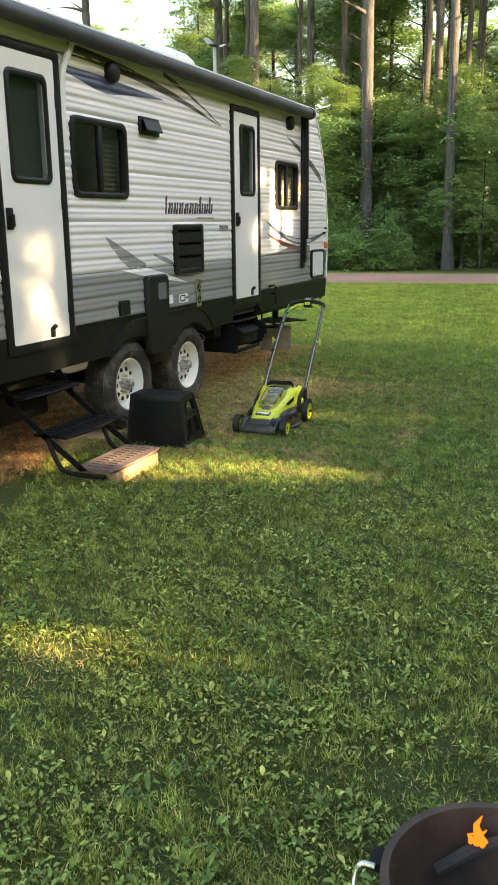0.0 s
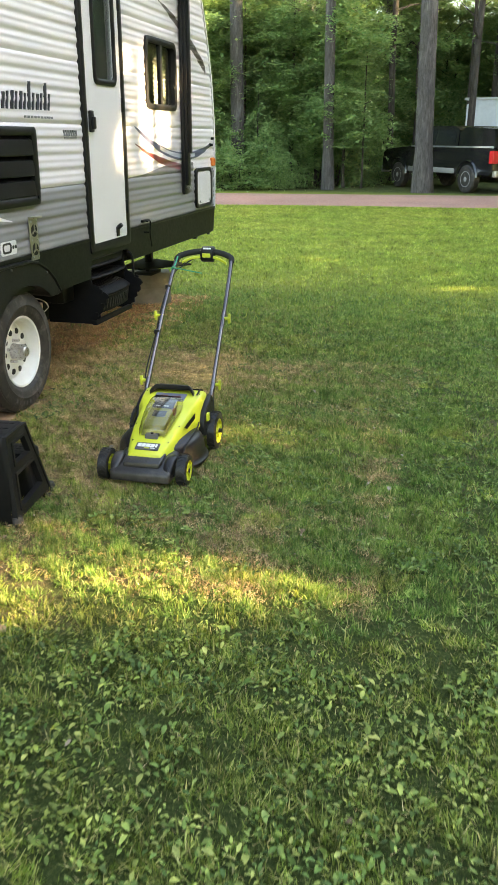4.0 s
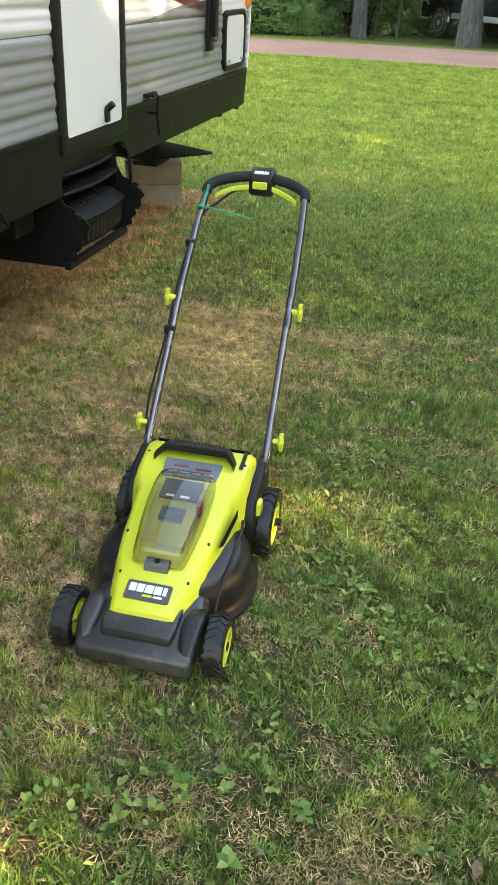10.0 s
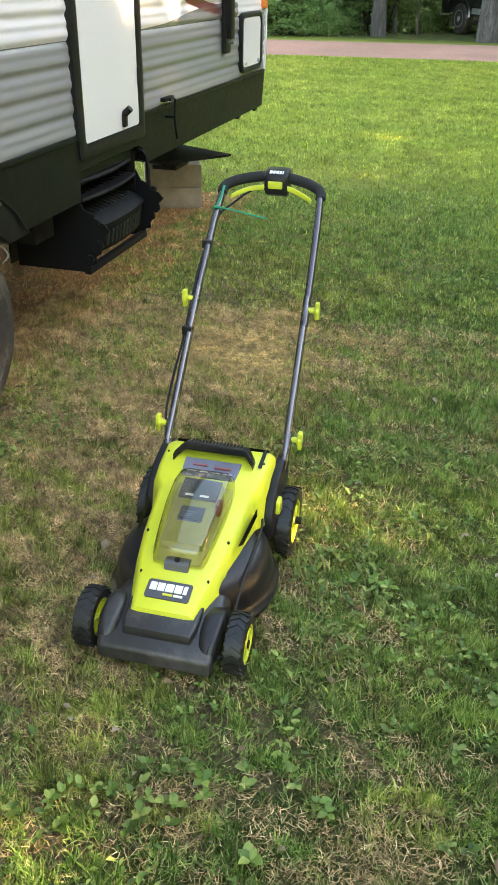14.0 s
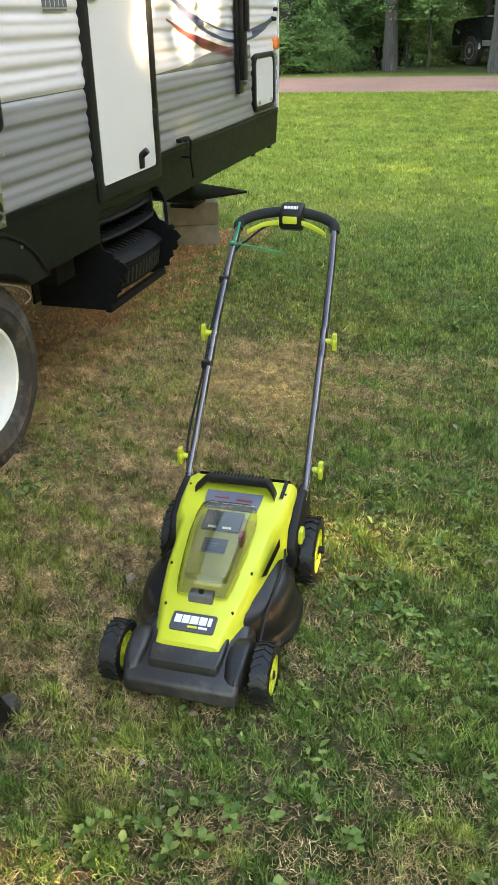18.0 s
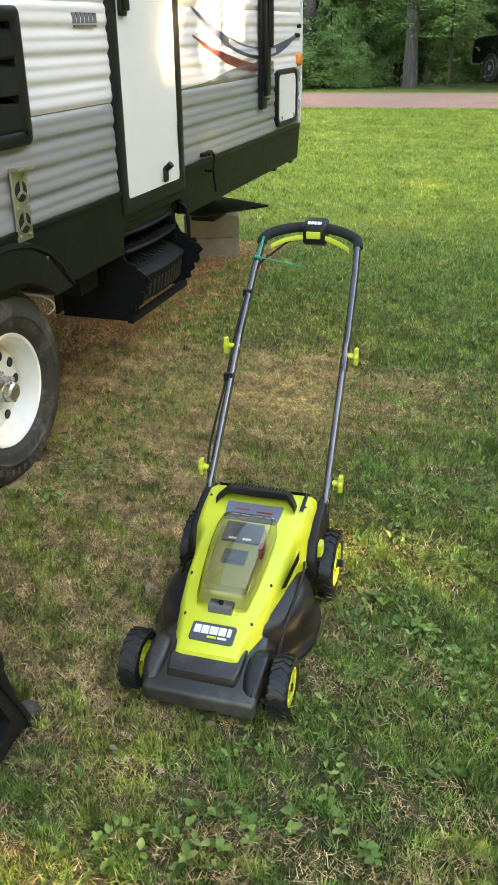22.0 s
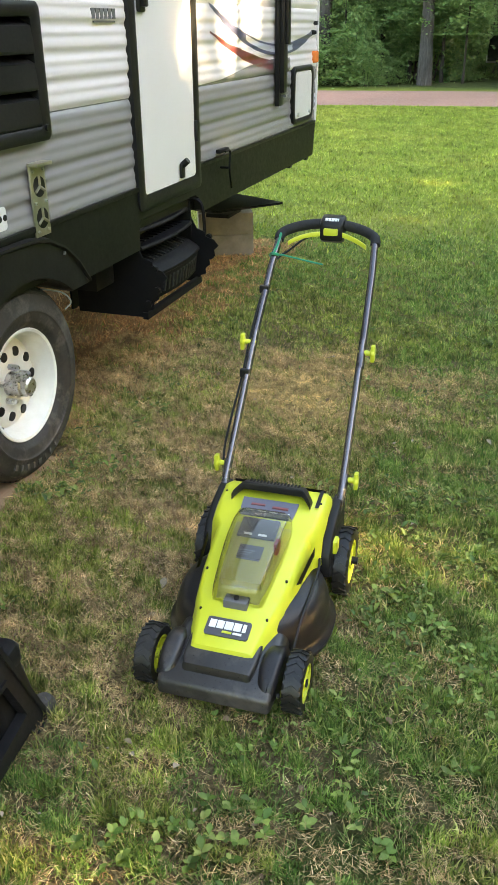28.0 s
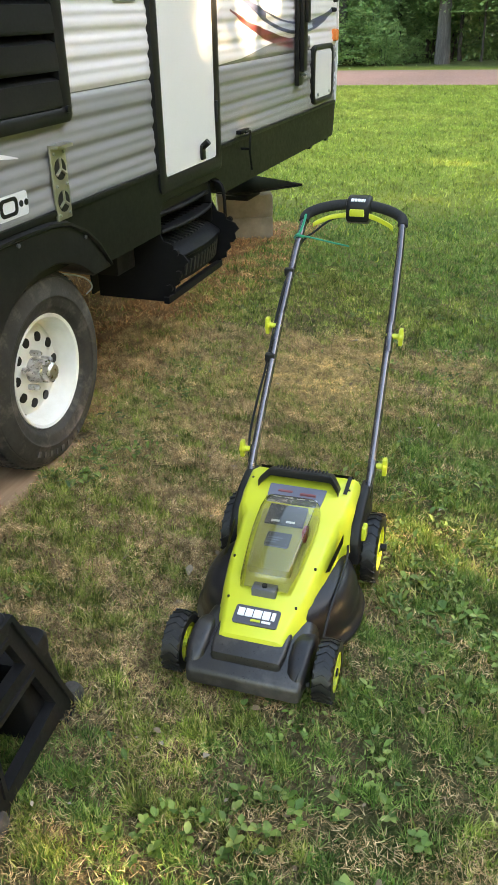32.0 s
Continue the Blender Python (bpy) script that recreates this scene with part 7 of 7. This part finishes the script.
for s in (-1, 1):
    # side frame: a moulded web with two openings and a raised rim
    bm = bmesh.new()

    def web_x(z, dx):
        return s * (HW + 0.04 * (1 - z / SH_TOP) + dx)

    zs = sorted({0.0, 0.028, 0.03, 0.065, 0.085, 0.225, 0.265, 0.365, SH_TOP - 0.012})

    def span(poly, z):
        hits = []
        for (ya, za), (yb, zb) in zip(poly, (*poly[1:], poly[0])):
            if (za - z) * (zb - z) < 0:
                hits.append(ya + (yb - ya) * (z - za) / (zb - za))
        return sorted(hits)

    for z0, z1 in zip(zs, zs[1:]):
        e0, e1 = z0 + 1e-4, z1 - 1e-4
        lo, hi = span(STOOL_OUT, e0), span(STOOL_OUT, e1)
        for hole in STOOL_HOLES:
            a0, a1 = span(hole, e0), span(hole, e1)
            if len(a0) == 2 and len(a1) == 2:
                lo, hi = sorted([*lo, *a0]), sorted([*hi, *a1])
        if len(lo) != len(hi):
            continue
        for i in range(0, len(lo), 2):
            rows = [[(web_x(z, dx), y, z) for y, z in ((lo[i], z0), (lo[i + 1], z0), (hi[i + 1], z1), (hi[i], z1))] for dx in (-0.008, 0.008)]
            quad_rows(bm, rows, closed=True, caps=True)
    for poly in (STOOL_OUT[:6], *[(*h, h[0]) for h in STOOL_HOLES]):
        for (ya, za), (yb, zb) in zip(poly, poly[1:]):
            d = Vector((yb - ya, zb - za)).normalized() * 0.004
            nrm = Vector((-d.y, d.x)) * 1.6
            o = ((ya - d.x - nrm.x, za - d.y - nrm.y), (yb + d.x - nrm.x, zb + d.y - nrm.y), (yb + d.x + nrm.x, zb + d.y + nrm.y), (ya - d.x + nrm.x, za - d.y + nrm.y))
            rows = [[(web_x(max(z, 0), dx), y, max(z, 0)) for y, z in o] for dx in (-0.014, 0.014)]
            quad_rows(bm, rows, closed=True, caps=True)
    bmesh.ops.recalc_face_normals(bm, faces=bm.faces[:])
    part("side_frame", bm, M_BLACK, stool, smooth=False)
for y0, y1, z in ((-0.225, 0.005, SH_TOP), (0.0, 0.150, SH_LOW)):
    bm = bmesh.new()
    rows = []
    for dz, inset in ((-0.05, 0.0), (-0.012, 0.0), (-0.002, 0.006), (0.0, 0.016)):
        rows.append([(a, b, z + dz) for a, b in rounded(-HW - 0.012 + inset, HW + 0.012 - inset, y0 + inset, y1 - inset, 0.03, 4)])
    quad_rows(bm, rows, closed=True, caps=True)
    bmesh.ops.recalc_face_normals(bm, faces=bm.faces[:])
    t = part("step_top", bm, M_BLACK, stool)
    bm = bmesh.new()
    for k in range(12):
        for q in range(3):
            x = -HW + 0.03 + k * (2 * HW - 0.06) / 11
            yq = y0 + 0.045 + q * (y1 - y0 - 0.09) / 2
            box(bm, x - 0.011, x + 0.011, yq - 0.008, yq + 0.008, z, z + 0.002)
    part("grip_pad", bm, M_BLACK, t, smooth=False)
bm = bmesh.new()
rows = [[(x, y, z) for x in (-HW - 0.03 * (1 - z / SH_TOP), HW + 0.03 * (1 - z / SH_TOP))] for y, z in ((-0.272, 0.012), (-0.265, 0.06), (-0.212, SH_TOP - 0.04), (-0.205, SH_TOP - 0.01))]
quad_rows(bm, rows)
bmesh.ops.solidify(bm, geom=bm.faces[:], thickness=0.012)
part("rear_panel", bm, M_BLACK, stool)
# the lower step stands on a tapered hollow body between the side frames
bm = bmesh.new()
rows = []
for z, w, y1 in ((0.02, HW + 0.022, 0.172), (0.06, HW + 0.018, 0.168), (SH_LOW - 0.045, HW - 0.002, 0.149), (SH_LOW - 0.02, HW - 0.006, 0.144)):
    rows.append([(a, b, z) for a, b in rounded(-w, w, 0.0, y1, 0.02, 4)])
quad_rows(bm, rows, closed=True, caps=True)
bmesh.ops.recalc_face_normals(bm, faces=bm.faces[:])
part("lower_step_body", bm, M_BLACK, stool)
for s in (-1, 1):
    for y in (-0.235, 0.165):
        bm = bmesh.new()
        lathe(bm, [(0.0, 0.026), (0.012, 0.032), (0.03, 0.031), (0.045, 0.022), (0.048, 0.0005)], "z", (s * (HW + 0.032), y, 0), 18)
        part("rubber_foot", bm, M_RUBBER, stool)

# ---- the fire pit ----
M_RUST = surface("sooty_rusted_steel", (0.035, 0.024, 0.020), (0.075, 0.048, 0.036), 0.75, 0.3, scale=9, stain=(0.12, 0.065, 0.04), stain_amount=0.5, stain_scale=6, bump=0.3)
M_ASH = surface("ash_and_char", (0.014, 0.012, 0.011), (0.06, 0.05, 0.045), 0.95, scale=20, bump=0.6)
n = Nodes("flame")
em = n.add("ShaderNodeEmission")
em.inputs["Color"].default_value, em.inputs["Strength"].default_value = (1.0, 0.24, 0.03, 1), 0.24
n.link(em.outputs[0], n.tree.nodes["Material Output"].inputs["Surface"])
M_FLAME = n.mat
pit = thing("fire_pit", "rusty brown steel fire bowl with a small flame", "fire pit", (0.017, 1.83, 0), own_axes=True)
bm = bmesh.new()
lathe(bm, [(0.0, 0.17), (0.01, 0.20), (0.12, 0.245), (0.238, 0.262), (0.245, 0.275), (0.252, 0.273), (0.25, 0.255), (0.12, 0.232), (0.05, 0.19), (0.04, 0.0005)], "z", (0, 0, 0), 56)
bmesh.ops.recalc_face_normals(bm, faces=bm.faces[:])
part("bowl", bm, M_RUST, pit, "sooty brown steel bowl")
bm = bmesh.new()
lathe(bm, [(0.05, 0.19), (0.08, 0.15), (0.09, 0.08), (0.095, 0.0005)], "z", (0, 0, 0), 28, False)
part("ash_bed", bm, M_ASH, pit)
for k, (x, y, a) in enumerate(((-0.05, 0.02, 0.5), (0.06, 0.05, 1.6), (0.02, -0.06, 2.7))):
    bm = bmesh.new()
    d = Vector((math.cos(a), math.sin(a), 0.1)) * 0.12
    tube(bm, [Vector((x, y, 0.115)) - d, Vector((x, y, 0.125)), Vector((x, y, 0.115)) + d], [0.028, 0.032, 0.024], 9)
    part("charred_log", bm, M_ASH, pit)
bm = bmesh.new()
for x, y, h, r in ((-0.085, 0.17, 0.085, 0.013), (-0.072, 0.168, 0.05, 0.010), (-0.1, 0.17, 0.032, 0.009)):
    tube(bm, [(x, y, 0.195), (x + 0.005, y, 0.195 + h * 0.3), (x - 0.003, y, 0.195 + h * 0.65), (x + 0.01, y, 0.195 + h)], [r * 0.6, r, r * 0.55, 0.001], 8)
part("flame", bm, M_FLAME, pit, "small orange flame")
bm = bmesh.new()
tube(bm, [(-0.17, 0.12, 0.13), (-0.09, 0.17, 0.18), (-0.03, 0.2, 0.195)], [0.016, 0.018, 0.016], 9)
part("burning_log", bm, M_ASH, pit)
bm = bmesh.new()
box(bm, -0.305, -0.255, -0.03, 0.03, 0.21, 0.235, 0.005)
part("handle_bracket", bm, M_BLACK_STEEL, pit)
bm = bmesh.new()
tube(bm, bend([(-0.285, -0.04, 0.235), (-0.315, -0.04, 0.232), (-0.328, -0.05, 0.20), (-0.318, -0.08, 0.15), (-0.29, -0.11, 0.13)], 5), 0.007, 8)
part("handle_loop", bm, M_CHROME, pit, "bright bent wire handle")


# ---- beyond the road: a black pickup and a pale camper among the trees ----
M_TRUCK = surface("black_truck_paint", (0.008, 0.008, 0.009), (0.014, 0.014, 0.015), 0.2, coat=0.5, stain=(0.08, 0.07, 0.055), stain_amount=0.3)
M_CAMPER = surface("pale_blue_white_cladding", (0.55, 0.58, 0.62), (0.64, 0.67, 0.7), 0.4, stain=(0.4, 0.42, 0.4), stain_amount=0.3)
M_SILVER = surface("silver_trim", (0.45, 0.45, 0.46), (0.55, 0.55, 0.56), 0.35, 0.7)
M_TAIL = surface("red_lens", (0.5, 0.02, 0.02), (0.6, 0.03, 0.03), 0.2)
M_DARK_GLASS = surface("dark_car_glass", (0.012, 0.014, 0.016), (0.02, 0.022, 0.024), 0.06)
truck = thing("pickup_truck", "black pickup truck parked beyond the gravel road", "truck", pose(-1.3, 33.1, 0, 0, 0, -53) @ Matrix.Scale(1.13, 4), own_axes=True)
# x runs from the nose (negative) to the tail
W2 = 0.98
prof = ((-2.75, 0.48), (-2.78, 0.72), (-2.72, 1.02), (-2.55, 1.12), (-1.35, 1.20), (-1.28, 1.22), (2.62, 1.20), (2.70, 1.15), (2.72, 0.62), (2.6, 0.5))
bm = bmesh.new()
rows = []
for yy, k in ((-W2, 0.97), (-W2 - 0.03, 1.0), (W2 + 0.03, 1.0), (W2, 0.97)):
    rows.append([(x * (0.99 if k < 1 else 1), yy if k < 1 else yy * 0.985, z) for x, z in prof])
quad_rows(bm, rows, closed=True, caps=True)
bmesh.ops.recalc_face_normals(bm, faces=bm.faces[:])
part("body", bm, M_TRUCK, truck)
cab = ((-1.30, 1.20), (-0.72, 1.72), (-0.45, 1.78), (0.72, 1.76), (0.95, 1.66), (1.05, 1.20))
bm = bmesh.new()
quad_rows(bm, [[(x, yy * (1 - 0.14 * max(0, z - 1.2) / 0.56), z) for x, z in cab] for yy in (-W2 * 0.95, W2 * 0.95)], closed=True, caps=True)
bmesh.ops.recalc_face_normals(bm, faces=bm.faces[:])
part("cab", bm, M_TRUCK, truck)
for sy in (-1, 1):
    for outline in (((-0.98, 1.27), (-0.62, 1.64), (-0.1, 1.68), (-0.1, 1.27)), ((0.0, 1.27), (0.0, 1.68), (0.66, 1.66), (0.86, 1.58), (0.9, 1.27))):
        bm = bmesh.new()
        f = [bm.verts.new((x, sy * (W2 * 0.95 * (1 - 0.14 * max(0, z - 1.2) / 0.56) + 0.006), z)) for x, z in outline]
        bm.faces.new(f if sy > 0 else list(reversed(f)))
        part("side_window", bm, M_DARK_GLASS, truck, smooth=False)
bm = bmesh.new()
quad_rows(bm, [[(1.0 + 0.1 * (1.7 - z) * 0.2, y, z) for y in (-0.7, 0.7)] for z in (1.28, 1.62)])
bmesh.ops.translate(bm, vec=(0.04, 0, 0), verts=bm.verts[:])
part("rear_window", bm, M_DARK_GLASS, truck, smooth=False)
bm = bmesh.new()
quad_rows(bm, [[(1.08, y, 1.2), (1.10, y, 1.62), (1.35, y, 1.72), (2.55, y, 1.68), (2.68, y, 1.2)] for y in (-W2 * 0.93, W2 * 0.93)], caps=False)
shell_ends = [[(1.08, y, 1.2), (1.10, y, 1.62), (1.35, y, 1.72), (2.55, y, 1.68), (2.68, y, 1.2)] for y in (-W2 * 0.93, W2 * 0.93)]
for r in shell_ends:
    bm.faces.new([bm.verts.new(p) for p in r])
part("bed_cover", bm, M_TRUCK, truck)
for sy in (-1, 1):
    bm = bmesh.new()
    box(bm, -1.2, 2.68, min(sy * 0.985, sy * 0.965), max(sy * 0.985, sy * 0.965), 1.19, 1.235, 0.008)
    part("bed_rail", bm, M_SILVER, truck)
    bm = bmesh.new()
    box(bm, -1.3, 1.05, min(sy * 0.98, sy * 1.0), max(sy * 0.98, sy * 1.0), 0.5, 0.64, 0.01)
    part("rocker_panel", bm, M_SILVER, truck)
    bm = bmesh.new()
    box(bm, 2.55, 2.74, min(sy * 0.8, sy * 0.99), max(sy * 0.8, sy * 0.99), 0.8, 1.12, 0.01)
    part("tail_light", bm, M_TAIL, truck)
    bm = bmesh.new()
    box(bm, -2.8, -2.66, min(sy * 0.62, sy * 0.95), max(sy * 0.62, sy * 0.95), 0.82, 0.98, 0.01)
    part("headlight", bm, M_SILVER, truck)
    for x in (-1.85, 1.62):
        bm = bmesh.new()
        lathe(bm, [(0.0, 0.22), (0.0, 0.34), (0.03, 0.37), (0.2, 0.37), (0.23, 0.34), (0.23, 0.22)], "y", (x, sy * 0.78 - (0 if sy > 0 else 0.23), 0.37), 28)
        w = part("wheel", bm, M_RUBBER, truck)
        bm = bmesh.new()
        lathe(bm, [(sy * 0.18, 0.23), (sy * 0.235, 0.21), (sy * 0.2, 0.12), (sy * 0.24, 0.05), (sy * 0.24, 0.0005)], "y", (x, sy * 0.78, 0.37), 20)
        part("rim", bm, M_SILVER, w)
        bm = bmesh.new()
        rows = []
        for rr, yy in ((0.40, sy * 0.98), (0.44, sy * 1.02), (0.48, sy * 0.985)):
            rows.append([(x + rr * math.cos(a), yy, 0.42 + rr * math.sin(a)) for a in np.linspace(0, math.pi, 13)])
        quad_rows(bm, rows)
        part("wheel_flare", bm, M_TRUCK, truck)
bm = bmesh.new()
box(bm, 2.68, 2.82, -0.95, 0.95, 0.46, 0.62, 0.02)
part("rear_bumper", bm, M_SILVER, truck)
bm = bmesh.new()
box(bm, -2.86, -2.72, -0.98, 0.98, 0.42, 0.62, 0.02)
part("front_bumper", bm, M_SILVER, truck)
camper = thing("camper", "pale blue-white camper parked among the trees", "camper", pose(1.25, 38.5, 0, 0, 0, -12) @ Matrix.Scale(0.92, 4), own_axes=True)
bm = bmesh.new()
side = ((-2.6, 0.5), (-2.6, 3.05), (-2.35, 3.25), (2.4, 3.25), (2.6, 3.05), (2.6, 0.5))
quad_rows(bm, [[(x, y, z) for x, z in side] for y in (-1.15, 1.15)], closed=True, caps=True)
bmesh.ops.recalc_face_normals(bm, faces=bm.faces[:])
part("body", bm, M_CAMPER, camper, smooth=False)
bm = bmesh.new()
box(bm, -2.7, 2.65, -1.2, 1.2, 3.24, 3.34, 0.02)
part("roof", bm, M_LIGHT_GREY, camper)
for x0, x1, z0, z1 in ((-2.2, -1.95, 1.3, 2.2), (-1.35, -1.2, 1.3, 2.2), (-0.4, 0.6, 1.5, 2.2)):
    bm = bmesh.new()
    box(bm, x0, x1, -1.165, -1.145, z0, z1, 0.004)
    part("window", bm, M_DARK_GLASS, camper)
bm = bmesh.new()
box(bm, -2.4, 2.4, -1.0, 1.0, 0.3, 0.52)
part("chassis", bm, M_BLACK_STEEL, camper, smooth=False)
for x in (-0.45, 0.45):
    for sy in (-1, 1):
        bm = bmesh.new()
        lathe(bm, [(0.0, 0.1), (0.0, 0.32), (0.2, 0.32), (0.2, 0.1)], "y", (x, sy * 1.0 - 0.1, 0.32), 20)
        part("wheel", bm, M_RUBBER, camper)
